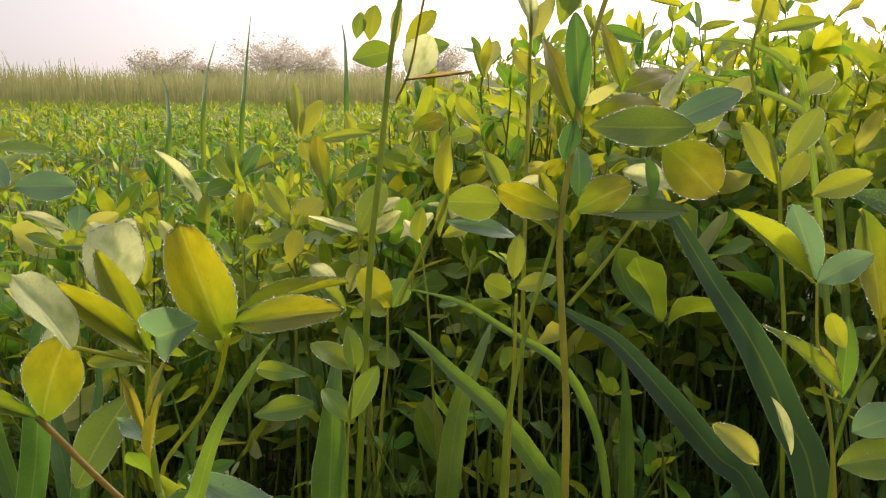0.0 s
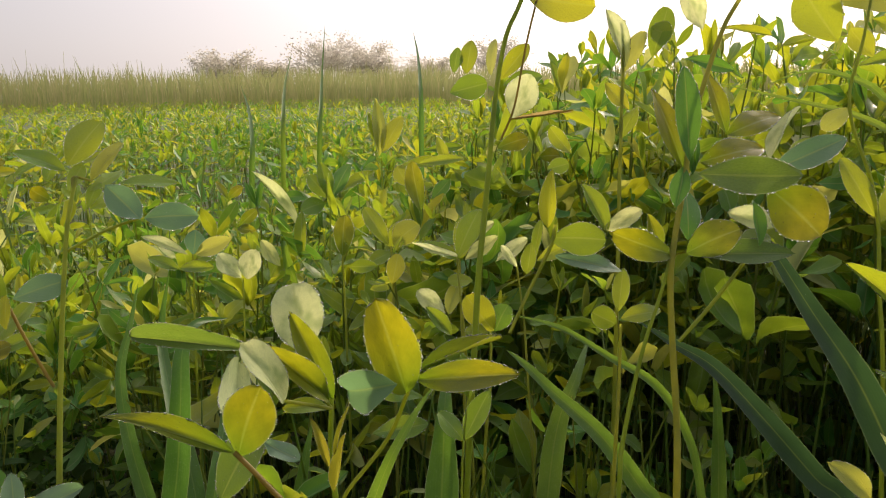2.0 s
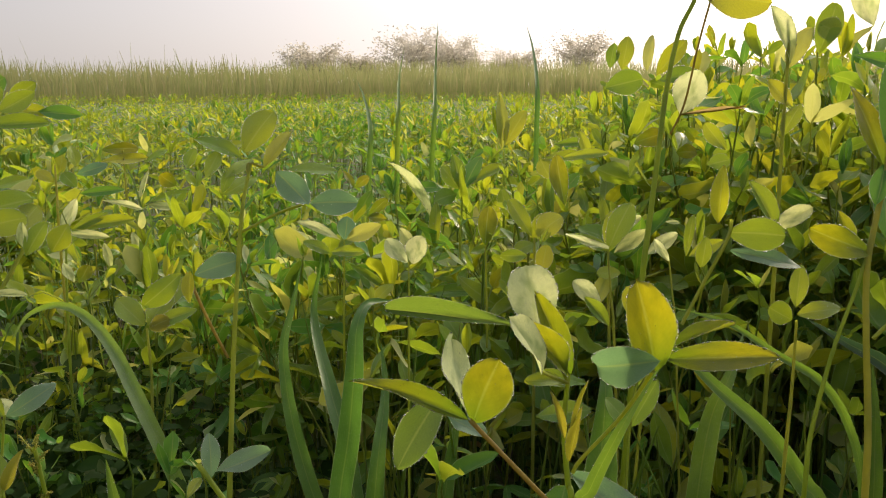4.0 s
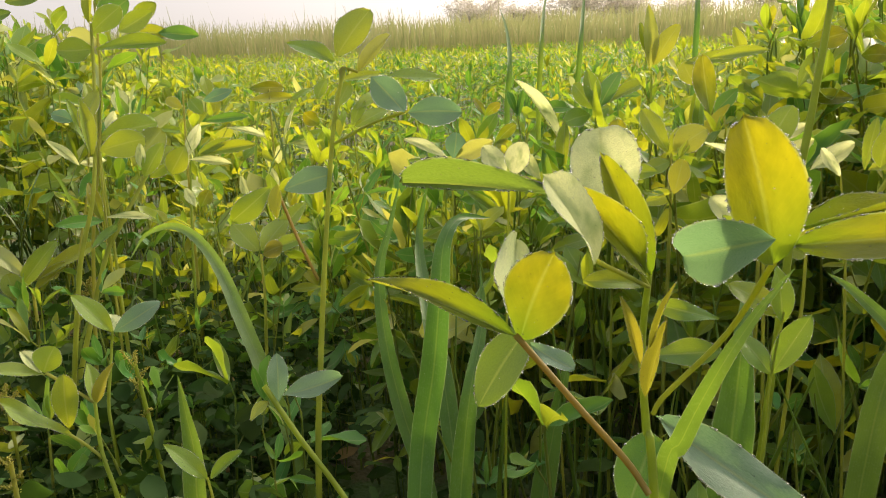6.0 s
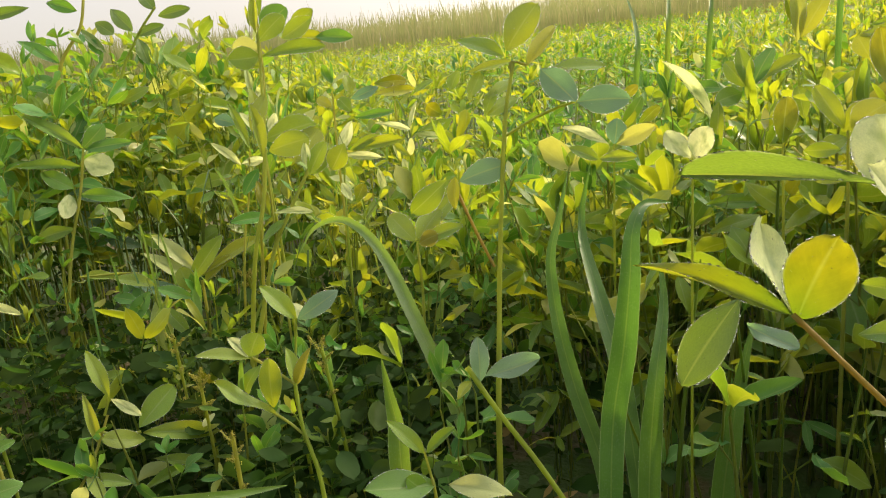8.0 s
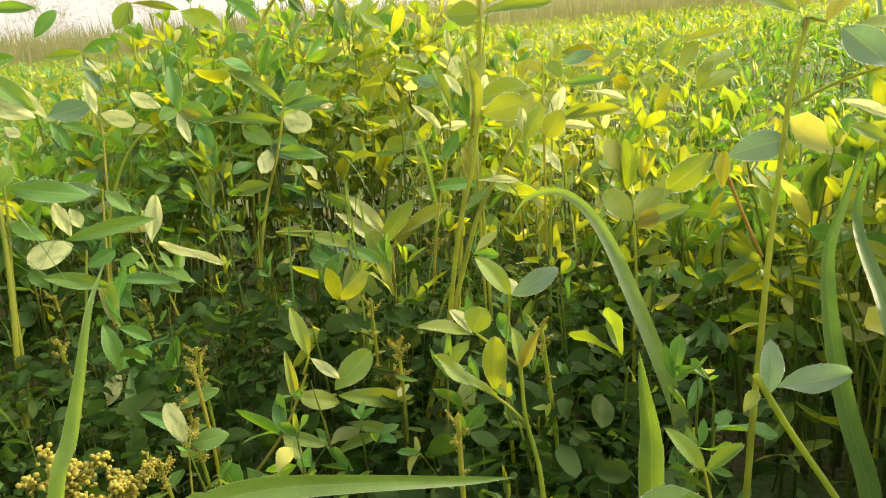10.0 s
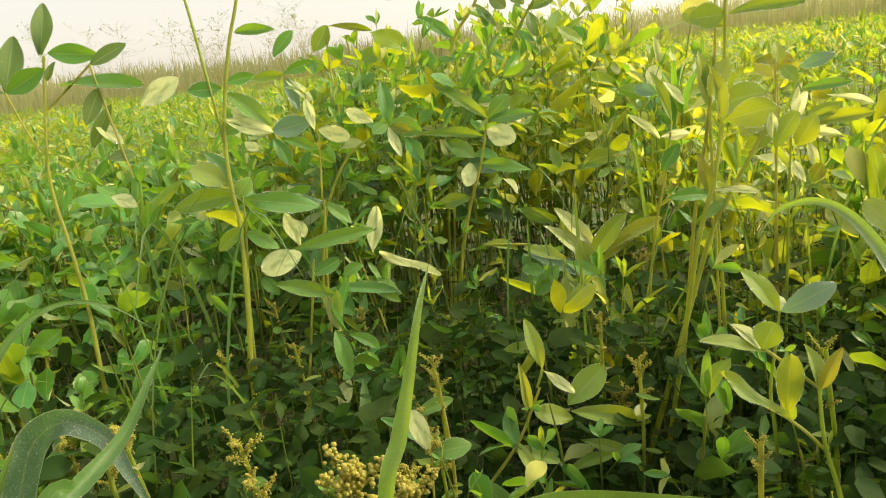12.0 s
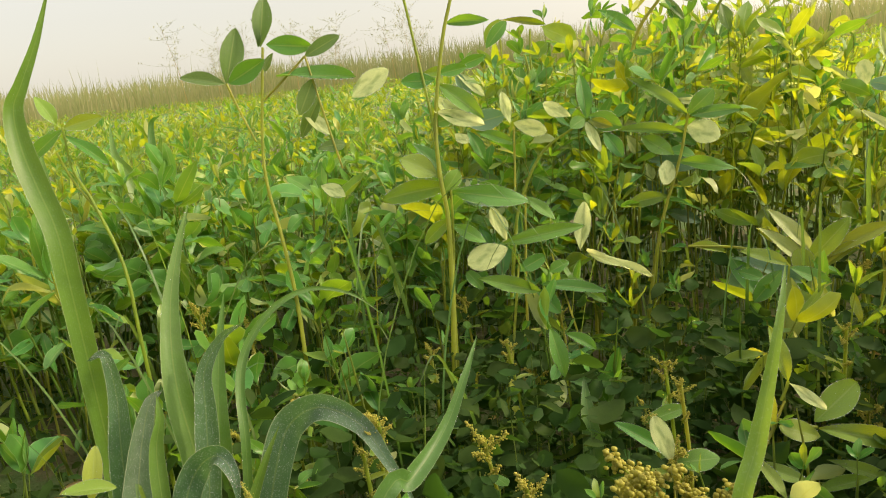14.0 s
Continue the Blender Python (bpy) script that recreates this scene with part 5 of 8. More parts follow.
petiole(p, [(-1.076, -0.111, 0.384), (-1.065, -0.104, 0.359), (-1.048, -0.089, 0.327)], 0.0015)
p = thing("clover_plant", (-0.550, -0.020, 0), "young clover shoot with a bright yellow-green leaf", "clover plant", "clover plants seen close")
leaf(p, (-0.650, -0.154, 0.264), (-0.653, -0.148, 0.286), 0.0074, (0.961, -0.209, 0.182), 0)
leaf(p, (-0.645, -0.144, 0.269), (-0.647, -0.164, 0.274), 0.0079, (0.437, 0.192, 0.879), 0)
stalk(p, [(-0.649, -0.154, 0.264), (-0.645, -0.154, 0.248), (-0.641, -0.157, 0.230)], 0.0009)
p = thing("clover_plant", (-0.652, 0.570, 0), "clover plant with large rounded yellow leaves lit from behind", "clover plant", "clover plants seen close")
stalk(p, [(-0.653, 0.563, 0.332), (-0.645, 0.554, 0.284), (-0.634, 0.544, 0.230), (-0.624, 0.533, 0.176)], 0.0028)
leaf(p, (-0.654, 0.566, 0.339), (-0.618, 0.609, 0.350), 0.0303, (0.721, -0.654, 0.229), 1)
leaf(p, (-0.655, 0.566, 0.341), (-0.668, 0.572, 0.394), 0.0141, (0.722, -0.641, 0.260), 0)
leaf(p, (-0.631, 0.580, 0.311), (-0.615, 0.610, 0.344), 0.0254, (0.581, -0.718, 0.382), 1)
leaf(p, (-0.629, 0.597, 0.309), (-0.612, 0.621, 0.323), 0.0184, (0.554, -0.677, 0.484), 0)
leaf(p, (-0.664, 0.586, 0.340), (-0.661, 0.597, 0.362), 0.0114, (0.378, -0.836, 0.398), 3, "pale")
p = thing("clover_plant", (-0.600, 0.950, 0), "clover plant of the bright rows with paired yellow leaves", "clover plant", "clover plants seen close")
stalk(p, [(-0.587, 0.944, 0.307), (-0.577, 0.934, 0.256), (-0.567, 0.923, 0.201)], 0.0028)
leaf(p, (-0.587, 0.944, 0.309), (-0.579, 0.966, 0.344), 0.0191, (0.268, -0.839, 0.474), 1)
leaf(p, (-0.585, 0.946, 0.307), (-0.552, 0.990, 0.329), 0.0216, (0.594, -0.662, 0.456), 1)
leaf(p, (-0.605, 0.934, 0.333), (-0.595, 0.959, 0.369), 0.0191, (0.323, -0.815, 0.481), 1)
leaf(p, (-0.586, 0.954, 0.331), (-0.558, 0.994, 0.356), 0.0173, (0.429, -0.676, 0.600), 1)
leaf(p, (-0.613, 0.939, 0.367), (-0.562, 1.000, 0.381), 0.0130, (0.539, -0.587, 0.604), 0)
leaf(p, (-0.625, 0.919, 0.348), (-0.619, 0.936, 0.375), 0.0194, (0.238, -0.843, 0.483), 1)
p = thing("clover_plant", (-0.330, 0.720, 0), "clover plant of the middle rows with a crown of pointed leaves", "clover plant", "clover plants seen close")
stalk(p, [(-0.349, 0.704, 0.281), (-0.343, 0.693, 0.236), (-0.339, 0.681, 0.191)], 0.0023)
leaf(p, (-0.351, 0.705, 0.285), (-0.394, 0.690, 0.310), 0.0147, (0.522, -0.688, 0.504), 0, "pale")
leaf(p, (-0.349, 0.706, 0.286), (-0.351, 0.713, 0.313), 0.0181, (0.084, -0.959, 0.271), 2)
leaf(p, (-0.349, 0.706, 0.286), (-0.312, 0.731, 0.306), 0.0186, (0.271, -0.805, 0.527), 0)
leaf(p, (-0.351, 0.701, 0.275), (-0.315, 0.722, 0.283), 0.0154, (0.263, -0.696, 0.668), 0)
leaf(p, (-0.354, 0.702, 0.281), (-0.376, 0.694, 0.294), 0.0191, (0.484, -0.790, 0.377), 1)
leaf(p, (-0.307, 0.714, 0.242), (-0.329, 0.711, 0.271), 0.0187, (0.452, -0.848, 0.277), 1)
p = thing("clover_plant", (-0.201, 0.754, 0), "clover plant of the middle rows with a fan of green leaves", "clover plant", "clover plants seen close")
stalk(p, [(-0.206, 0.751, 0.348), (-0.205, 0.736, 0.302), (-0.204, 0.721, 0.249)], 0.0022)
leaf(p, (-0.207, 0.751, 0.349), (-0.217, 0.757, 0.387), 0.0168, (0.299, -0.923, 0.244), 0)
leaf(p, (-0.204, 0.752, 0.349), (-0.188, 0.771, 0.384), 0.0177, (0.126, -0.892, 0.435), 1)
leaf(p, (-0.209, 0.750, 0.349), (-0.228, 0.748, 0.374), 0.0171, (0.383, -0.897, 0.220), 1)
leaf(p, (-0.202, 0.754, 0.352), (-0.162, 0.782, 0.375), 0.0130, (0.069, -0.699, 0.711), 0)
leaf(p, (-0.211, 0.747, 0.344), (-0.231, 0.723, 0.339), 0.0201, (0.604, -0.616, 0.506), 4)
leaf(p, (-0.226, 0.741, 0.350), (-0.253, 0.728, 0.353), 0.0139, (0.421, -0.764, 0.488), 4)
leaf(p, (-0.236, 0.727, 0.322), (-0.278, 0.725, 0.383), 0.0130, (0.637, -0.654, 0.409), 2, "pale")
leaf(p, (-0.224, 0.689, 0.292), (-0.226, 0.704, 0.343), 0.0125, (-0.068, -0.958, 0.280), 0)
leaf(p, (-0.163, 0.819, 0.307), (-0.170, 0.825, 0.340), 0.0172, (0.329, -0.910, 0.253), 1)
leaf(p, (-0.237, 0.660, 0.295), (-0.255, 0.659, 0.321), 0.0140, (0.450, -0.850, 0.274), 3, "pale")
leaf(p, (-0.225, 0.643, 0.260), (-0.169, 0.672, 0.259), 0.0147, (0.364, -0.687, 0.629), 4)
leaf(p, (-0.217, 0.618, 0.242), (-0.178, 0.642, 0.253), 0.0138, (0.256, -0.730, 0.633), 1)
p = thing("clover_plant", (0.030, 0.550, 0), "clover plant with yellow upright leaf and pale fallen leaves", "clover plant", "clover plants seen close")
stalk(p, [(-0.058, 0.498, 0.340), (-0.055, 0.490, 0.310), (-0.051, 0.480, 0.271)], 0.0017)
leaf(p, (-0.058, 0.498, 0.340), (-0.042, 0.517, 0.374), 0.0182, (-0.075, -0.854, 0.515), 1)
leaf(p, (-0.089, 0.486, 0.353), (-0.059, 0.497, 0.340), 0.0055, (0.487, -0.740, 0.464), 3, "pale")
leaf(p, (-0.072, 0.624, 0.393), (-0.082, 0.628, 0.420), 0.0104, (0.126, -0.977, 0.173), 0)
leaf(p, (-0.113, 0.604, 0.395), (-0.076, 0.624, 0.399), 0.0101, (0.339, -0.737, 0.585), 0)
leaf(p, (-0.105, 0.603, 0.379), (-0.114, 0.604, 0.396), 0.0156, (0.201, -0.970, 0.134), 1)
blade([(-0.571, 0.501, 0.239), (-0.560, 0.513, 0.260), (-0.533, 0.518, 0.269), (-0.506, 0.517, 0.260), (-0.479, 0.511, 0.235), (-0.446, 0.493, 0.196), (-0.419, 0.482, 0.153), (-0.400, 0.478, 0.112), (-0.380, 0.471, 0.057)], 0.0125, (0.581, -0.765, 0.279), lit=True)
blade([(-0.291, 0.487, 0.322), (-0.295, 0.476, 0.292), (-0.299, 0.464, 0.261), (-0.292, 0.454, 0.217), (-0.278, 0.446, 0.168), (-0.260, 0.440, 0.119), (-0.250, 0.431, 0.075)], 0.0124, (0.382, -0.843, 0.378))
blade([(-0.203, 0.428, 0.315), (-0.212, 0.402, 0.320), (-0.215, 0.385, 0.309), (-0.215, 0.376, 0.281), (-0.219, 0.373, 0.240), (-0.225, 0.368, 0.197), (-0.224, 0.354, 0.151)], 0.0146, (0.307, -0.893, 0.331))
blade([(-0.216, 0.444, 0.278), (-0.209, 0.427, 0.250), (-0.206, 0.395, 0.217), (-0.207, 0.382, 0.177), (-0.206, 0.370, 0.137)], 0.0132, (0.262, -0.859, 0.439))
blade([(-0.161, 0.468, 0.228), (-0.166, 0.455, 0.196), (-0.170, 0.442, 0.160), (-0.173, 0.426, 0.117)], 0.0151, (0.166, -0.852, 0.497))
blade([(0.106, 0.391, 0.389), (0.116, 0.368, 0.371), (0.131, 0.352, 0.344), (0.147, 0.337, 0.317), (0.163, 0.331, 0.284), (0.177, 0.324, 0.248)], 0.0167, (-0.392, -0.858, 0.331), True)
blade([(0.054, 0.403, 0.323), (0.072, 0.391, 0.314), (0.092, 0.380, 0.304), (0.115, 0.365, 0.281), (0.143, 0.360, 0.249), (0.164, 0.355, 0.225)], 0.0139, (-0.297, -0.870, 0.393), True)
blade([(-0.024, 0.413, 0.324), (-0.005, 0.413, 0.320), (0.013, 0.402, 0.317), (0.039, 0.400, 0.301), (0.063, 0.398, 0.287), (0.083, 0.403, 0.258), (0.096, 0.404, 0.213)], 0.0053, (-0.121, -0.932, 0.341))
blade([(-0.023, 0.421, 0.298), (-0.012, 0.410, 0.293), (0.006, 0.398, 0.279), (0.031, 0.384, 0.260), (0.054, 0.379, 0.230), (0.064, 0.375, 0.211)], 0.0114, (-0.102, -0.896, 0.431))
blade([(0.034, 0.469, 0.292), (0.022, 0.443, 0.270), (0.011, 0.437, 0.241), (0.004, 0.426, 0.190)], 0.0148, (-0.051, -0.904, 0.424))
blade([(-0.060, 0.415, 0.294), (-0.060, 0.390, 0.269), (-0.061, 0.384, 0.240), (-0.062, 0.377, 0.207)], 0.0199, (0.101, -0.878, 0.469))
blade([(0.142, 0.477, 0.458), (0.164, 0.469, 0.466), (0.184, 0.458, 0.462), (0.204, 0.456, 0.450), (0.226, 0.472, 0.422)], 0.0045, (-0.386, -0.922, -0.017), dull=True)
blade([(0.135, 0.577, 0.461), (0.185, 0.555, 0.448), (0.236, 0.554, 0.435), (0.269, 0.551, 0.413), (0.287, 0.540, 0.360)], 0.0059, (-0.401, -0.916, 0.029), dull=True)
blade([(0.119, 0.476, 0.275), (0.122, 0.469, 0.244), (0.123, 0.463, 0.213), (0.123, 0.455, 0.175)], 0.0101, (-0.249, -0.866, 0.433))
blade([(-0.294, 0.545, 0.318), (-0.300, 0.534, 0.266), (-0.267, 0.476, 0.226), (-0.245, 0.448, 0.185)], 0.0133, (0.421, -0.824, 0.380))
blade([(-0.381, 1.531, 0.593), (-0.363, 1.409, 0.494), (-0.342, 1.291, 0.414), (-0.344, 1.274, 0.328)], 0.0089, (0.243, -0.970, 0.029))
blade([(-0.451, 1.524, 0.540), (-0.436, 1.409, 0.474), (-0.410, 1.295, 0.414), (-0.410, 1.278, 0.327)], 0.0089, (0.288, -0.957, 0.029))
blade([(-0.523, 1.413, 0.474), (-0.475, 1.304, 0.433), (-0.434, 1.192, 0.381), (-0.435, 1.177, 0.309)], 0.0092, (0.327, -0.943, 0.057))
blade([(-0.190, 1.429, 0.570), (-0.170, 1.318, 0.521), (-0.154, 1.202, 0.453), (-0.153, 1.186, 0.373)], 0.0082, (0.113, -0.994, 0))
blade([(-0.535, 0.129, 0.319), (-0.527, 0.114, 0.301), (-0.525, 0.102, 0.270), (-0.524, 0.092, 0.245), (-0.523, 0.079, 0.217)], 0.0080, (0.581, -0.697, 0.420), lit=True)
blade([(-0.637, 0.029, 0.287), (-0.629, 0.014, 0.271), (-0.622, -0.004, 0.252), (-0.611, -0.029, 0.242), (-0.608, -0.050, 0.234)], 0.0092, (0.814, -0.371, 0.447))
blade([(-0.917, -0.041, 0.341), (-0.905, -0.060, 0.303), (-0.891, -0.074, 0.265), (-0.872, -0.082, 0.221), (-0.858, -0.081, 0.172), (-0.844, -0.081, 0.124)], 0.0200, (0.931, -0.130, 0.342))
blade([(-0.899, -0.133, 0.246), (-0.894, -0.122, 0.248), (-0.896, -0.120, 0.216), (-0.889, -0.125, 0.181), (-0.881, -0.129, 0.145), (-0.875, -0.134, 0.113)], 0.0187, (0.918, -0.053, 0.394), dewy=True)
blade([(-0.871, -0.092, 0.220), (-0.874, -0.102, 0.211), (-0.873, -0.113, 0.183), (-0.867, -0.125, 0.141), (-0.862, -0.131, 0.109)], 0.0216, (0.914, -0.074, 0.400), dewy=True)
blade([(-0.834, -0.037, 0.264), (-0.850, -0.050, 0.252), (-0.853, -0.065, 0.230), (-0.848, -0.070, 0.203), (-0.842, -0.076, 0.168), (-0.834, -0.084, 0.122)], 0.0167, (0.911, -0.155, 0.382), dewy=True)
blade([(-0.863, 0.087, 0.226), (-0.873, 0.061, 0.252), (-0.882, 0.029, 0.262), (-0.885, -0.002, 0.252), (-0.881, -0.027, 0.228), (-0.870, -0.039, 0.203), (-0.852, -0.046, 0.170), (-0.842, -0.055, 0.114)], 0.0070, (0.921, -0.219, 0.321))
blade([(-0.727, 0.027, 0.144), (-0.750, 0.021, 0.169), (-0.781, 0.017, 0.187), (-0.805, 0, 0.198), (-0.823, -0.017, 0.187), (-0.825, -0.030, 0.166), (-0.822, -0.046, 0.120)], 0.0230, (0.867, -0.290, 0.406), dewy=True)
blade([(-0.779, -0.073, 0.164), (-0.784, -0.072, 0.183), (-0.801, -0.076, 0.191), (-0.816, -0.088, 0.179), (-0.816, -0.101, 0.152)], 0.0183, (0.888, -0.154, 0.433), dewy=True)
blade([(-0.803, -0.033, 0.196), (-0.804, -0.045, 0.176), (-0.805, -0.059, 0.148), (-0.803, -0.067, 0.126)], 0.0092, (0.853, -0.178, 0.491))
blade([(-0.933, -0.024, 0.261), (-0.918, -0.041, 0.212), (-0.900, -0.054, 0.164), (-0.890, -0.062, 0.112)], 0.0193, (0.900, -0.164, 0.405))
blade([(-0.852, -0.099, 0.224), (-0.848, -0.100, 0.209), (-0.846, -0.107, 0.187), (-0.838, -0.111, 0.149)], 0.0116, (0.907, -0.089, 0.411))
blade([(-0.971, -0.097, 0.51), (-0.971, -0.114, 0.471), (-0.971, -0.13, 0.441), (-0.972, -0.139, 0.423), (-0.964, -0.14, 0.395), (-0.954, -0.136, 0.366), (-0.942, -0.131, 0.334), (-0.936, -0.131, 0.288)], 0.0180, (0.998, -0.045, -0.042), label="broad grass blade kinked half-way, dewy and pale")
blade([(-1.413, -0.108, 0.390), (-1.374, -0.112, 0.329), (-1.346, -0.115, 0.270), (-1.326, -0.115, 0.202), (-1.305, -0.119, 0.122)], 0.0272, (0.990, -0.024, 0.142))
blade([(-1.600, 0.079, 0.396), (-1.616, 0.065, 0.382), (-1.603, 0.058, 0.325), (-1.596, 0.067, 0.278), (-1.583, 0.069, 0.196)], 0.0198, (0.986, -0.153, 0.070))
blade([(-1.598, 0.002, 0.391), (-1.554, -0.005, 0.346), (-1.535, 0.008, 0.311), (-1.511, 0.012, 0.236)], 0.0218, (0.989, -0.121, 0.086))
blade([(-0.818, 0.248, 0.137), (-0.806, 0.239, 0.119), (-0.791, 0.230, 0.089), (-0.781, 0.224, 0.046)], 0.0208, (0.688, -0.543, 0.481))
blade([(-0.415, 0.284, 0.158), (-0.431, 0.255, 0.166), (-0.456, 0.203, 0.184), (-0.480, 0.165, 0.193), (-0.492, 0.137, 0.195), (-0.495, 0.117, 0.188)], 0.0143, (0.629, -0.563, 0.536))
blade([(-0.351, 0.316, 0.242), (-0.346, 0.313, 0.220), (-0.341, 0.310, 0.198), (-0.337, 0.303, 0.170)], 0.0132, (0.256, -0.840, 0.478))
p = thing("clover_plant", (-1.200, 0.740, 0), "tall dark-leaved clover stalks standing out against the pale sky", "clover plant", "clover plants seen close")
stalk(p, [(-1.181, 0.777, 0.540), (-1.182, 0.758, 0.490), (-1.203, 0.728, 0.442), (-1.205, 0.701, 0.367), (-1.196, 0.673, 0.264)], 0.0053)
stalk(p, [(-1.087, 0.829, 0.511), (-1.107, 0.802, 0.471), (-1.126, 0.768, 0.407), (-1.126, 0.733, 0.306)], 0.0044)
leaf(p, (-1.188, 0.764, 0.517), (-1.229, 0.742, 0.535), 0.0190, (0.527, -0.812, 0.252), 0)
leaf(p, (-1.250, 0.727, 0.529), (-1.318, 0.678, 0.517), 0.0194, (0.565, -0.816, 0.124), 0)
leaf(p, (-1.164, 0.773, 0.497), (-1.139, 0.783, 0.477), 0.0206, (0.582, -0.722, 0.375), 1)
leaf(p, (-1.145, 0.792, 0.515), (-1.114, 0.800, 0.479), 0.0235, (0.601, -0.717, 0.353), 0)
leaf(p, (-1.171, 0.760, 0.473), (-1.153, 0.764, 0.449), 0.0188, (0.657, -0.645, 0.389), 1)
leaf(p, (-1.082, 0.827, 0.497), (-1.041, 0.857, 0.505), 0.0206, (0.577, -0.813, 0.077), 0)
leaf(p, (-1.107, 0.802, 0.471), (-1.074, 0.828, 0.484), 0.0166, (0.547, -0.804, 0.234), 0)
leaf(p, (-1.107, 0.801, 0.467), (-1.089, 0.798, 0.427), 0.0206, (0.776, -0.516, 0.362), 0)
leaf(p, (-1.206, 0.727, 0.442), (-1.264, 0.702, 0.484), 0.0199, (0.618, -0.583, 0.527), 0)
leaf(p, (-1.182, 0.758, 0.490), (-1.147, 0.769, 0.451), 0.0149, (0.698, -0.502, 0.511), 0)
leaf(p, (-1.086, 0.827, 0.507), (-1.110, 0.821, 0.535), 0.0210, (0.663, -0.615, 0.426), 0)
leaf(p, (-1.204, 0.705, 0.375), (-1.245, 0.689, 0.405), 0.0210, (0.624, -0.592, 0.510), 4)
leaf(p, (-1.127, 0.755, 0.373), (-1.088, 0.788, 0.393), 0.0210, (0.567, -0.800, 0.196), 4)
p = thing("clover_plant", (-1.150, 0.500, 0), "clover plant with smooth grey-green leaves spread in whorls", "clover plant", "clover plants seen close")
stalk(p, [(-0.982, 0.581, 0.331), (-0.982, 0.562, 0.275), (-0.987, 0.535, 0.207), (-0.985, 0.508, 0.123)], 0.0037)
leaf(p, (-0.982, 0.581, 0.331), (-1.055, 0.551, 0.385), 0.0178, (0.638, -0.505, 0.581), 0)
leaf(p, (-0.982, 0.581, 0.332), (-0.962, 0.604, 0.359), 0.0261, (0.674, -0.731, 0.109), 4)
leaf(p, (-0.980, 0.581, 0.329), (-0.930, 0.616, 0.334), 0.0164, (0.497, -0.772, 0.396), 4)
leaf(p, (-0.981, 0.577, 0.317), (-0.941, 0.586, 0.301), 0.0287, (0.372, -0.760, 0.533), 1, "pale")
leaf(p, (-0.984, 0.573, 0.310), (-1.058, 0.527, 0.320), 0.0178, (0.465, -0.621, 0.631), 0)
leaf(p, (-0.994, 0.554, 0.277), (-0.979, 0.531, 0.252), 0.0209, (0.633, -0.336, 0.697), 1, "pale")
leaf(p, (-0.988, 0.560, 0.283), (-1.027, 0.544, 0.309), 0.0222, (0.604, -0.621, 0.499), 4)
leaf(p, (-0.985, 0.560, 0.276), (-0.917, 0.589, 0.266), 0.0192, (0.392, -0.732, 0.557), 4)
leaf(p, (-0.986, 0.545, 0.234), (-1.028, 0.515, 0.226), 0.0200, (0.496, -0.783, 0.375), 4)
p = thing("clover_plant", (-1.000, 0.360, 0), "clover plant with drooping dark narrow leaves under the canopy", "clover plant", "clover plants seen close")
stalk(p, [(-0.787, 0.497, 0.190), (-0.781, 0.481, 0.129), (-0.772, 0.462, 0.056)], 0.0025)
leaf(p, (-0.787, 0.497, 0.190), (-0.828, 0.475, 0.204), 0.0167, (0.494, -0.417, 0.763), 0)
leaf(p, (-0.787, 0.496, 0.187), (-0.752, 0.515, 0.173), 0.0141, (0.506, -0.399, 0.765), 0)
leaf(p, (-0.792, 0.492, 0.184), (-0.809, 0.470, 0.151), 0.0203, (0.601, -0.770, 0.217), 0)
leaf(p, (-0.784, 0.495, 0.177), (-0.772, 0.482, 0.116), 0.0237, (0.654, -0.705, 0.275), 0)
leaf(p, (-0.783, 0.493, 0.171), (-0.749, 0.502, 0.131), 0.0154, (0.759, -0.311, 0.573), 0)
leaf(p, (-0.802, 0.482, 0.174), (-0.826, 0.469, 0.183), 0.0154, (0.529, -0.519, 0.671), 4)
p = thing("clover_plant", (-0.950, 0.300, 0), "clover plant with broad grey-green leaves in the shaded stand", "clover plant", "clover plants seen close")
stalk(p, [(-1.006, 0.245, 0.316), (-0.995, 0.235, 0.259), (-0.982, 0.219, 0.185)], 0.0029)
leaf(p, (-1.003, 0.242, 0.299), (-1.054, 0.182, 0.290), 0.0247, (0.681, -0.641, 0.352), 4)
leaf(p, (-1.002, 0.241, 0.293), (-0.943, 0.299, 0.279), 0.0258, (0.680, -0.572, 0.459), 4)
leaf(p, (-1.005, 0.241, 0.305), (-1.026, 0.229, 0.329), 0.0179, (0.796, -0.371, 0.479), 4)
leaf(p, (-0.996, 0.234, 0.259), (-0.967, 0.257, 0.239), 0.0161, (0.719, -0.410, 0.561), 4)
leaf(p, (-0.998, 0.234, 0.265), (-1.013, 0.208, 0.241), 0.0161, (0.732, -0.641, 0.231), 4)
leaf(p, (-1.007, 0.242, 0.310), (-1.039, 0.222, 0.347), 0.0166, (0.798, -0.223, 0.561), 0)
leaf(p, (-1.001, 0.270, 0.366), (-1.022, 0.255, 0.385), 0.0150, (0.759, -0.437, 0.483), 3, "pale")
leaf(p, (-1.008, 0.257, 0.350), (-0.996, 0.266, 0.340), 0.0129, (0.742, -0.453, 0.494), 3, "pale")
leaf(p, (-0.989, 0.283, 0.364), (-1.029, 0.255, 0.405), 0.0200, (0.764, -0.485, 0.424), 0)
p = thing("clover_plant", (-1.061, 0.420, 0), "clover plant crowned by a star of bright green leaves", "clover plant", "clover plants seen close")
stalk(p, [(-1.033, 0.458, 0.338), (-1.058, 0.411, 0.307), (-1.066, 0.377, 0.251), (-1.063, 0.361, 0.205)], 0.0036)
leaf(p, (-1.032, 0.461, 0.340), (-1.045, 0.466, 0.395), 0.0188, (0.823, -0.512, 0.247), 0)
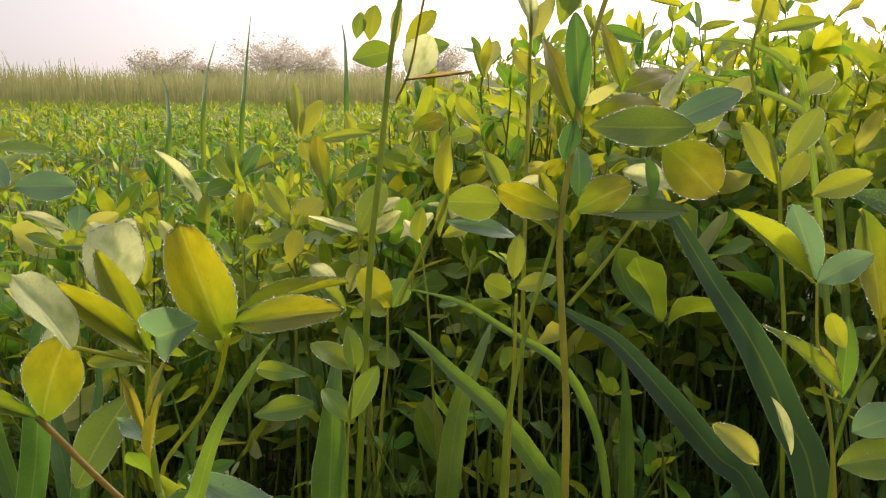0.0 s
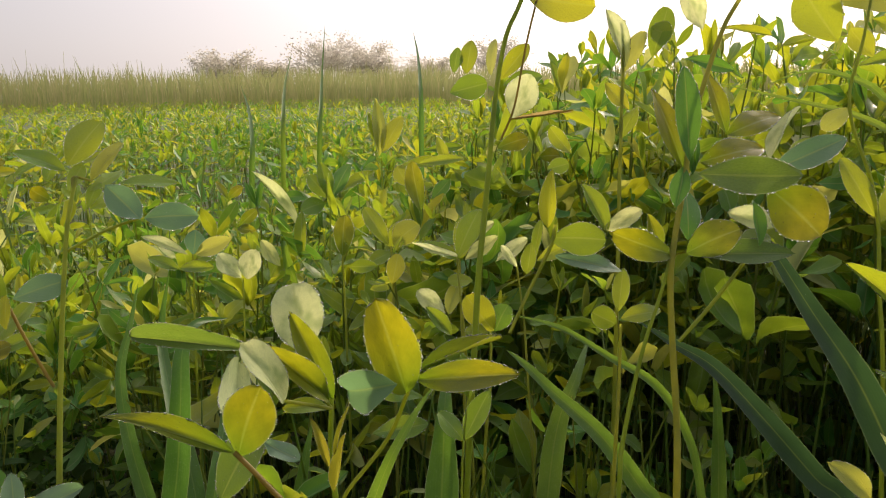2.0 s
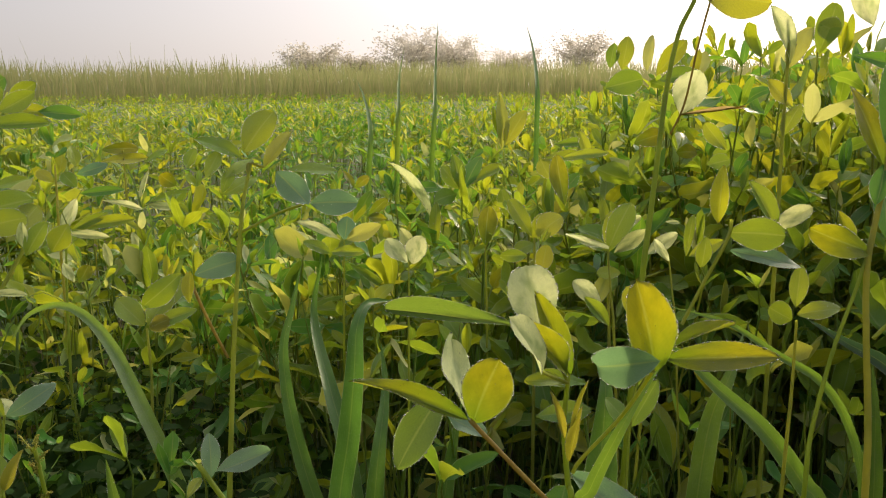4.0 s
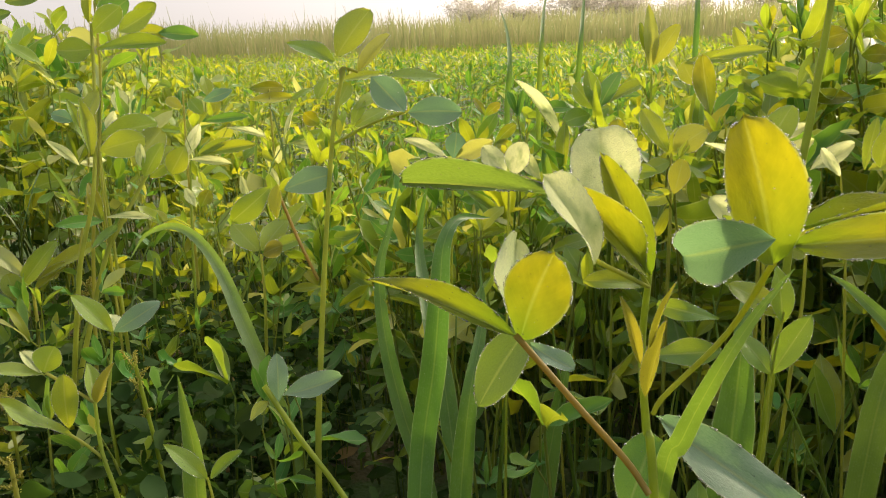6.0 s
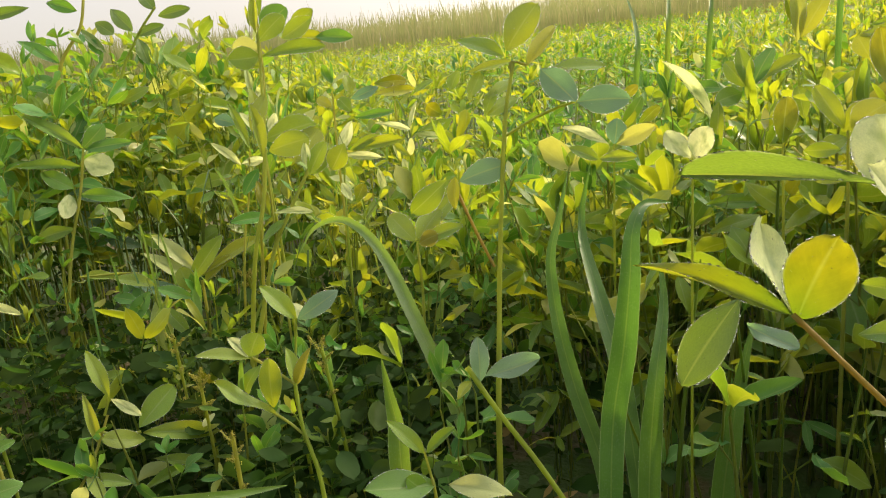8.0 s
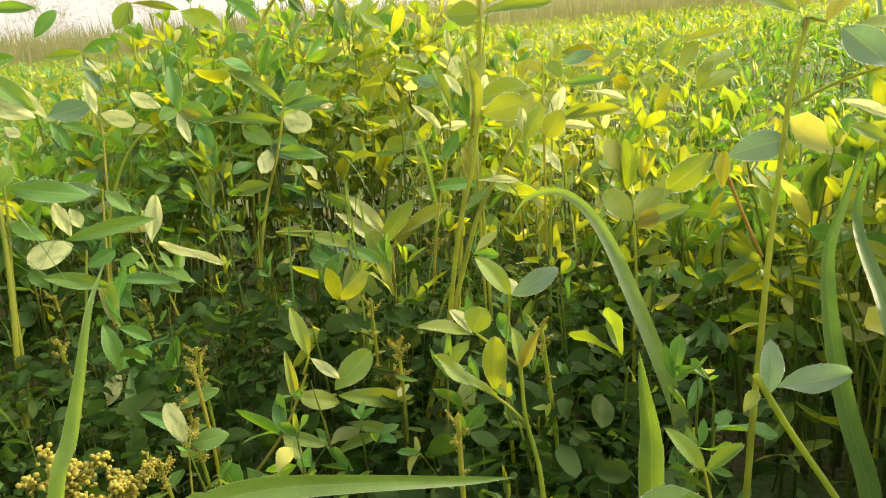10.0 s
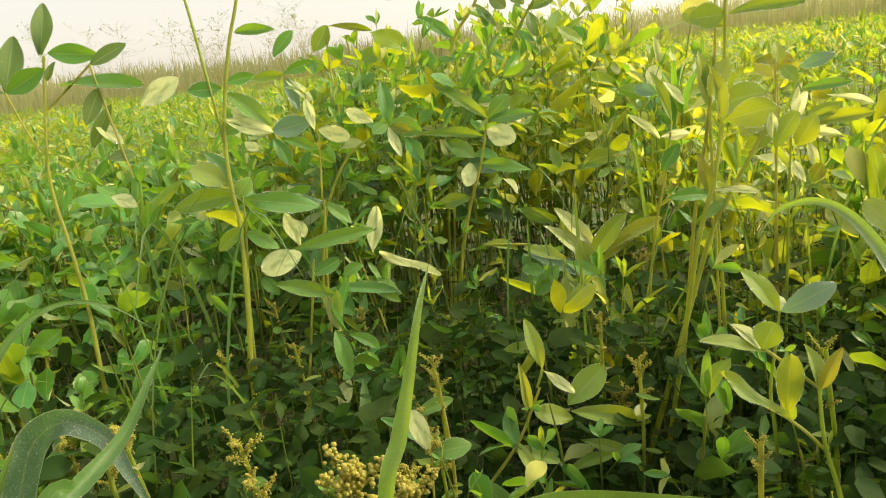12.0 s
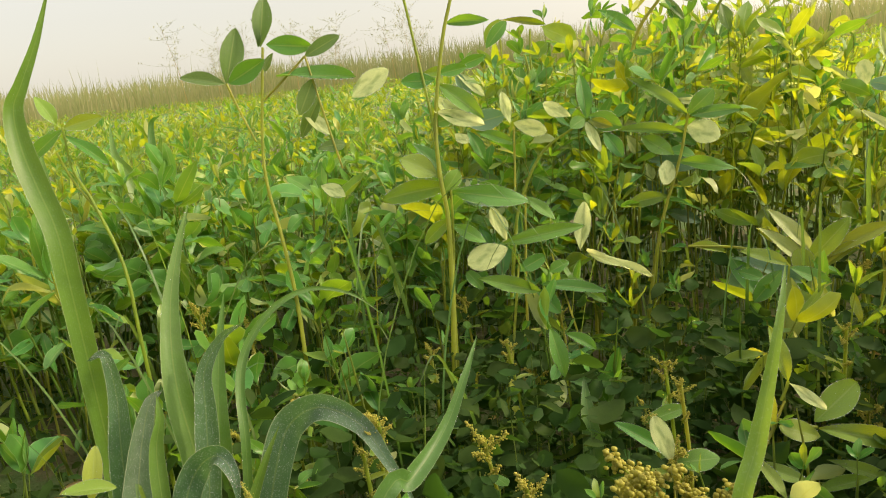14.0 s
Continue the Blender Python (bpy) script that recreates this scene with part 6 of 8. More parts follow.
leaf(p, (-1.031, 0.464, 0.344), (-0.997, 0.485, 0.328), 0.0229, (0.616, -0.703, 0.356), 0)
leaf(p, (-1.032, 0.459, 0.337), (-1.001, 0.452, 0.303), 0.0140, (0.605, -0.469, 0.644), 0, "pale")
leaf(p, (-1.017, 0.473, 0.323), (-0.984, 0.471, 0.295), 0.0178, (0.512, -0.572, 0.641), 0)
leaf(p, (-1.031, 0.461, 0.339), (-0.997, 0.469, 0.331), 0.0133, (0.309, -0.747, 0.588), 0, "gold")
leaf(p, (-1.033, 0.459, 0.341), (-1.035, 0.436, 0.332), 0.0155, (0.833, -0.247, 0.495), 0)
leaf(p, (-1.044, 0.446, 0.345), (-1.067, 0.422, 0.363), 0.0181, (0.791, -0.503, 0.348), 3, "pale")
leaf(p, (-1.087, 0.386, 0.343), (-1.100, 0.386, 0.383), 0.0140, (0.890, -0.363, 0.277), 3, "pale")
leaf(p, (-1.085, 0.390, 0.345), (-1.051, 0.413, 0.331), 0.0203, (0.618, -0.689, 0.378), 1, "pale")
leaf(p, (-1.120, 0.344, 0.348), (-1.092, 0.386, 0.356), 0.0241, (0.787, -0.574, 0.226), 0, "blue")
leaf(p, (-1.121, 0.342, 0.346), (-1.150, 0.320, 0.388), 0.0178, (0.830, -0.430, 0.354), 0, "pale")
leaf(p, (-1.112, 0.351, 0.339), (-1.073, 0.380, 0.323), 0.0138, (0.623, -0.514, 0.589), 0)
petiole(p, [(-1.084, 0.389, 0.340), (-1.078, 0.382, 0.301), (-1.070, 0.372, 0.253)], 0.0021)
leaf(p, (-1.100, 0.353, 0.305), (-1.118, 0.344, 0.342), 0.0155, (0.889, -0.284, 0.360), 0)
p = thing("clover_plant", (-1.468, 0.543, 0), "tall clover plant with long grey-green leaves near the skyline", "clover plant", "clover plants seen close")
stalk(p, [(-1.458, 0.552, 0.415), (-1.439, 0.537, 0.318), (-1.421, 0.513, 0.203)], 0.0040)
leaf(p, (-1.460, 0.550, 0.417), (-1.430, 0.598, 0.433), 0.0212, (0.811, -0.564, 0.154), 0)
leaf(p, (-1.495, 0.501, 0.412), (-1.460, 0.551, 0.417), 0.0173, (0.724, -0.550, 0.417), 0)
leaf(p, (-1.458, 0.551, 0.411), (-1.426, 0.552, 0.353), 0.0230, (0.813, -0.382, 0.439), 0, "blue")
leaf(p, (-1.458, 0.550, 0.409), (-1.413, 0.575, 0.366), 0.0167, (0.738, -0.436, 0.515), 0, "pale")
leaf(p, (-1.389, 0.618, 0.348), (-1.392, 0.640, 0.409), 0.0314, (0.795, -0.558, 0.238), 0)
leaf(p, (-1.433, 0.600, 0.447), (-1.424, 0.630, 0.490), 0.0283, (0.810, -0.544, 0.217), 0)
stalk(p, [(-1.423, 0.624, 0.473), (-1.409, 0.615, 0.405), (-1.394, 0.610, 0.347), (-1.378, 0.591, 0.251)], 0.0040)
stalk(p, [(-1.403, 0.650, 0.469), (-1.382, 0.649, 0.400), (-1.362, 0.650, 0.339), (-1.347, 0.632, 0.245)], 0.0040)
stalk(p, [(-1.391, 0.665, 0.467), (-1.377, 0.652, 0.390), (-1.349, 0.665, 0.333), (-1.332, 0.651, 0.242)], 0.0040)
leaf(p, (-1.376, 0.688, 0.472), (-1.426, 0.628, 0.490), 0.0141, (0.745, -0.473, 0.470), 0, "gold")
leaf(p, (-1.419, 0.753, 0.351), (-1.395, 0.801, 0.388), 0.0433, (0.815, -0.548, 0.187), 1, "pale")
leaf(p, (-1.466, 0.717, 0.418), (-1.451, 0.750, 0.445), 0.0285, (0.801, -0.559, 0.214), 0)
leaf(p, (-1.380, 0.823, 0.392), (-1.404, 0.805, 0.427), 0.0342, (0.776, -0.585, 0.235), 4)
p = thing("clover_plant", (-1.093, 0.613, 0), "clover plant whose upper leaves are coloured pale as if sunlit", "clover plant", "clover plants seen close")
stalk(p, [(-1.106, 0.622, 0.363), (-1.098, 0.610, 0.309), (-1.091, 0.599, 0.261), (-1.082, 0.578, 0.183)], 0.0033)
stalk(p, [(-1.090, 0.619, 0.307), (-1.085, 0.607, 0.260), (-1.079, 0.588, 0.197)], 0.0033)
leaf(p, (-1.090, 0.619, 0.306), (-1.078, 0.665, 0.376), 0.0209, (0.596, -0.714, 0.367), 0)
leaf(p, (-1.102, 0.619, 0.344), (-1.084, 0.649, 0.358), 0.0232, (0.799, -0.566, 0.202), 3, "pale")
leaf(p, (-1.077, 0.652, 0.343), (-1.043, 0.679, 0.336), 0.0142, (0.568, -0.590, 0.573), 0, "pale")
leaf(p, (-1.095, 0.615, 0.311), (-1.124, 0.579, 0.319), 0.0132, (0.662, -0.394, 0.638), 0, "pale")
leaf(p, (-1.090, 0.604, 0.269), (-1.105, 0.597, 0.301), 0.0149, (0.841, -0.451, 0.300), 0, "pale")
leaf(p, (-1.083, 0.610, 0.260), (-1.068, 0.603, 0.238), 0.0138, (0.620, -0.530, 0.579), 1, "pale")
leaf(p, (-1.068, 0.652, 0.312), (-1.048, 0.649, 0.283), 0.0232, (0.608, -0.636, 0.474), 3, "pale")
leaf(p, (-1.083, 0.611, 0.264), (-1.025, 0.651, 0.254), 0.0239, (0.563, -0.709, 0.424), 0, "blue")
leaf(p, (-1.059, 0.663, 0.311), (-1.021, 0.692, 0.297), 0.0142, (0.611, -0.526, 0.592), 0, "pale")
leaf(p, (-1.066, 0.652, 0.306), (-1.069, 0.625, 0.293), 0.0179, (0.747, -0.356, 0.561), 0)
leaf(p, (-1.079, 0.634, 0.305), (-1.032, 0.653, 0.282), 0.0169, (0.532, -0.647, 0.545), 0)
p = thing("clover_plant", (-1.189, 0.564, 0), "clover plant with long flat blue-green leaves in the shade", "clover plant", "clover plants seen close")
stalk(p, [(-1.173, 0.584, 0.252), (-1.158, 0.572, 0.176), (-1.147, 0.559, 0.109)], 0.0035)
leaf(p, (-1.179, 0.578, 0.256), (-1.143, 0.625, 0.254), 0.0139, (0.596, -0.419, 0.685), 0, "blue")
leaf(p, (-1.213, 0.522, 0.233), (-1.185, 0.569, 0.254), 0.0149, (0.540, -0.594, 0.596), 0, "blue")
leaf(p, (-1.220, 0.526, 0.267), (-1.185, 0.569, 0.255), 0.0139, (0.652, -0.343, 0.676), 0, "blue")
leaf(p, (-1.210, 0.525, 0.230), (-1.165, 0.583, 0.224), 0.0129, (0.549, -0.343, 0.762), 0, "blue")
leaf(p, (-1.292, 0.422, 0.253), (-1.244, 0.481, 0.237), 0.0139, (0.631, -0.330, 0.702), 0, "blue")
leaf(p, (-1.163, 0.588, 0.229), (-1.152, 0.594, 0.207), 0.0198, (0.794, -0.551, 0.257), 1, "blue")
leaf(p, (-1.120, 0.645, 0.227), (-1.091, 0.655, 0.197), 0.0232, (0.663, -0.600, 0.448), 4, "blue")
leaf(p, (-1.116, 0.623, 0.160), (-1.075, 0.661, 0.159), 0.0143, (0.540, -0.568, 0.621), 0, "gold")
leaf(p, (-1.117, 0.626, 0.172), (-1.088, 0.671, 0.183), 0.0140, (0.523, -0.516, 0.678), 0)
leaf(p, (-1.146, 0.601, 0.206), (-1.165, 0.569, 0.189), 0.0189, (0.664, -0.608, 0.436), 4, "blue")
leaf(p, (-1.097, 0.658, 0.181), (-1.063, 0.695, 0.162), 0.0189, (0.772, -0.483, 0.412), 4, "blue")
leaf(p, (-1.187, 0.543, 0.198), (-1.214, 0.511, 0.211), 0.0205, (0.762, -0.475, 0.440), 4, "blue")
p = thing("clover_plant", (-0.980, 0.360, 0), "clover plant with one very broad grey-green leaf", "clover plant", "clover plants seen close")
stalk(p, [(-1.003, 0.338, 0.271), (-0.995, 0.327, 0.222), (-0.985, 0.314, 0.159)], 0.0026)
leaf(p, (-1.003, 0.337, 0.270), (-1.035, 0.278, 0.273), 0.0214, (0.808, -0.413, 0.421), 4, "blue")
leaf(p, (-1.002, 0.339, 0.269), (-0.964, 0.346, 0.248), 0.0159, (0.505, -0.443, 0.741), 4)
leaf(p, (-1.021, 0.306, 0.254), (-1.002, 0.306, 0.233), 0.0152, (0.688, -0.365, 0.627), 3, "pale")
p = thing("clover_plant", (-1.189, 0.887, 0), "clover plant with pale-edged leaves hanging to all sides", "clover plant", "clover plants seen close")
stalk(p, [(-1.164, 0.907, 0.273), (-1.154, 0.884, 0.187), (-1.144, 0.857, 0.092)], 0.0040)
leaf(p, (-1.164, 0.907, 0.273), (-1.199, 0.883, 0.328), 0.0168, (0.814, -0.498, 0.299), 0, "pale")
leaf(p, (-1.164, 0.910, 0.277), (-1.144, 0.943, 0.293), 0.0231, (0.719, -0.594, 0.361), 1)
leaf(p, (-1.159, 0.912, 0.267), (-1.121, 0.962, 0.263), 0.0224, (0.731, -0.523, 0.438), 0)
leaf(p, (-1.167, 0.901, 0.268), (-1.203, 0.863, 0.294), 0.0162, (0.772, -0.394, 0.499), 0)
leaf(p, (-1.155, 0.908, 0.246), (-1.224, 0.834, 0.292), 0.0172, (0.763, -0.391, 0.514), 0, "pale")
leaf(p, (-1.158, 0.911, 0.263), (-1.122, 0.953, 0.245), 0.0128, (0.715, -0.362, 0.598), 0, "pale")
leaf(p, (-1.195, 0.851, 0.240), (-1.138, 0.854, 0.186), 0.0285, (0.528, -0.665, 0.528), 0)
leaf(p, (-1.151, 0.909, 0.233), (-1.107, 0.921, 0.203), 0.0205, (0.555, -0.623, 0.552), 0)
p = thing("clover_plant", (-1.174, 0.983, 0), "clover plant with folded bluish leaves beside golden ones", "clover plant", "clover plants seen close")
stalk(p, [(-1.176, 0.984, 0.344), (-1.163, 0.964, 0.255), (-1.149, 0.942, 0.156)], 0.0041)
leaf(p, (-1.199, 0.965, 0.373), (-1.174, 0.982, 0.332), 0.0343, (0.683, -0.720, 0.123), 4, "pale")
leaf(p, (-1.176, 0.984, 0.344), (-1.148, 1.006, 0.304), 0.0238, (0.731, -0.663, 0.160), 0, "pale")
leaf(p, (-1.166, 0.987, 0.319), (-1.126, 0.999, 0.259), 0.0134, (0.732, -0.566, 0.379), 0, "pale")
leaf(p, (-1.188, 0.959, 0.323), (-1.220, 0.923, 0.342), 0.0256, (0.776, -0.605, 0.179), 1, "gold")
leaf(p, (-1.125, 1.024, 0.274), (-1.134, 1.040, 0.341), 0.0219, (0.440, -0.859, 0.263), 0, "gold")
leaf(p, (-1.133, 1.008, 0.263), (-1.095, 1.042, 0.261), 0.0219, (0.643, -0.712, 0.282), 3, "pale")
leaf(p, (-1.104, 1.048, 0.263), (-1.097, 1.073, 0.299), 0.0201, (0.509, -0.753, 0.418), 0, "gold")
leaf(p, (-1.103, 1.078, 0.329), (-1.148, 1.041, 0.387), 0.0153, (0.780, -0.579, 0.240), 0, "pale")
p = thing("clover_plant", (-0.919, 0.869, 0), "clover plant with a long leaning stalk and bright yellow leaves", "clover plant", "clover plants seen close")
stalk(p, [(-0.908, 0.872, 0.318), (-0.929, 0.828, 0.281), (-0.935, 0.796, 0.224), (-0.943, 0.756, 0.156), (-0.943, 0.724, 0.079)], 0.0041)
leaf(p, (-0.923, 0.858, 0.333), (-0.929, 0.866, 0.369), 0.0235, (0.675, -0.695, 0.249), 1, "pale")
leaf(p, (-0.906, 0.876, 0.319), (-0.878, 0.919, 0.331), 0.0159, (0.601, -0.554, 0.575), 0)
leaf(p, (-0.903, 0.877, 0.314), (-0.855, 0.919, 0.301), 0.0150, (0.638, -0.551, 0.538), 0)
leaf(p, (-0.874, 0.781, 0.199), (-0.879, 0.791, 0.239), 0.0249, (0.471, -0.840, 0.269), 1, "gold")
leaf(p, (-0.859, 0.808, 0.212), (-0.862, 0.820, 0.253), 0.0182, (0.371, -0.880, 0.295), 2)
leaf(p, (-0.848, 0.793, 0.184), (-0.856, 0.795, 0.214), 0.0127, (0.725, -0.648, 0.233), 0, "gold")
leaf(p, (-0.911, 0.798, 0.233), (-0.920, 0.799, 0.265), 0.0161, (0.747, -0.621, 0.236), 0)
p = thing("clover_plant", (-0.652, 0.550, 0), "clover plant with golden leaves on a thick slanting stalk", "clover plant", "clover plants seen close")
stalk(p, [(-0.612, 0.601, 0.323), (-0.619, 0.581, 0.297), (-0.628, 0.552, 0.258), (-0.634, 0.529, 0.223)], 0.0037)
stalk(p, [(-0.648, 0.558, 0.338), (-0.638, 0.544, 0.270), (-0.631, 0.535, 0.228)], 0.0021)
leaf(p, (-0.639, 0.539, 0.264), (-0.650, 0.540, 0.301), 0.0113, (0.635, -0.745, 0.203), 0, "gold")
leaf(p, (-0.638, 0.541, 0.263), (-0.656, 0.500, 0.267), 0.0138, (0.791, -0.314, 0.525), 0)
leaf(p, (-0.637, 0.543, 0.266), (-0.605, 0.569, 0.263), 0.0079, (0.467, -0.511, 0.721), 0, "pale")
leaf(p, (-0.629, 0.551, 0.257), (-0.635, 0.518, 0.242), 0.0099, (0.442, -0.445, 0.779), 0)
p = thing("clover_plant", (-0.950, 1.250, 0), "clover plant of the sunlit rows with golden rounded leaves", "clover plant", "clover plants seen close")
stalk(p, [(-0.947, 1.259, 0.342), (-0.935, 1.239, 0.254), (-0.920, 1.217, 0.157)], 0.0040)
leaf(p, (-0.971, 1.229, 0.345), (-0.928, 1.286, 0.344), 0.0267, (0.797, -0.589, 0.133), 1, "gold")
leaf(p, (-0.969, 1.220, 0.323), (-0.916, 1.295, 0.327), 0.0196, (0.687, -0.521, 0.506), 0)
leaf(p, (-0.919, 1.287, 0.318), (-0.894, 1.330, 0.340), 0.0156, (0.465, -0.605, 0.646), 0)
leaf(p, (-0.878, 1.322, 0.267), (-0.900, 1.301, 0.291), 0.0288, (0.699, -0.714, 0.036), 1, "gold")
leaf(p, (-0.913, 1.260, 0.236), (-0.859, 1.343, 0.258), 0.0164, (0.505, -0.513, 0.694), 0)
leaf(p, (-0.912, 1.262, 0.237), (-0.874, 1.309, 0.224), 0.0156, (0.749, -0.493, 0.442), 0, "pale")
leaf(p, (-0.919, 1.250, 0.232), (-0.915, 1.286, 0.304), 0.0132, (0.127, -0.891, 0.437), 0, "pale")
leaf(p, (-0.737, 0.965, 0.205), (-0.749, 0.965, 0.244), 0.0139, (0.554, -0.814, 0.174), 0, "pale")
leaf(p, (-0.733, 0.883, 0.205), (-0.743, 0.886, 0.244), 0.0119, (0.567, -0.798, 0.206), 0, "pale")
leaf(p, (-0.729, 0.884, 0.193), (-0.706, 0.924, 0.216), 0.0139, (0.412, -0.611, 0.676), 0)
p = thing("clover_plant", (-0.750, 0.620, 0), "clover plant with pale creased leaves at the rows' near edge", "clover plant", "clover plants seen close")
stalk(p, [(-0.736, 0.625, 0.319), (-0.735, 0.608, 0.262), (-0.737, 0.589, 0.204)], 0.0024)
leaf(p, (-0.745, 0.616, 0.302), (-0.784, 0.611, 0.331), 0.0113, (0.563, -0.523, 0.640), 0, "pale")
leaf(p, (-0.745, 0.617, 0.303), (-0.716, 0.629, 0.305), 0.0113, (0.310, -0.842, 0.441), 3, "pale")
leaf(p, (-0.736, 0.625, 0.318), (-0.764, 0.631, 0.375), 0.0124, (0.822, -0.359, 0.441), 0)
leaf(p, (-0.726, 0.634, 0.336), (-0.750, 0.633, 0.363), 0.0113, (0.671, -0.468, 0.575), 0, "pale")
leaf(p, (-0.755, 0.627, 0.349), (-0.781, 0.620, 0.358), 0.0162, (0.375, -0.825, 0.424), 4, "blue")
leaf(p, (-0.725, 0.622, 0.296), (-0.734, 0.600, 0.269), 0.0143, (0.606, -0.694, 0.389), 0)
p = thing("clover_plant", (-0.600, 0.650, 0), "clover plant of the middle rows with pale upright leaf", "clover plant", "clover plants seen close")
stalk(p, [(-0.614, 0.643, 0.306), (-0.610, 0.632, 0.265), (-0.604, 0.617, 0.207)], 0.0023)
leaf(p, (-0.619, 0.642, 0.307), (-0.607, 0.658, 0.343), 0.0128, (0.460, -0.861, 0.218), 3, "pale")
leaf(p, (-0.616, 0.643, 0.307), (-0.573, 0.658, 0.303), 0.0089, (0.306, -0.707, 0.638), 0, "pale")
leaf(p, (-0.608, 0.648, 0.312), (-0.575, 0.665, 0.328), 0.0121, (0.310, -0.891, 0.332), 0)
leaf(p, (-0.605, 0.649, 0.312), (-0.549, 0.673, 0.322), 0.0137, (0.276, -0.832, 0.482), 0)
leaf(p, (-0.625, 0.641, 0.312), (-0.647, 0.615, 0.292), 0.0189, (0.603, -0.747, 0.280), 4)
leaf(p, (-0.584, 0.609, 0.264), (-0.596, 0.610, 0.283), 0.0101, (0.662, -0.603, 0.445), 3, "pale")
leaf(p, (-0.579, 0.610, 0.264), (-0.572, 0.618, 0.281), 0.0131, (0.493, -0.849, 0.190), 1, "gold")
p = thing("clover_plant", (-0.647, 0.691, 0), "clover plant of the middle rows with rounded mid-green leaves", "clover plant", "clover plants seen close")
stalk(p, [(-0.655, 0.691, 0.375), (-0.650, 0.682, 0.339), (-0.645, 0.673, 0.304)], 0.0025)
leaf(p, (-0.632, 0.692, 0.350), (-0.648, 0.692, 0.367), 0.0165, (0.536, -0.709, 0.458), 1)
leaf(p, (-0.633, 0.696, 0.364), (-0.603, 0.711, 0.375), 0.0146, (0.366, -0.904, 0.220), 4, "blue")
leaf(p, (-0.628, 0.692, 0.343), (-0.584, 0.710, 0.347), 0.0127, (0.317, -0.863, 0.394), 0)
leaf(p, (-0.605, 0.698, 0.335), (-0.564, 0.711, 0.325), 0.0075, (0.367, -0.679, 0.636), 0, "pale")
leaf(p, (-0.655, 0.686, 0.357), (-0.673, 0.683, 0.369), 0.0135, (0.466, -0.726, 0.506), 1)
leaf(p, (-0.697, 0.783, 0.363), (-0.706, 0.788, 0.389), 0.0148, (0.706, -0.620, 0.342), 0)
p = thing("clover_plant", (0.019, 0.722, 0), "clover plant with round golden leaves against the bright side", "clover plant", "clover plants seen close")
stalk(p, [(-0.024, 0.709, 0.401), (-0.018, 0.696, 0.348), (-0.011, 0.682, 0.295)], 0.0018)
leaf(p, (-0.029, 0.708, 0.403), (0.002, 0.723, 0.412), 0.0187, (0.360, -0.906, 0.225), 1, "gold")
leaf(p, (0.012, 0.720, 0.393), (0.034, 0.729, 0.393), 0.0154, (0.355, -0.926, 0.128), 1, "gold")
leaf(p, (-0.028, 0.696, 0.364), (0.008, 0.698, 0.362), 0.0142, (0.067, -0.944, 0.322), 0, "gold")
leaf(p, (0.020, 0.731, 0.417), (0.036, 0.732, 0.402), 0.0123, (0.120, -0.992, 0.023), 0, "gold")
leaf(p, (-0.110, 0.786, 0.395), (-0.065, 0.804, 0.399), 0.0110, (0.317, -0.864, 0.390), 0)
leaf(p, (-0.033, 0.696, 0.370), (-0.021, 0.710, 0.399), 0.0107, (-0.055, -0.892, 0.449), 0)
leaf(p, (-0.081, 0.788, 0.364), (-0.100, 0.774, 0.344), 0.0146, (0.075, -0.865, 0.496), 4)
p = thing("clover_plant", (-0.013, 0.496, 0), "clover plant with curled whitish dying leaves low in the rows", "clover plant", "clover plants seen close")
stalk(p, [(-0.015, 0.494, 0.335), (-0.012, 0.488, 0.311), (-0.009, 0.481, 0.283)], 0.0013)
leaf(p, (-0.015, 0.494, 0.334), (-0.027, 0.495, 0.350), 0.0071, (0.223, -0.957, 0.186), 3, "pale")
leaf(p, (-0.030, 0.511, 0.334), (-0.007, 0.524, 0.348), 0.0111, (0.121, -0.814, 0.568), 3, "pale")
leaf(p, (-0.012, 0.557, 0.352), (0, 0.561, 0.351), 0.0042, (0.333, -0.805, 0.490), 0, "pale")
leaf(p, (-0.003, 0.500, 0.337), (0.002, 0.511, 0.367), 0.0071, (-0.331, -0.866, 0.375), 0)
leaf(p, (-0.001, 0.501, 0.337), (0.023, 0.502, 0.350), 0.0106, (-0.162, -0.896, 0.413), 0)
leaf(p, (-0.051, 0.540, 0.348), (-0.032, 0.550, 0.356), 0.0086, (0.210, -0.836, 0.506), 3, "pale")
leaf(p, (-0.107, 0.510, 0.317), (-0.103, 0.518, 0.339), 0.0122, (0.044, -0.937, 0.345), 1)
leaf(p, (-0.117, 0.510, 0.331), (-0.138, 0.503, 0.332), 0.0104, (0.339, -0.882, 0.328), 4)
p = thing("clover_plant", (-0.420, 0.550, 0), "clover plant with smooth blue-green leaves at the lower side", "clover plant", "clover plants seen close")
stalk(p, [(-0.278, 0.557, 0.329), (-0.277, 0.550, 0.294), (-0.276, 0.542, 0.252)], 0.0017)
leaf(p, (-0.278, 0.557, 0.329), (-0.276, 0.561, 0.349), 0.0167, (0.273, -0.950, 0.153), 4, "blue")
leaf(p, (-0.276, 0.557, 0.329), (-0.246, 0.560, 0.343), 0.0134, (-0.032, -0.966, 0.257), 0)
leaf(p, (-0.282, 0.557, 0.329), (-0.323, 0.561, 0.345), 0.0100, (0.232, -0.624, 0.746), 0, "pale")
leaf(p, (-0.290, 0.555, 0.318), (-0.257, 0.546, 0.322), 0.0105, (-0.290, -0.768, 0.571), 0)
leaf(p, (-0.290, 0.555, 0.317), (-0.312, 0.547, 0.329), 0.0110, (0.529, -0.690, 0.494), 0)
p = thing("clover_plant", (-0.300, 0.420, 0), "clover leaves furred with fine dew, greyish white", "clover plant", "clover plants seen close")
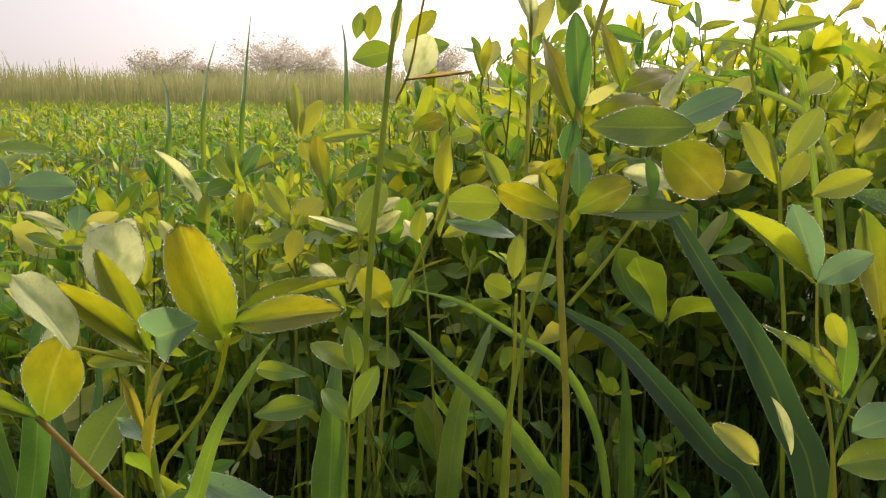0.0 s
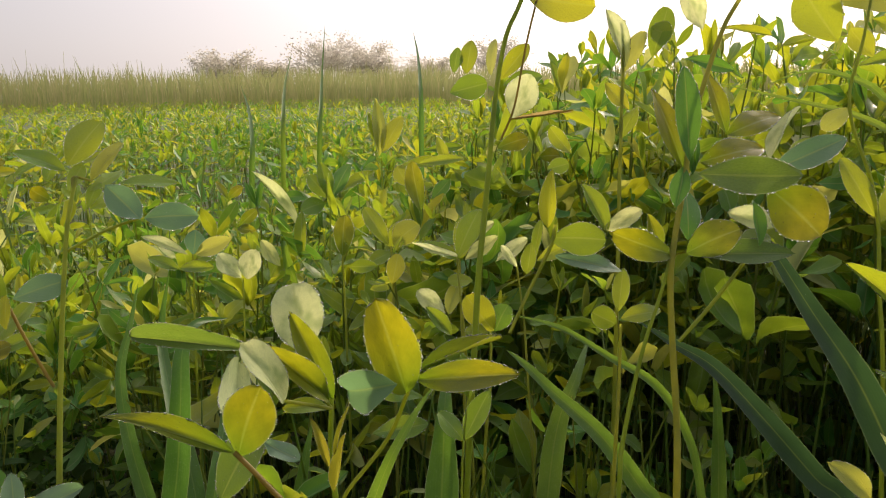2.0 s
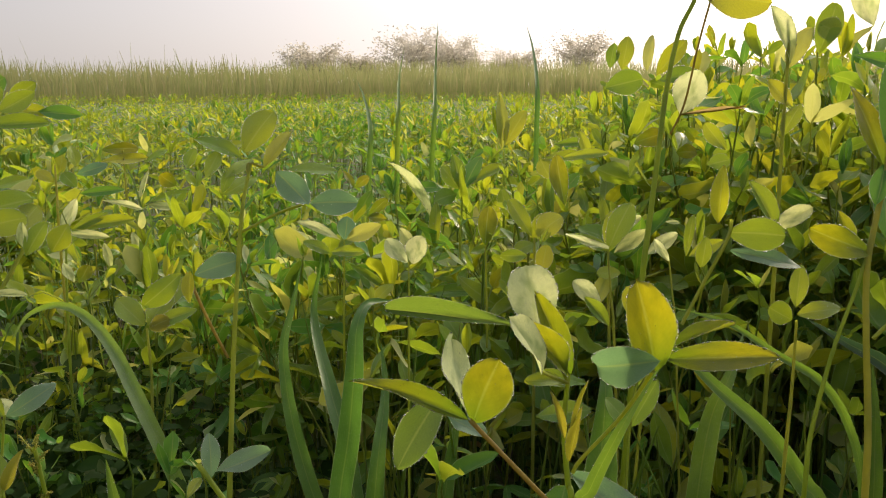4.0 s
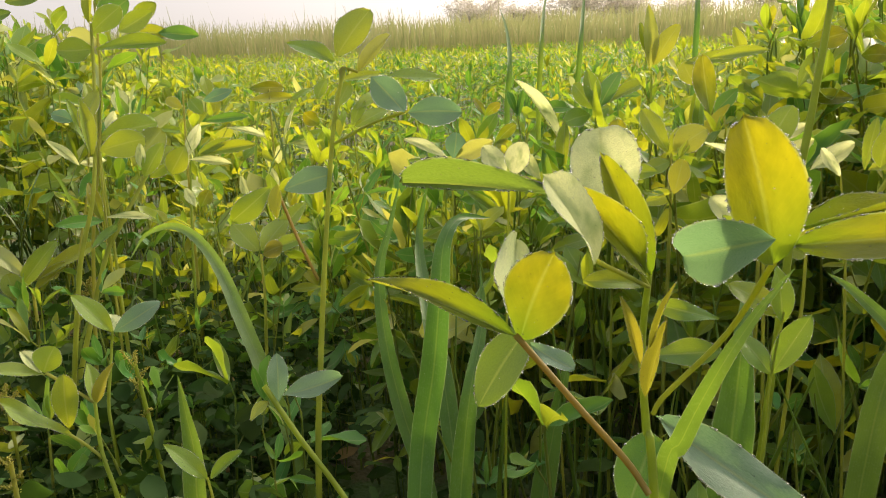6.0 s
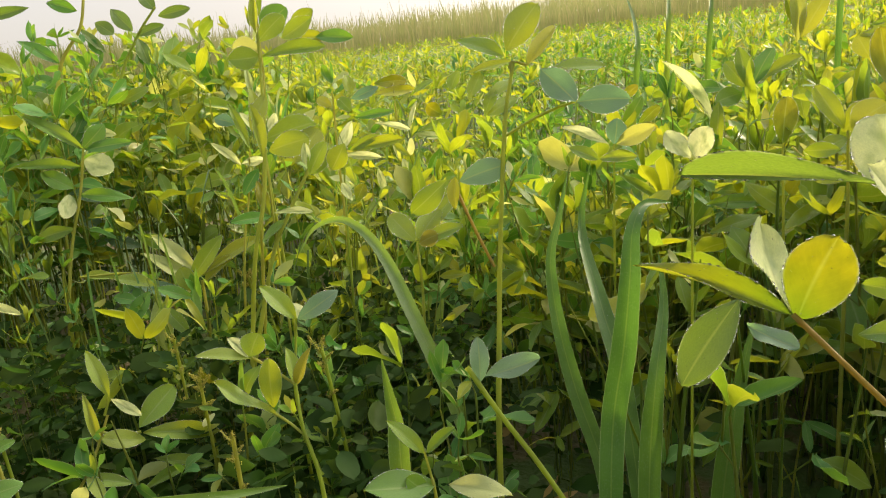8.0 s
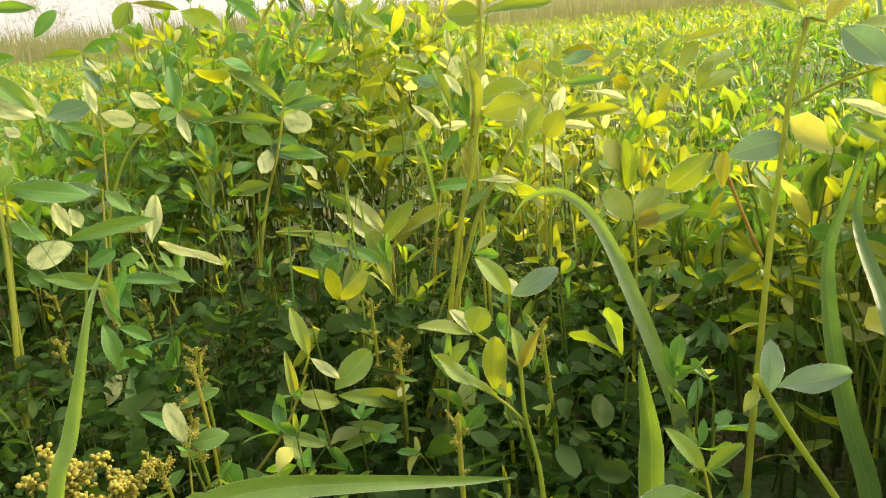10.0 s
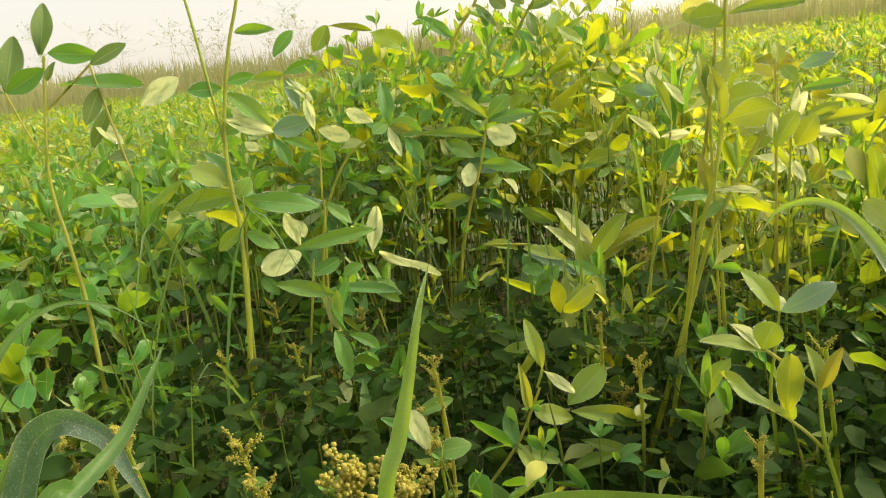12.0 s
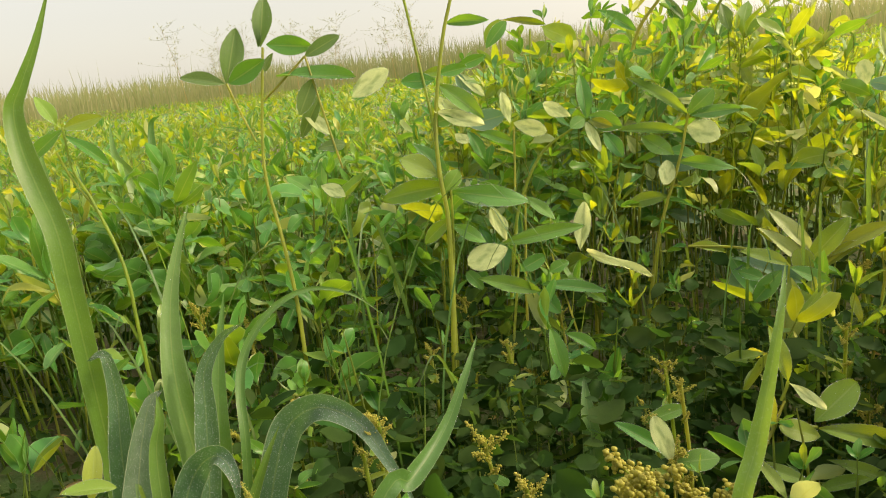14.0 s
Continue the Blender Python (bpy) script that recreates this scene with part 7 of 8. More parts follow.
stalk(p, [(-0.191, 0.428, 0.342), (-0.190, 0.423, 0.315), (-0.189, 0.416, 0.283)], 0.0013)
leaf(p, (-0.192, 0.428, 0.342), (-0.208, 0.431, 0.356), 0.0132, (0.366, -0.741, 0.563), 3, "pale")
leaf(p, (-0.188, 0.428, 0.341), (-0.183, 0.432, 0.360), 0.0143, (0.206, -0.968, 0.142), 1, "pale")
p = thing("clover_plant", (-0.360, 0.800, 0), "small clover plant with clear yellow leaves", "clover plant", "clover plants seen close")
stalk(p, [(-0.327, 0.799, 0.307), (-0.326, 0.792, 0.271), (-0.326, 0.781, 0.217)], 0.0025)
leaf(p, (-0.327, 0.799, 0.307), (-0.304, 0.804, 0.329), 0.0140, (0.019, -0.985, 0.174), 1, "gold")
leaf(p, (-0.327, 0.799, 0.307), (-0.302, 0.789, 0.307), 0.0109, (-0.307, -0.738, 0.601), 0, "gold")
leaf(p, (-0.329, 0.799, 0.308), (-0.341, 0.802, 0.321), 0.0102, (0.369, -0.775, 0.513), 1, "gold")
leaf(p, (-0.375, 0.905, 0.327), (-0.356, 0.908, 0.342), 0.0129, (0.023, -0.986, 0.165), 1, "gold")
leaf(p, (-0.376, 0.906, 0.327), (-0.392, 0.910, 0.349), 0.0100, (0.420, -0.775, 0.472), 0, "gold")
p = thing("clover_plant", (-0.141, 0.584, 0), "clover plant with tall yellow-green leaves in the middle rows", "clover plant", "clover plants seen close")
stalk(p, [(-0.158, 0.576, 0.324), (-0.156, 0.569, 0.288), (-0.154, 0.560, 0.244)], 0.0018)
leaf(p, (-0.158, 0.576, 0.324), (-0.156, 0.583, 0.358), 0.0171, (0.177, -0.967, 0.184), 1, "gold")
leaf(p, (-0.092, 0.583, 0.360), (-0.100, 0.591, 0.402), 0.0153, (0.227, -0.945, 0.237), 1, "gold")
leaf(p, (-0.094, 0.591, 0.399), (-0.056, 0.592, 0.404), 0.0099, (-0.042, -0.880, 0.473), 0)
leaf(p, (-0.120, 0.577, 0.332), (-0.098, 0.581, 0.351), 0.0182, (-0.024, -0.975, 0.219), 1)
leaf(p, (-0.135, 0.570, 0.297), (-0.111, 0.562, 0.308), 0.0124, (-0.430, -0.836, 0.340), 4)
blade([(0.223, 0.412, 0.380), (0.236, 0.402, 0.378), (0.251, 0.389, 0.369), (0.266, 0.384, 0.339), (0.279, 0.385, 0.294)], 0.0259, (-0.529, -0.834, 0.157), dewy=True)
p = thing("clover_plant", (0.150, 0.260, 0), "clover plant with a hanging golden leaf beside silvered grass", "clover plant", "clover plants seen close")
stalk(p, [(0.164, 0.259, 0.356), (0.158, 0.256, 0.342), (0.148, 0.253, 0.325), (0.142, 0.250, 0.305), (0.140, 0.246, 0.287)], 0.0012)
petiole(p, [(0.159, 0.257, 0.344), (0.154, 0.261, 0.368), (0.152, 0.265, 0.386), (0.150, 0.266, 0.392)], 0.0010)
leaf(p, (0.151, 0.266, 0.392), (0.153, 0.249, 0.355), 0.0129, (-0.339, -0.861, 0.381), 1, "gold")
leaf(p, (0.162, 0.259, 0.353), (0.171, 0.248, 0.353), 0.0092, (-0.593, -0.530, 0.606), 4)
leaf(p, (0.144, 0.253, 0.325), (0.147, 0.259, 0.355), 0.0072, (-0.226, -0.953, 0.200), 0)
leaf(p, (0.142, 0.253, 0.325), (0.137, 0.257, 0.344), 0.0050, (0.042, -0.978, 0.203), 2, "yellow")
leaf(p, (0.148, 0.251, 0.313), (0.161, 0.243, 0.324), 0.0127, (-0.727, -0.523, 0.445), 1, "blue")
leaf(p, (0.143, 0.249, 0.301), (0.166, 0.240, 0.310), 0.0158, (-0.482, -0.468, 0.741), 4)
p = thing("clover_plant", (0.020, 0.360, 0), "small clover sprig of upright narrow leaves in shade", "clover plant", "clover plants seen close")
stalk(p, [(-0.044, 0.360, 0.297), (-0.047, 0.355, 0.269), (-0.048, 0.349, 0.241)], 0.0011)
leaf(p, (-0.045, 0.360, 0.295), (-0.067, 0.362, 0.308), 0.0128, (0.292, -0.729, 0.619), 4)
leaf(p, (-0.044, 0.359, 0.292), (-0.048, 0.364, 0.317), 0.0101, (0.405, -0.882, 0.240), 0)
leaf(p, (-0.047, 0.355, 0.269), (-0.061, 0.358, 0.285), 0.0101, (0.375, -0.777, 0.505), 1)
leaf(p, (-0.047, 0.355, 0.269), (-0.033, 0.360, 0.297), 0.0119, (-0.232, -0.928, 0.290), 0)
leaf(p, (-0.101, 0.374, 0.263), (-0.068, 0.375, 0.270), 0.0142, (-0.124, -0.745, 0.655), 4)
leaf(p, (-0.071, 0.378, 0.284), (-0.101, 0.379, 0.289), 0.0100, (0.114, -0.650, 0.751), 1)

# ---- the field around ----
# ground: one sheet, finer near the camera
def ground():
    vs, fs = [], []
    rings = [0.0, 0.25, 0.5, 0.75, 1.0, 1.5, 2.2, 3.2, 5, 8, 13, 22, 40, 80, 200, 600, 2500]
    k = 64
    for r in rings:
        for i in range(k):
            q = 2 * math.pi * i / k
            x, y = r * math.cos(q), r * math.sin(q)
            vs.append((x - 0.3, y + 0.3, 0.012 * noise.noise((x * 3, y * 3, 0)) if r < 10 else 0.0))
    for j in range(len(rings) - 1):
        for i in range(k):
            fs.append((j * k + i, (j + 1) * k + i, (j + 1) * k + (i + 1) % k, j * k + (i + 1) % k))
    tagged(new("ground", mesh_of("ground", vs, fs, material=SOIL)), "dark moist soil under the clover crop", "soil", kind="structure")


ground()

rng = random.Random(11)


def free(x, y):
    """Whether a plant of the open field may stand here: off the path and outside the near clearing."""
    px = max(-0.34, min(0.0, x))
    d = math.hypot(x - px, y + 0.05 - 0.1 * px)
    return d > (0.62 if x < -0.02 else 0.40)


# the rows beside the path, plant by plant
placed = 0
while placed < 205:
    q, d = rng.uniform(-100, 40), 0.62 + 0.75 * rng.random()
    x, y = -0.15 + d * math.sin(radians(q)), d * math.cos(radians(q))
    if not free(x, y) or (room(x, y) < 0.75 * canopy(x, y) and rng.random() < 0.85):
        continue
    clover_plant(rng, x, y, min(room(x, y), canopy(x, y)) * rng.uniform(0.72, 1.08), "slender green clover plant with three-part leaves, wet with dew")
    placed += 1
placed = 0
while placed < 18:
    x, y = rng.uniform(-1.0, 0.35), rng.uniform(-0.1, 0.62)
    px = max(-0.34, min(0.0, x))
    if free(x, y) or math.hypot(x - px, y + 0.05 - 0.1 * px) < 0.27 or x < -0.22:
        continue
    clover_plant(rng, x, y, rng.uniform(0.08, 0.19), "short young clover plant low among the taller stalks")
    placed += 1


def stand(name, count, near, far, shapes, leaf, dense, label, sides, stalks=True, arc=(-112, 52), low=0.0):
    """The rest of the crop as one mesh of leaves and one of stalks."""
    greens, deep, yellow, stalk = Heap(), Heap(), Heap(), Heap()
    for _ in range(count):
        q = rng.uniform(*arc)
        d = math.sqrt(rng.uniform(near ** 2, far ** 2)) if far < 8 else near * (far / near) ** rng.random()
        x, y = -0.15 + d * math.sin(radians(q)), d * math.cos(radians(q))
        if low:
            px = max(-0.34, min(0.0, x))
            if math.hypot(x - px, y + 0.05 - 0.1 * px) < 0.3:
                continue
        elif not free(x, y) or (room(x, y) < 0.75 * canopy(x, y) and rng.random() < 0.85):
            continue
        high = low * rng.uniform(0.4, 1.0) if low else min(room(x, y), canopy(x, y)) * rng.uniform(0.75, 1.1)
        st, pe, le = grow(rng, x, y, high, leaf, dense)
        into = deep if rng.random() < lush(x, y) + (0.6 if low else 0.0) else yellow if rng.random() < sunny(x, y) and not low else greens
        for b, tip, nrm, w in le:
            into.add(rng.choice(shapes), frame_of(b, tip, nrm, w))
        if stalks:
            for line, r in st:
                stalk.add(tube(line, [r, r, r * 0.8, r * 0.6], sides))
            for line, r in pe:
                stalk.add(tube([line[0], line[2]], [r, r], 3))
    root = thing(name, (0, 0, 0), label, "clover crop", kind="stuff")
    if greens.n:
        part("leaves", greens.done("leaves", LEAF_MANY), root)
    if deep.n:
        part("leaves", deep.done("leaves", LUSH_MANY), root, "deep green leaves")
    if yellow.n:
        part("leaves", yellow.done("leaves", BRIGHT_MANY), root, "yellow-green leaves, brightened as if sunlit")
    if stalks:
        part("stalks", stalk.done("stalks", STEM_MANY), root)


stand("clover_stand", 1550, 0.5, 1.7, MID, 1.1, 1.0, "dense green and yellow-green clover crop, backlit and dewy", 4)
stand("clover_sprigs", 210, 0.36, 1.2, MID, 0.8, 0.9, "low young clover filling the gaps between tall stalks", 4, True, (-42, 45), 0.20)
stand("clover_shoots", 45, 0.50, 1.05, MID, 0.8, 0.9, "a few low clover shoots in the shaded gap", 4, True, (-112, -42), 0.15)
stand("clover_edge", 320, 0.56, 1.7, MID, 1.1, 1.0, "tall clover standing thick on the sunny side", 4, True, (6, 62))
stand("clover_rows", 3000, 1.6, 4.2, SMALL, 1.2, 0.75, "clover rows further back, green and gold in low sun", 3)
stand("clover_field", 9500, 4.0, 30.0, TINY, 1.55, 0.65, "wide clover field running back to the tall grass", 3, False)


# unseen stand, added to keep skylight off the understory
stand("clover_skylight_block", 420, 0.45, 1.3, SMALL, 1.2, 0.8, "unseen clover added behind the narrow trodden gap to cut skylight", 3, True, (58, 244), 0.40)
stand("clover_behind", 3600, 1.0, 16.0, TINY, 2.1, 0.6, "clover field running on past the trampled edge", 3, False, (55, 246))


def bare_stalks(name, count, arc, near, far, low, high, label):
    """Leafless lower stalks, crowded under the canopy."""
    h = Heap()
    for _ in range(count):
        q, d = radians(rng.uniform(*arc)), rng.uniform(near, far)
        x, y, z = -0.15 + d * math.sin(q), d * math.cos(q), rng.uniform(low, high)
        px = max(-0.34, min(0.0, x))
        if math.hypot(x - px, y + 0.05 - 0.1 * px) < 0.3:
            continue
        lx, ly, r = rng.gauss(0, 0.12) * z, rng.gauss(0, 0.12) * z, rng.uniform(0.0009, 0.002)
        h.add(tube(smooth_line([(x, y, -0.005), (x + lx * 0.3 + rng.gauss(0, 0.004), y + ly * 0.3, z * 0.5), (x + lx, y + ly, z)], 3), [r, r, r, r * 0.9, r * 0.8, r * 0.6, r * 0.3], 5))
    root = thing(name, (0, 0, 0), label, "clover stalks", kind="stuff")
    part("stalks", h.done("stalks", STEM_MANY), root)


def wild_grass(name, count, arc, near, far, low, high, label):
    """Thin arching grass blades scattered through the crop."""
    h = Heap()
    for _ in range(count):
        q, d = radians(rng.uniform(*arc)), near + (far - near) * rng.random()
        x, y, z = -0.15 + d * math.sin(q), d * math.cos(q), rng.uniform(low, high)
        px = max(-0.34, min(0.0, x))
        if math.hypot(x - px, y + 0.05 - 0.1 * px) < 0.36:
            continue
        to, reach, w = rng.uniform(0, 6.28), z * rng.uniform(0.1, 0.7), rng.uniform(0.0008, 0.0024)
        bend = rng.uniform(-0.35, 0.1)
        pts = smooth_line([(x, y, -0.005), (x + 0.2 * reach * math.cos(to), y + 0.2 * reach * math.sin(to), z * 0.55),
                           (x + 0.6 * reach * math.cos(to), y + 0.6 * reach * math.sin(to), z * 0.95), (x + reach * math.cos(to), y + reach * math.sin(to), z * (1 + bend))], 4)
        side = Vector((-math.sin(to + rng.uniform(-0.8, 0.8)), math.cos(to), 0)).normalized()
        n = len(pts)
        v, u = [], []
        for i, p in enumerate(pts):
            k = w * min(1.0, (n - 1 - i) / (n * 0.5) + 0.08)
            v += [p - side * k, p + Vector((0, 0, -k * 0.5)), p + side * k]
            u += [(0, i / n), (0.5, i / n), (1, i / n)]
        f = [(3 * i + j, 3 * i + j + 1, 3 * i + j + 4, 3 * i + j + 3) for i in range(n - 1) for j in range(2)]
        h.add((np.array([tuple(a) for a in v]), np.array(f), np.array(u)))
    tagged(new(name, h.done(name, BLADE_MANY)), label, "wild grass", kind="stuff")


wild_grass("wild_grass", 380, (-100, 45), 0.72, 1.8, 0.14, 0.36, "thin arching wild grass blades threaded through the clover")
bare_stalks("bare_stalks", 360, (-14, 48), 0.42, 1.1, 0.12, 0.28, "bare clover stalks crowded under the tall canopy")
bare_stalks("thin_stalks", 60, (-85, -20), 0.62, 1.2, 0.10, 0.22, "thin bare stalks in the shaded strip")


def reeds():
    """The strip of tall dry grass that closes the field."""
    h = Heap()
    for _ in range(26000):
        q = radians(rng.uniform(-180, 180)) if rng.random() < 0.35 else radians(rng.uniform(-100, 40))
        d = rng.uniform(26, 33)
        x, y = d * math.sin(q), d * math.cos(q)
        top = rng.uniform(0.8, 1.12) + 0.45 * rng.random() ** 1.6 + 0.2 * noise.noise((x * 0.3, y * 0.3, 0)) + 0.3 * noise.noise((x * 0.11, y * 0.11, 4.0)) + (rng.random() < 0.012) * rng.uniform(0.2, 0.8)
        to = rng.uniform(0, 6.28)
        w = rng.uniform(0.006, 0.018)
        lean = rng.uniform(0.05, 0.4)
        sx, sy = w * math.cos(q), -w * math.sin(q)
        lx, ly = lean * math.cos(to), lean * math.sin(to)
        v = np.array([(x - sx, y - sy, 0), (x + sx, y + sy, 0), (x + lx * 0.3 + sx, y + ly * 0.3 + sy, top * 0.6), (x + lx * 0.3 - sx, y + ly * 0.3 - sy, top * 0.6),
                      (x + lx + sx * 0.3, y + ly, top), (x + lx - sx * 0.3, y + ly, top)])
        h.add((v, np.array([(0, 1, 2, 3), (3, 2, 4, 5)]), np.zeros((6, 2))))
    tagged(new("reed_bank", h.done("reed_bank", REED)), "strip of tall straw-coloured grass along the field's far edge", "tall grass", kind="stuff")


reeds()


def far_tree(x, y, height, spread, label, seed):
    r = random.Random(seed)
    root = thing("tree", (x, y, 0), label, "tree", "trees beyond the field")
    trunk, crown = Heap(), Heap()
    trunk.add(tube([(0, 0, 0), (0.1, 0, height * 0.3), (0, 0.1, height * 0.55), (0.2, 0, height * 0.8)], [0.2, 0.16, 0.1, 0.04], 6))
    for _ in range(16):
        q, s = r.uniform(0, 6.28), r.uniform(0.3, 0.75)
        e = Vector((math.cos(q) * spread * r.uniform(0.4, 1), math.sin(q) * spread * r.uniform(0.4, 1), height * min(1.0, s + r.uniform(0.05, 0.35))))
        o = Vector((0.05, 0.05, height * s * 0.8))
        trunk.add(tube([o, o.lerp(e, 0.5) + Vector((0, 0, 0.2)), e], [0.07, 0.05, 0.015], 4))
        for _ in range(300):
            c = o.lerp(e, r.uniform(0.4, 1.0)) + Vector((r.gauss(0, 0.3), r.gauss(0, 0.3), r.gauss(0, 0.28)))
            if r.random() < 0.6:
                c = Vector((r.gauss(0, 0.40) * spread, r.gauss(0, 0.40) * spread, height * min(0.98, 0.58 + r.gauss(0, 0.15))))
            d = Vector((r.gauss(0, 1), r.gauss(0, 1), r.gauss(0, 0.6))).normalized() * r.uniform(0.2, 0.34)
            crown.add(TINY[0], frame_of(c, c + d, (r.gauss(0, 1), r.gauss(0, 1), 1), 0.17))
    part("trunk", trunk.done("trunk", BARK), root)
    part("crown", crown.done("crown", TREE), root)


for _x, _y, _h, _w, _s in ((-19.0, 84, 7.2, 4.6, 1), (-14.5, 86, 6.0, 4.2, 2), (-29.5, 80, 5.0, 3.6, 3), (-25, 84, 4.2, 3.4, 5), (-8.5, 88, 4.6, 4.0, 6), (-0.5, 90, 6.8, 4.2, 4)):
    far_tree(_x, _y, _h, _w, "distant bushy tree, its colours paled for haze", _s)


def plume(x, y, height, seed):
    """A dry, feathery weed stalk standing over the tall grass."""
    r = random.Random(seed)
    root = thing("dry_weed_stalk", (x, y, 0), "thin dry feathery weed stalk above the tall grass", "dry weed", "dry weed stalks")
    lx, ly = r.uniform(-0.4, 0.4), r.uniform(-0.4, 0.4)
    stem = smooth_line([(0, 0, 0), (lx * 0.3, ly * 0.3, height * 0.5), (lx, ly, height)], 5)
    part("stem", mesh_of("stem", *tube(stem, [0.007 - 0.0005 * i for i in range(len(stem))], 5), DRY), root)
    h = Heap()
    for _ in range(34):
        o = stem[-1].lerp(stem[4], r.random() ** 1.2)
        e = o + Vector((r.gauss(0, 0.34), r.gauss(0, 0.34), r.uniform(-0.05, 0.35)))
        h.add(tube([o, o.lerp(e, 0.5) + Vector((0, 0, -0.03)), e], [0.003, 0.0025, 0.0012], 3))
        for _ in range(3):
            c = o.lerp(e, r.uniform(0.3, 1))
            h.add(TINY[0], frame_of(c, c + Vector((r.gauss(0, 0.05), r.gauss(0, 0.05), 0.06)), (r.gauss(0, 1), r.gauss(0, 1), 1), 0.018))
    part("plume", h.done("plume", REED), root)


_r = random.Random(5)
for _k in range(14):
    _a, _d = radians(_r.uniform(-78, -60)), _r.uniform(20, 25)
    plume(-0.3 + _d * math.sin(_a), -0.14 + _d * math.cos(_a), _r.uniform(1.5, 2.4), 40 + _k)


# ---- weeds, litter and dew ----
BUD = leafy("bud", [(0.36, 0.36, 0.07), (0.44, 0.40, 0.09), (0.28, 0.33, 0.05)], [(0.42, 0.43, 0.06), (0.46, 0.42, 0.08), (0.36, 0.40, 0.05)], island=True, rib=False, grain=300)
# understory shade is put into these very dark leaf colours
WEED = leafy("shaded_weed_leaf", [(0.018, 0.058, 0.009), (0.024, 0.066, 0.012), (0.034, 0.068, 0.012)], [(0.034, 0.085, 0.010), (0.045, 0.10, 0.010), (0.065, 0.10, 0.012)], island=True, rib=False, rough=0.6, sheen=0.0, gloss=0.15)


BUD_MESH = mesh_of("bud", *bead(1.0, 7, 1.35), BUD)


def bud_weed(x, y, z, size, seed, label="weed with clustered knobbly yellow-green buds", singly=True):
    """A goosefoot-like weed: a ribbed stem, spikes of small round buds, a few toothed leaves."""
    r = random.Random(seed)
    root = thing("budding_weed", (x, y, 0), label, "weed", "budding weeds under the clover")
    top = Vector((r.uniform(-0.01, 0.01), r.uniform(-0.01, 0.01), z))
    line = smooth_line([(0, 0, -0.005), (0.004, 0.003, z * 0.5), tuple(top)], 5)
    part("stem", mesh_of("stem", *tube(line, [0.0016] * len(line), 6), STEM), root)
    for k in range(6):
        q = k * 2.4 + r.uniform(-0.3, 0.3)
        s = 0.25 + 0.75 * k / 5
        o = top * (1 - 0.18 * (1 - s)) if k else top * 0.8
        d = Vector((math.cos(q), math.sin(q), r.uniform(0.5, 1.3))) * size * r.uniform(0.35, 0.6)
        twig = part("bud_spike", mesh_of("bud_spike", *tube([tuple(o), tuple(Vector(o) + d * 0.5), tuple(Vector(o) + d)], [0.0007, 0.0006, 0.0004], 5), STEM), root)
        h = Heap()
        for i in range(64):
            c = Vector(o) + d * (i / 64) + Vector((r.gauss(0, 1), r.gauss(0, 1), r.gauss(0, 1))) * size * 0.065 * (1.2 - i / 80)
            m = Matrix.Translation(c) @ Matrix.Scale(size * r.uniform(0.018, 0.036), 4)
            if singly:
                part("bud", BUD_MESH, twig, m=m)
            else:
                h.add(bead(1.0), m)
        if not singly:
            tagged(part("bud_mass", h.done("bud_mass", BUD), twig, "tiny yellow-green buds"), "tiny yellow-green buds", kind="stuff")
    for k in range(5):
        q = r.uniform(0, 6.28)
        o = Vector((0, 0, z * r.uniform(0.3, 0.85)))
        e = o + Vector((math.cos(q), math.sin(q), r.uniform(-0.3, 0.4))) * size * r.uniform(0.6, 1.0)
        part("leaf", LEAF_MESHES[k % 5], root, m=frame_of(o, e, (0, 0, 1), size * 0.4))


bud_weed(-0.612, 0.110, 0.180, 0.054, 1)
bud_weed(-0.600, 0.128, 0.168, 0.046, 2)
for _k, (_x, _y, _z, _s) in enumerate(((-0.789, 0.030, 0.185, 0.024), (-0.774, 0.012, 0.17, 0.02), (-0.96, 0.169, 0.147, 0.022), (-0.746, 0.275, 0.16, 0.022), (-1.146, -0.01, 0.19, 0.03),
                                      (-0.78, 0.035, 0.19, 0.02), (-0.67, 0.075, 0.165, 0.026), (-0.62, 0.39, 0.15, 0.022), (-0.46, 0.39, 0.20, 0.02), (-0.451, 0.27, 0.19, 0.016))):
    bud_weed(_x, _y, _z, _s, 10 + _k, "small budding weed in the shade of the clover", False)


# more of these weeds, small, in the shaded gap
_r = random.Random(77)
for _k in range(26):
    _a, _d = radians(_r.uniform(-92, -28)), _r.uniform(0.50, 0.90)
    bud_weed(-0.25 + _d * math.sin(_a), _d * math.cos(_a) - 0.05, _r.uniform(0.07, 0.17), _r.uniform(0.018, 0.03), 60 + _k, "small budding weed in the shade of the clover", False)


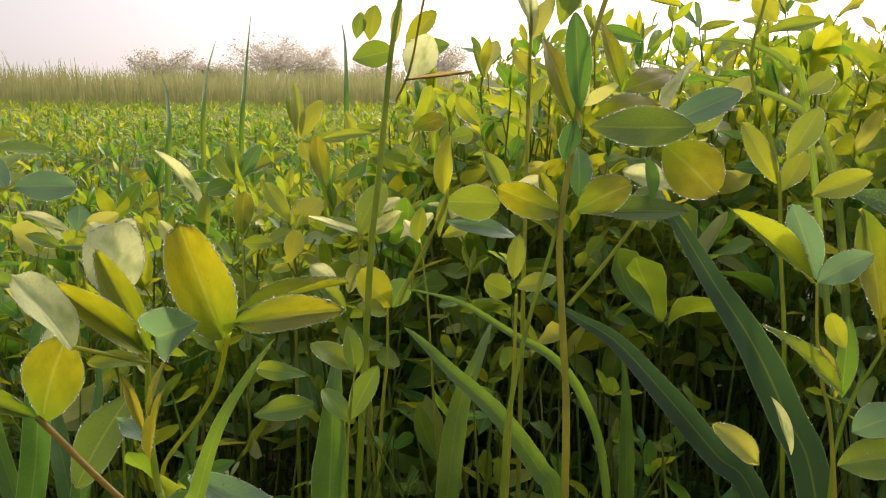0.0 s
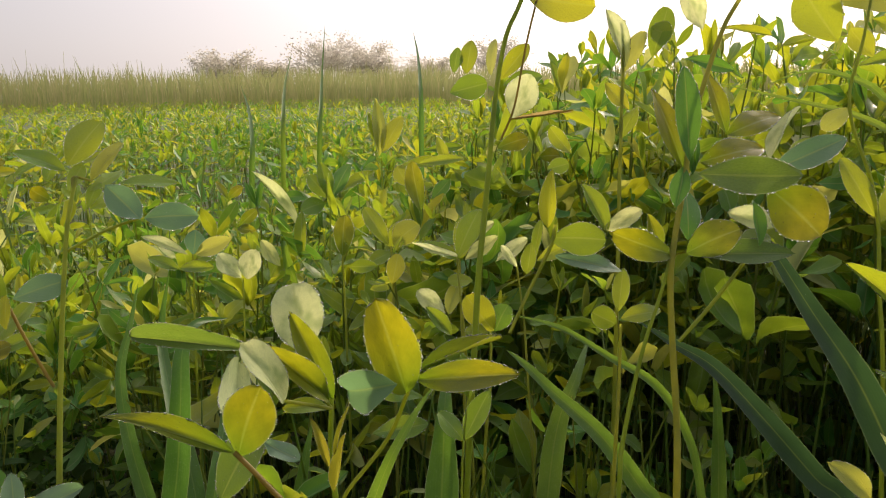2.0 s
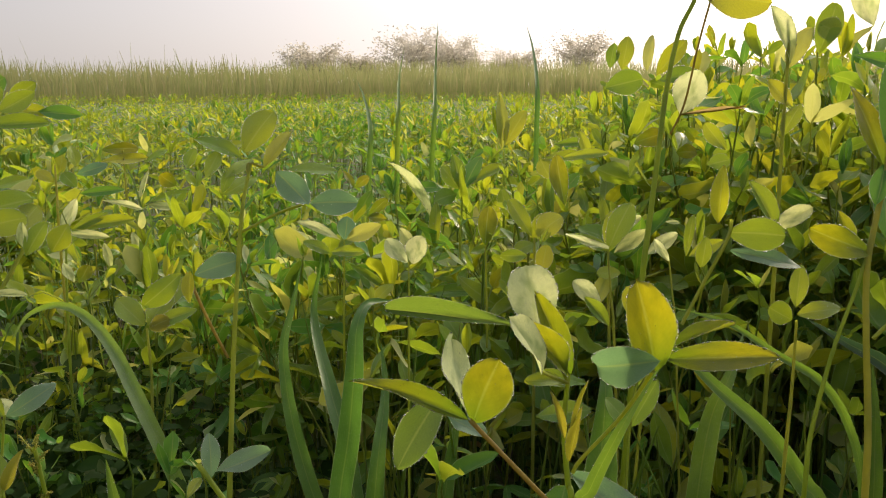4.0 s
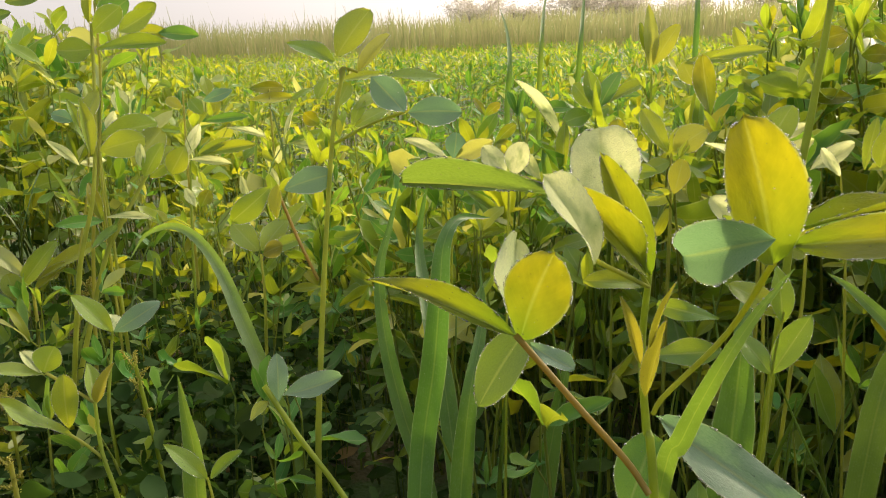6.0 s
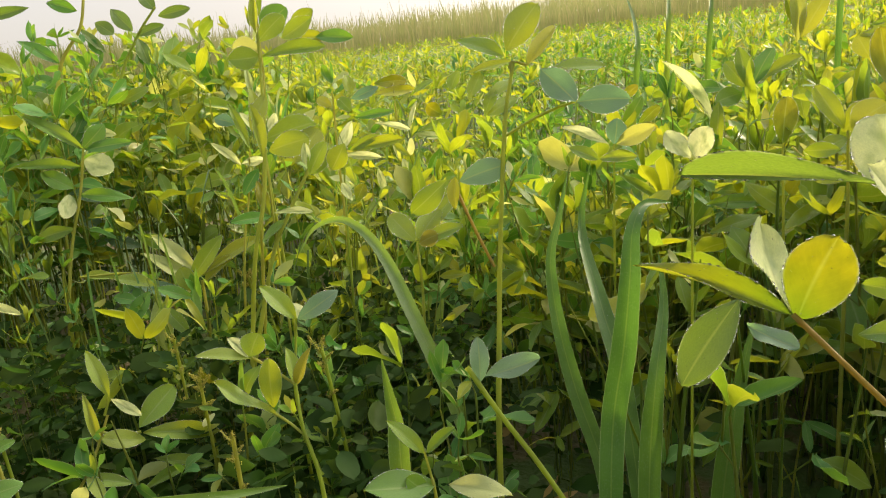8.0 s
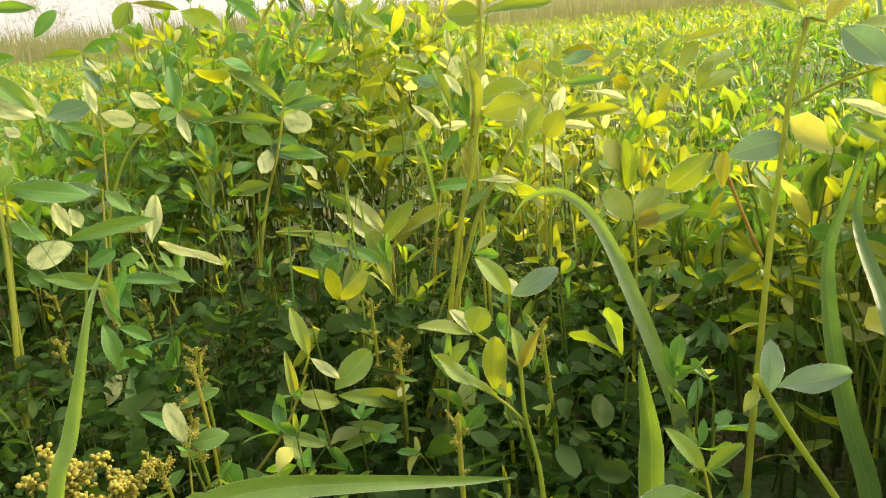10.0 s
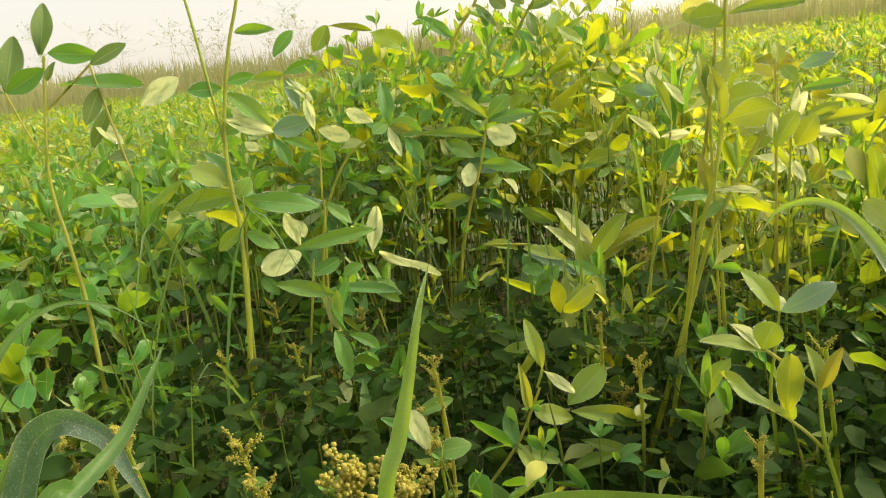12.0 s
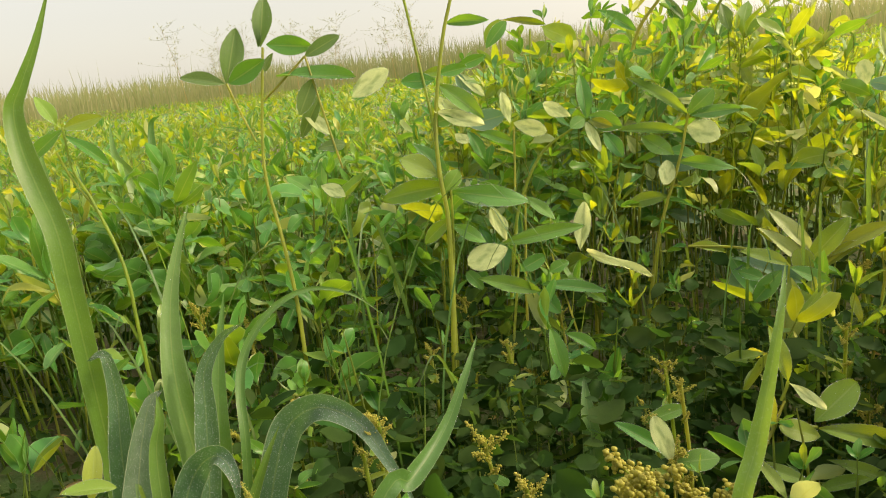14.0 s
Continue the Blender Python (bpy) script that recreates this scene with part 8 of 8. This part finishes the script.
def undergrowth():
    """Low leafy weeds and dead leaf litter that cover the soil between the stalks."""
    low, litter, straws = Heap(), Heap(), Heap()
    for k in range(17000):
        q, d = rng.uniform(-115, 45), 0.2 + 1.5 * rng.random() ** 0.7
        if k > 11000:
            # thickest in the shaded strip
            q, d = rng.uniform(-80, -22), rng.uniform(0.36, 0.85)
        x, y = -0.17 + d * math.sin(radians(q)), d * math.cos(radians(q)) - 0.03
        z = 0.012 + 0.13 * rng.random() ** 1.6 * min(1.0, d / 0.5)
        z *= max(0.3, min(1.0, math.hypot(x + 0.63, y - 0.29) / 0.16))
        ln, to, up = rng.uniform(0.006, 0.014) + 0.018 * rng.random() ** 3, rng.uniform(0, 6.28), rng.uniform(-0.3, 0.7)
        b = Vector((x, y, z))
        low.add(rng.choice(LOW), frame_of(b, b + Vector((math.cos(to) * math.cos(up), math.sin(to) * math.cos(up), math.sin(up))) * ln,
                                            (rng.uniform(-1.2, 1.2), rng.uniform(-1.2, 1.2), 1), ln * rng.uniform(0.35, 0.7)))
        if rng.random() < 0.1:
            straws.add(tube([(x, y, 0), (x + rng.uniform(-0.01, 0.01), y, z)], [0.0006, 0.0005], 3))
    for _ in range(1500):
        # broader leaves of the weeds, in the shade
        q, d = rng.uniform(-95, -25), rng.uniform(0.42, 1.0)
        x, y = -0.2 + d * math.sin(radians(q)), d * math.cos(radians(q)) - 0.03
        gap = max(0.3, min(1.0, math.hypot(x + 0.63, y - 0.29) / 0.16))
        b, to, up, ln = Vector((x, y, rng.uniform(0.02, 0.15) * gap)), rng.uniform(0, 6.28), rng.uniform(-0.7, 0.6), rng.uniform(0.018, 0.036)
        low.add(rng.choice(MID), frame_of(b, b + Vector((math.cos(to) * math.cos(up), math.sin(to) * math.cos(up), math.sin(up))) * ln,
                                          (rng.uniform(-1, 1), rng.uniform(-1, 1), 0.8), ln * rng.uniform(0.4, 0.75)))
    for _ in range(600):
        q, d = rng.uniform(-115, 45), 0.2 + 1.3 * rng.random() ** 0.7
        x, y = -0.17 + d * math.sin(radians(q)), d * math.cos(radians(q)) - 0.03
        b, to, ln = Vector((x, y, 0.012 + 0.01 * rng.random())), rng.uniform(0, 6.28), rng.uniform(0.008, 0.03)
        litter.add(rng.choice(SMALL), frame_of(b, b + Vector((math.cos(to), math.sin(to), rng.uniform(-0.1, 0.4))) * ln, (rng.uniform(-0.6, 0.6), rng.uniform(-0.6, 0.6), 1), ln * rng.uniform(0.2, 0.6)))
    root = thing("low_weeds", (0, 0, 0), "green low weeds covering the soil between the stalks, darkened as if in deep shade", "weeds", kind="stuff")
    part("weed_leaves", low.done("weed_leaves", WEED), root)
    part("weed_stalks", straws.done("weed_stalks", STEM_MANY), root)
    tagged(new("leaf_litter", litter.done("leaf_litter", DRY)), "dry brown leaf litter lying on the soil", "leaf litter", kind="stuff")


undergrowth()
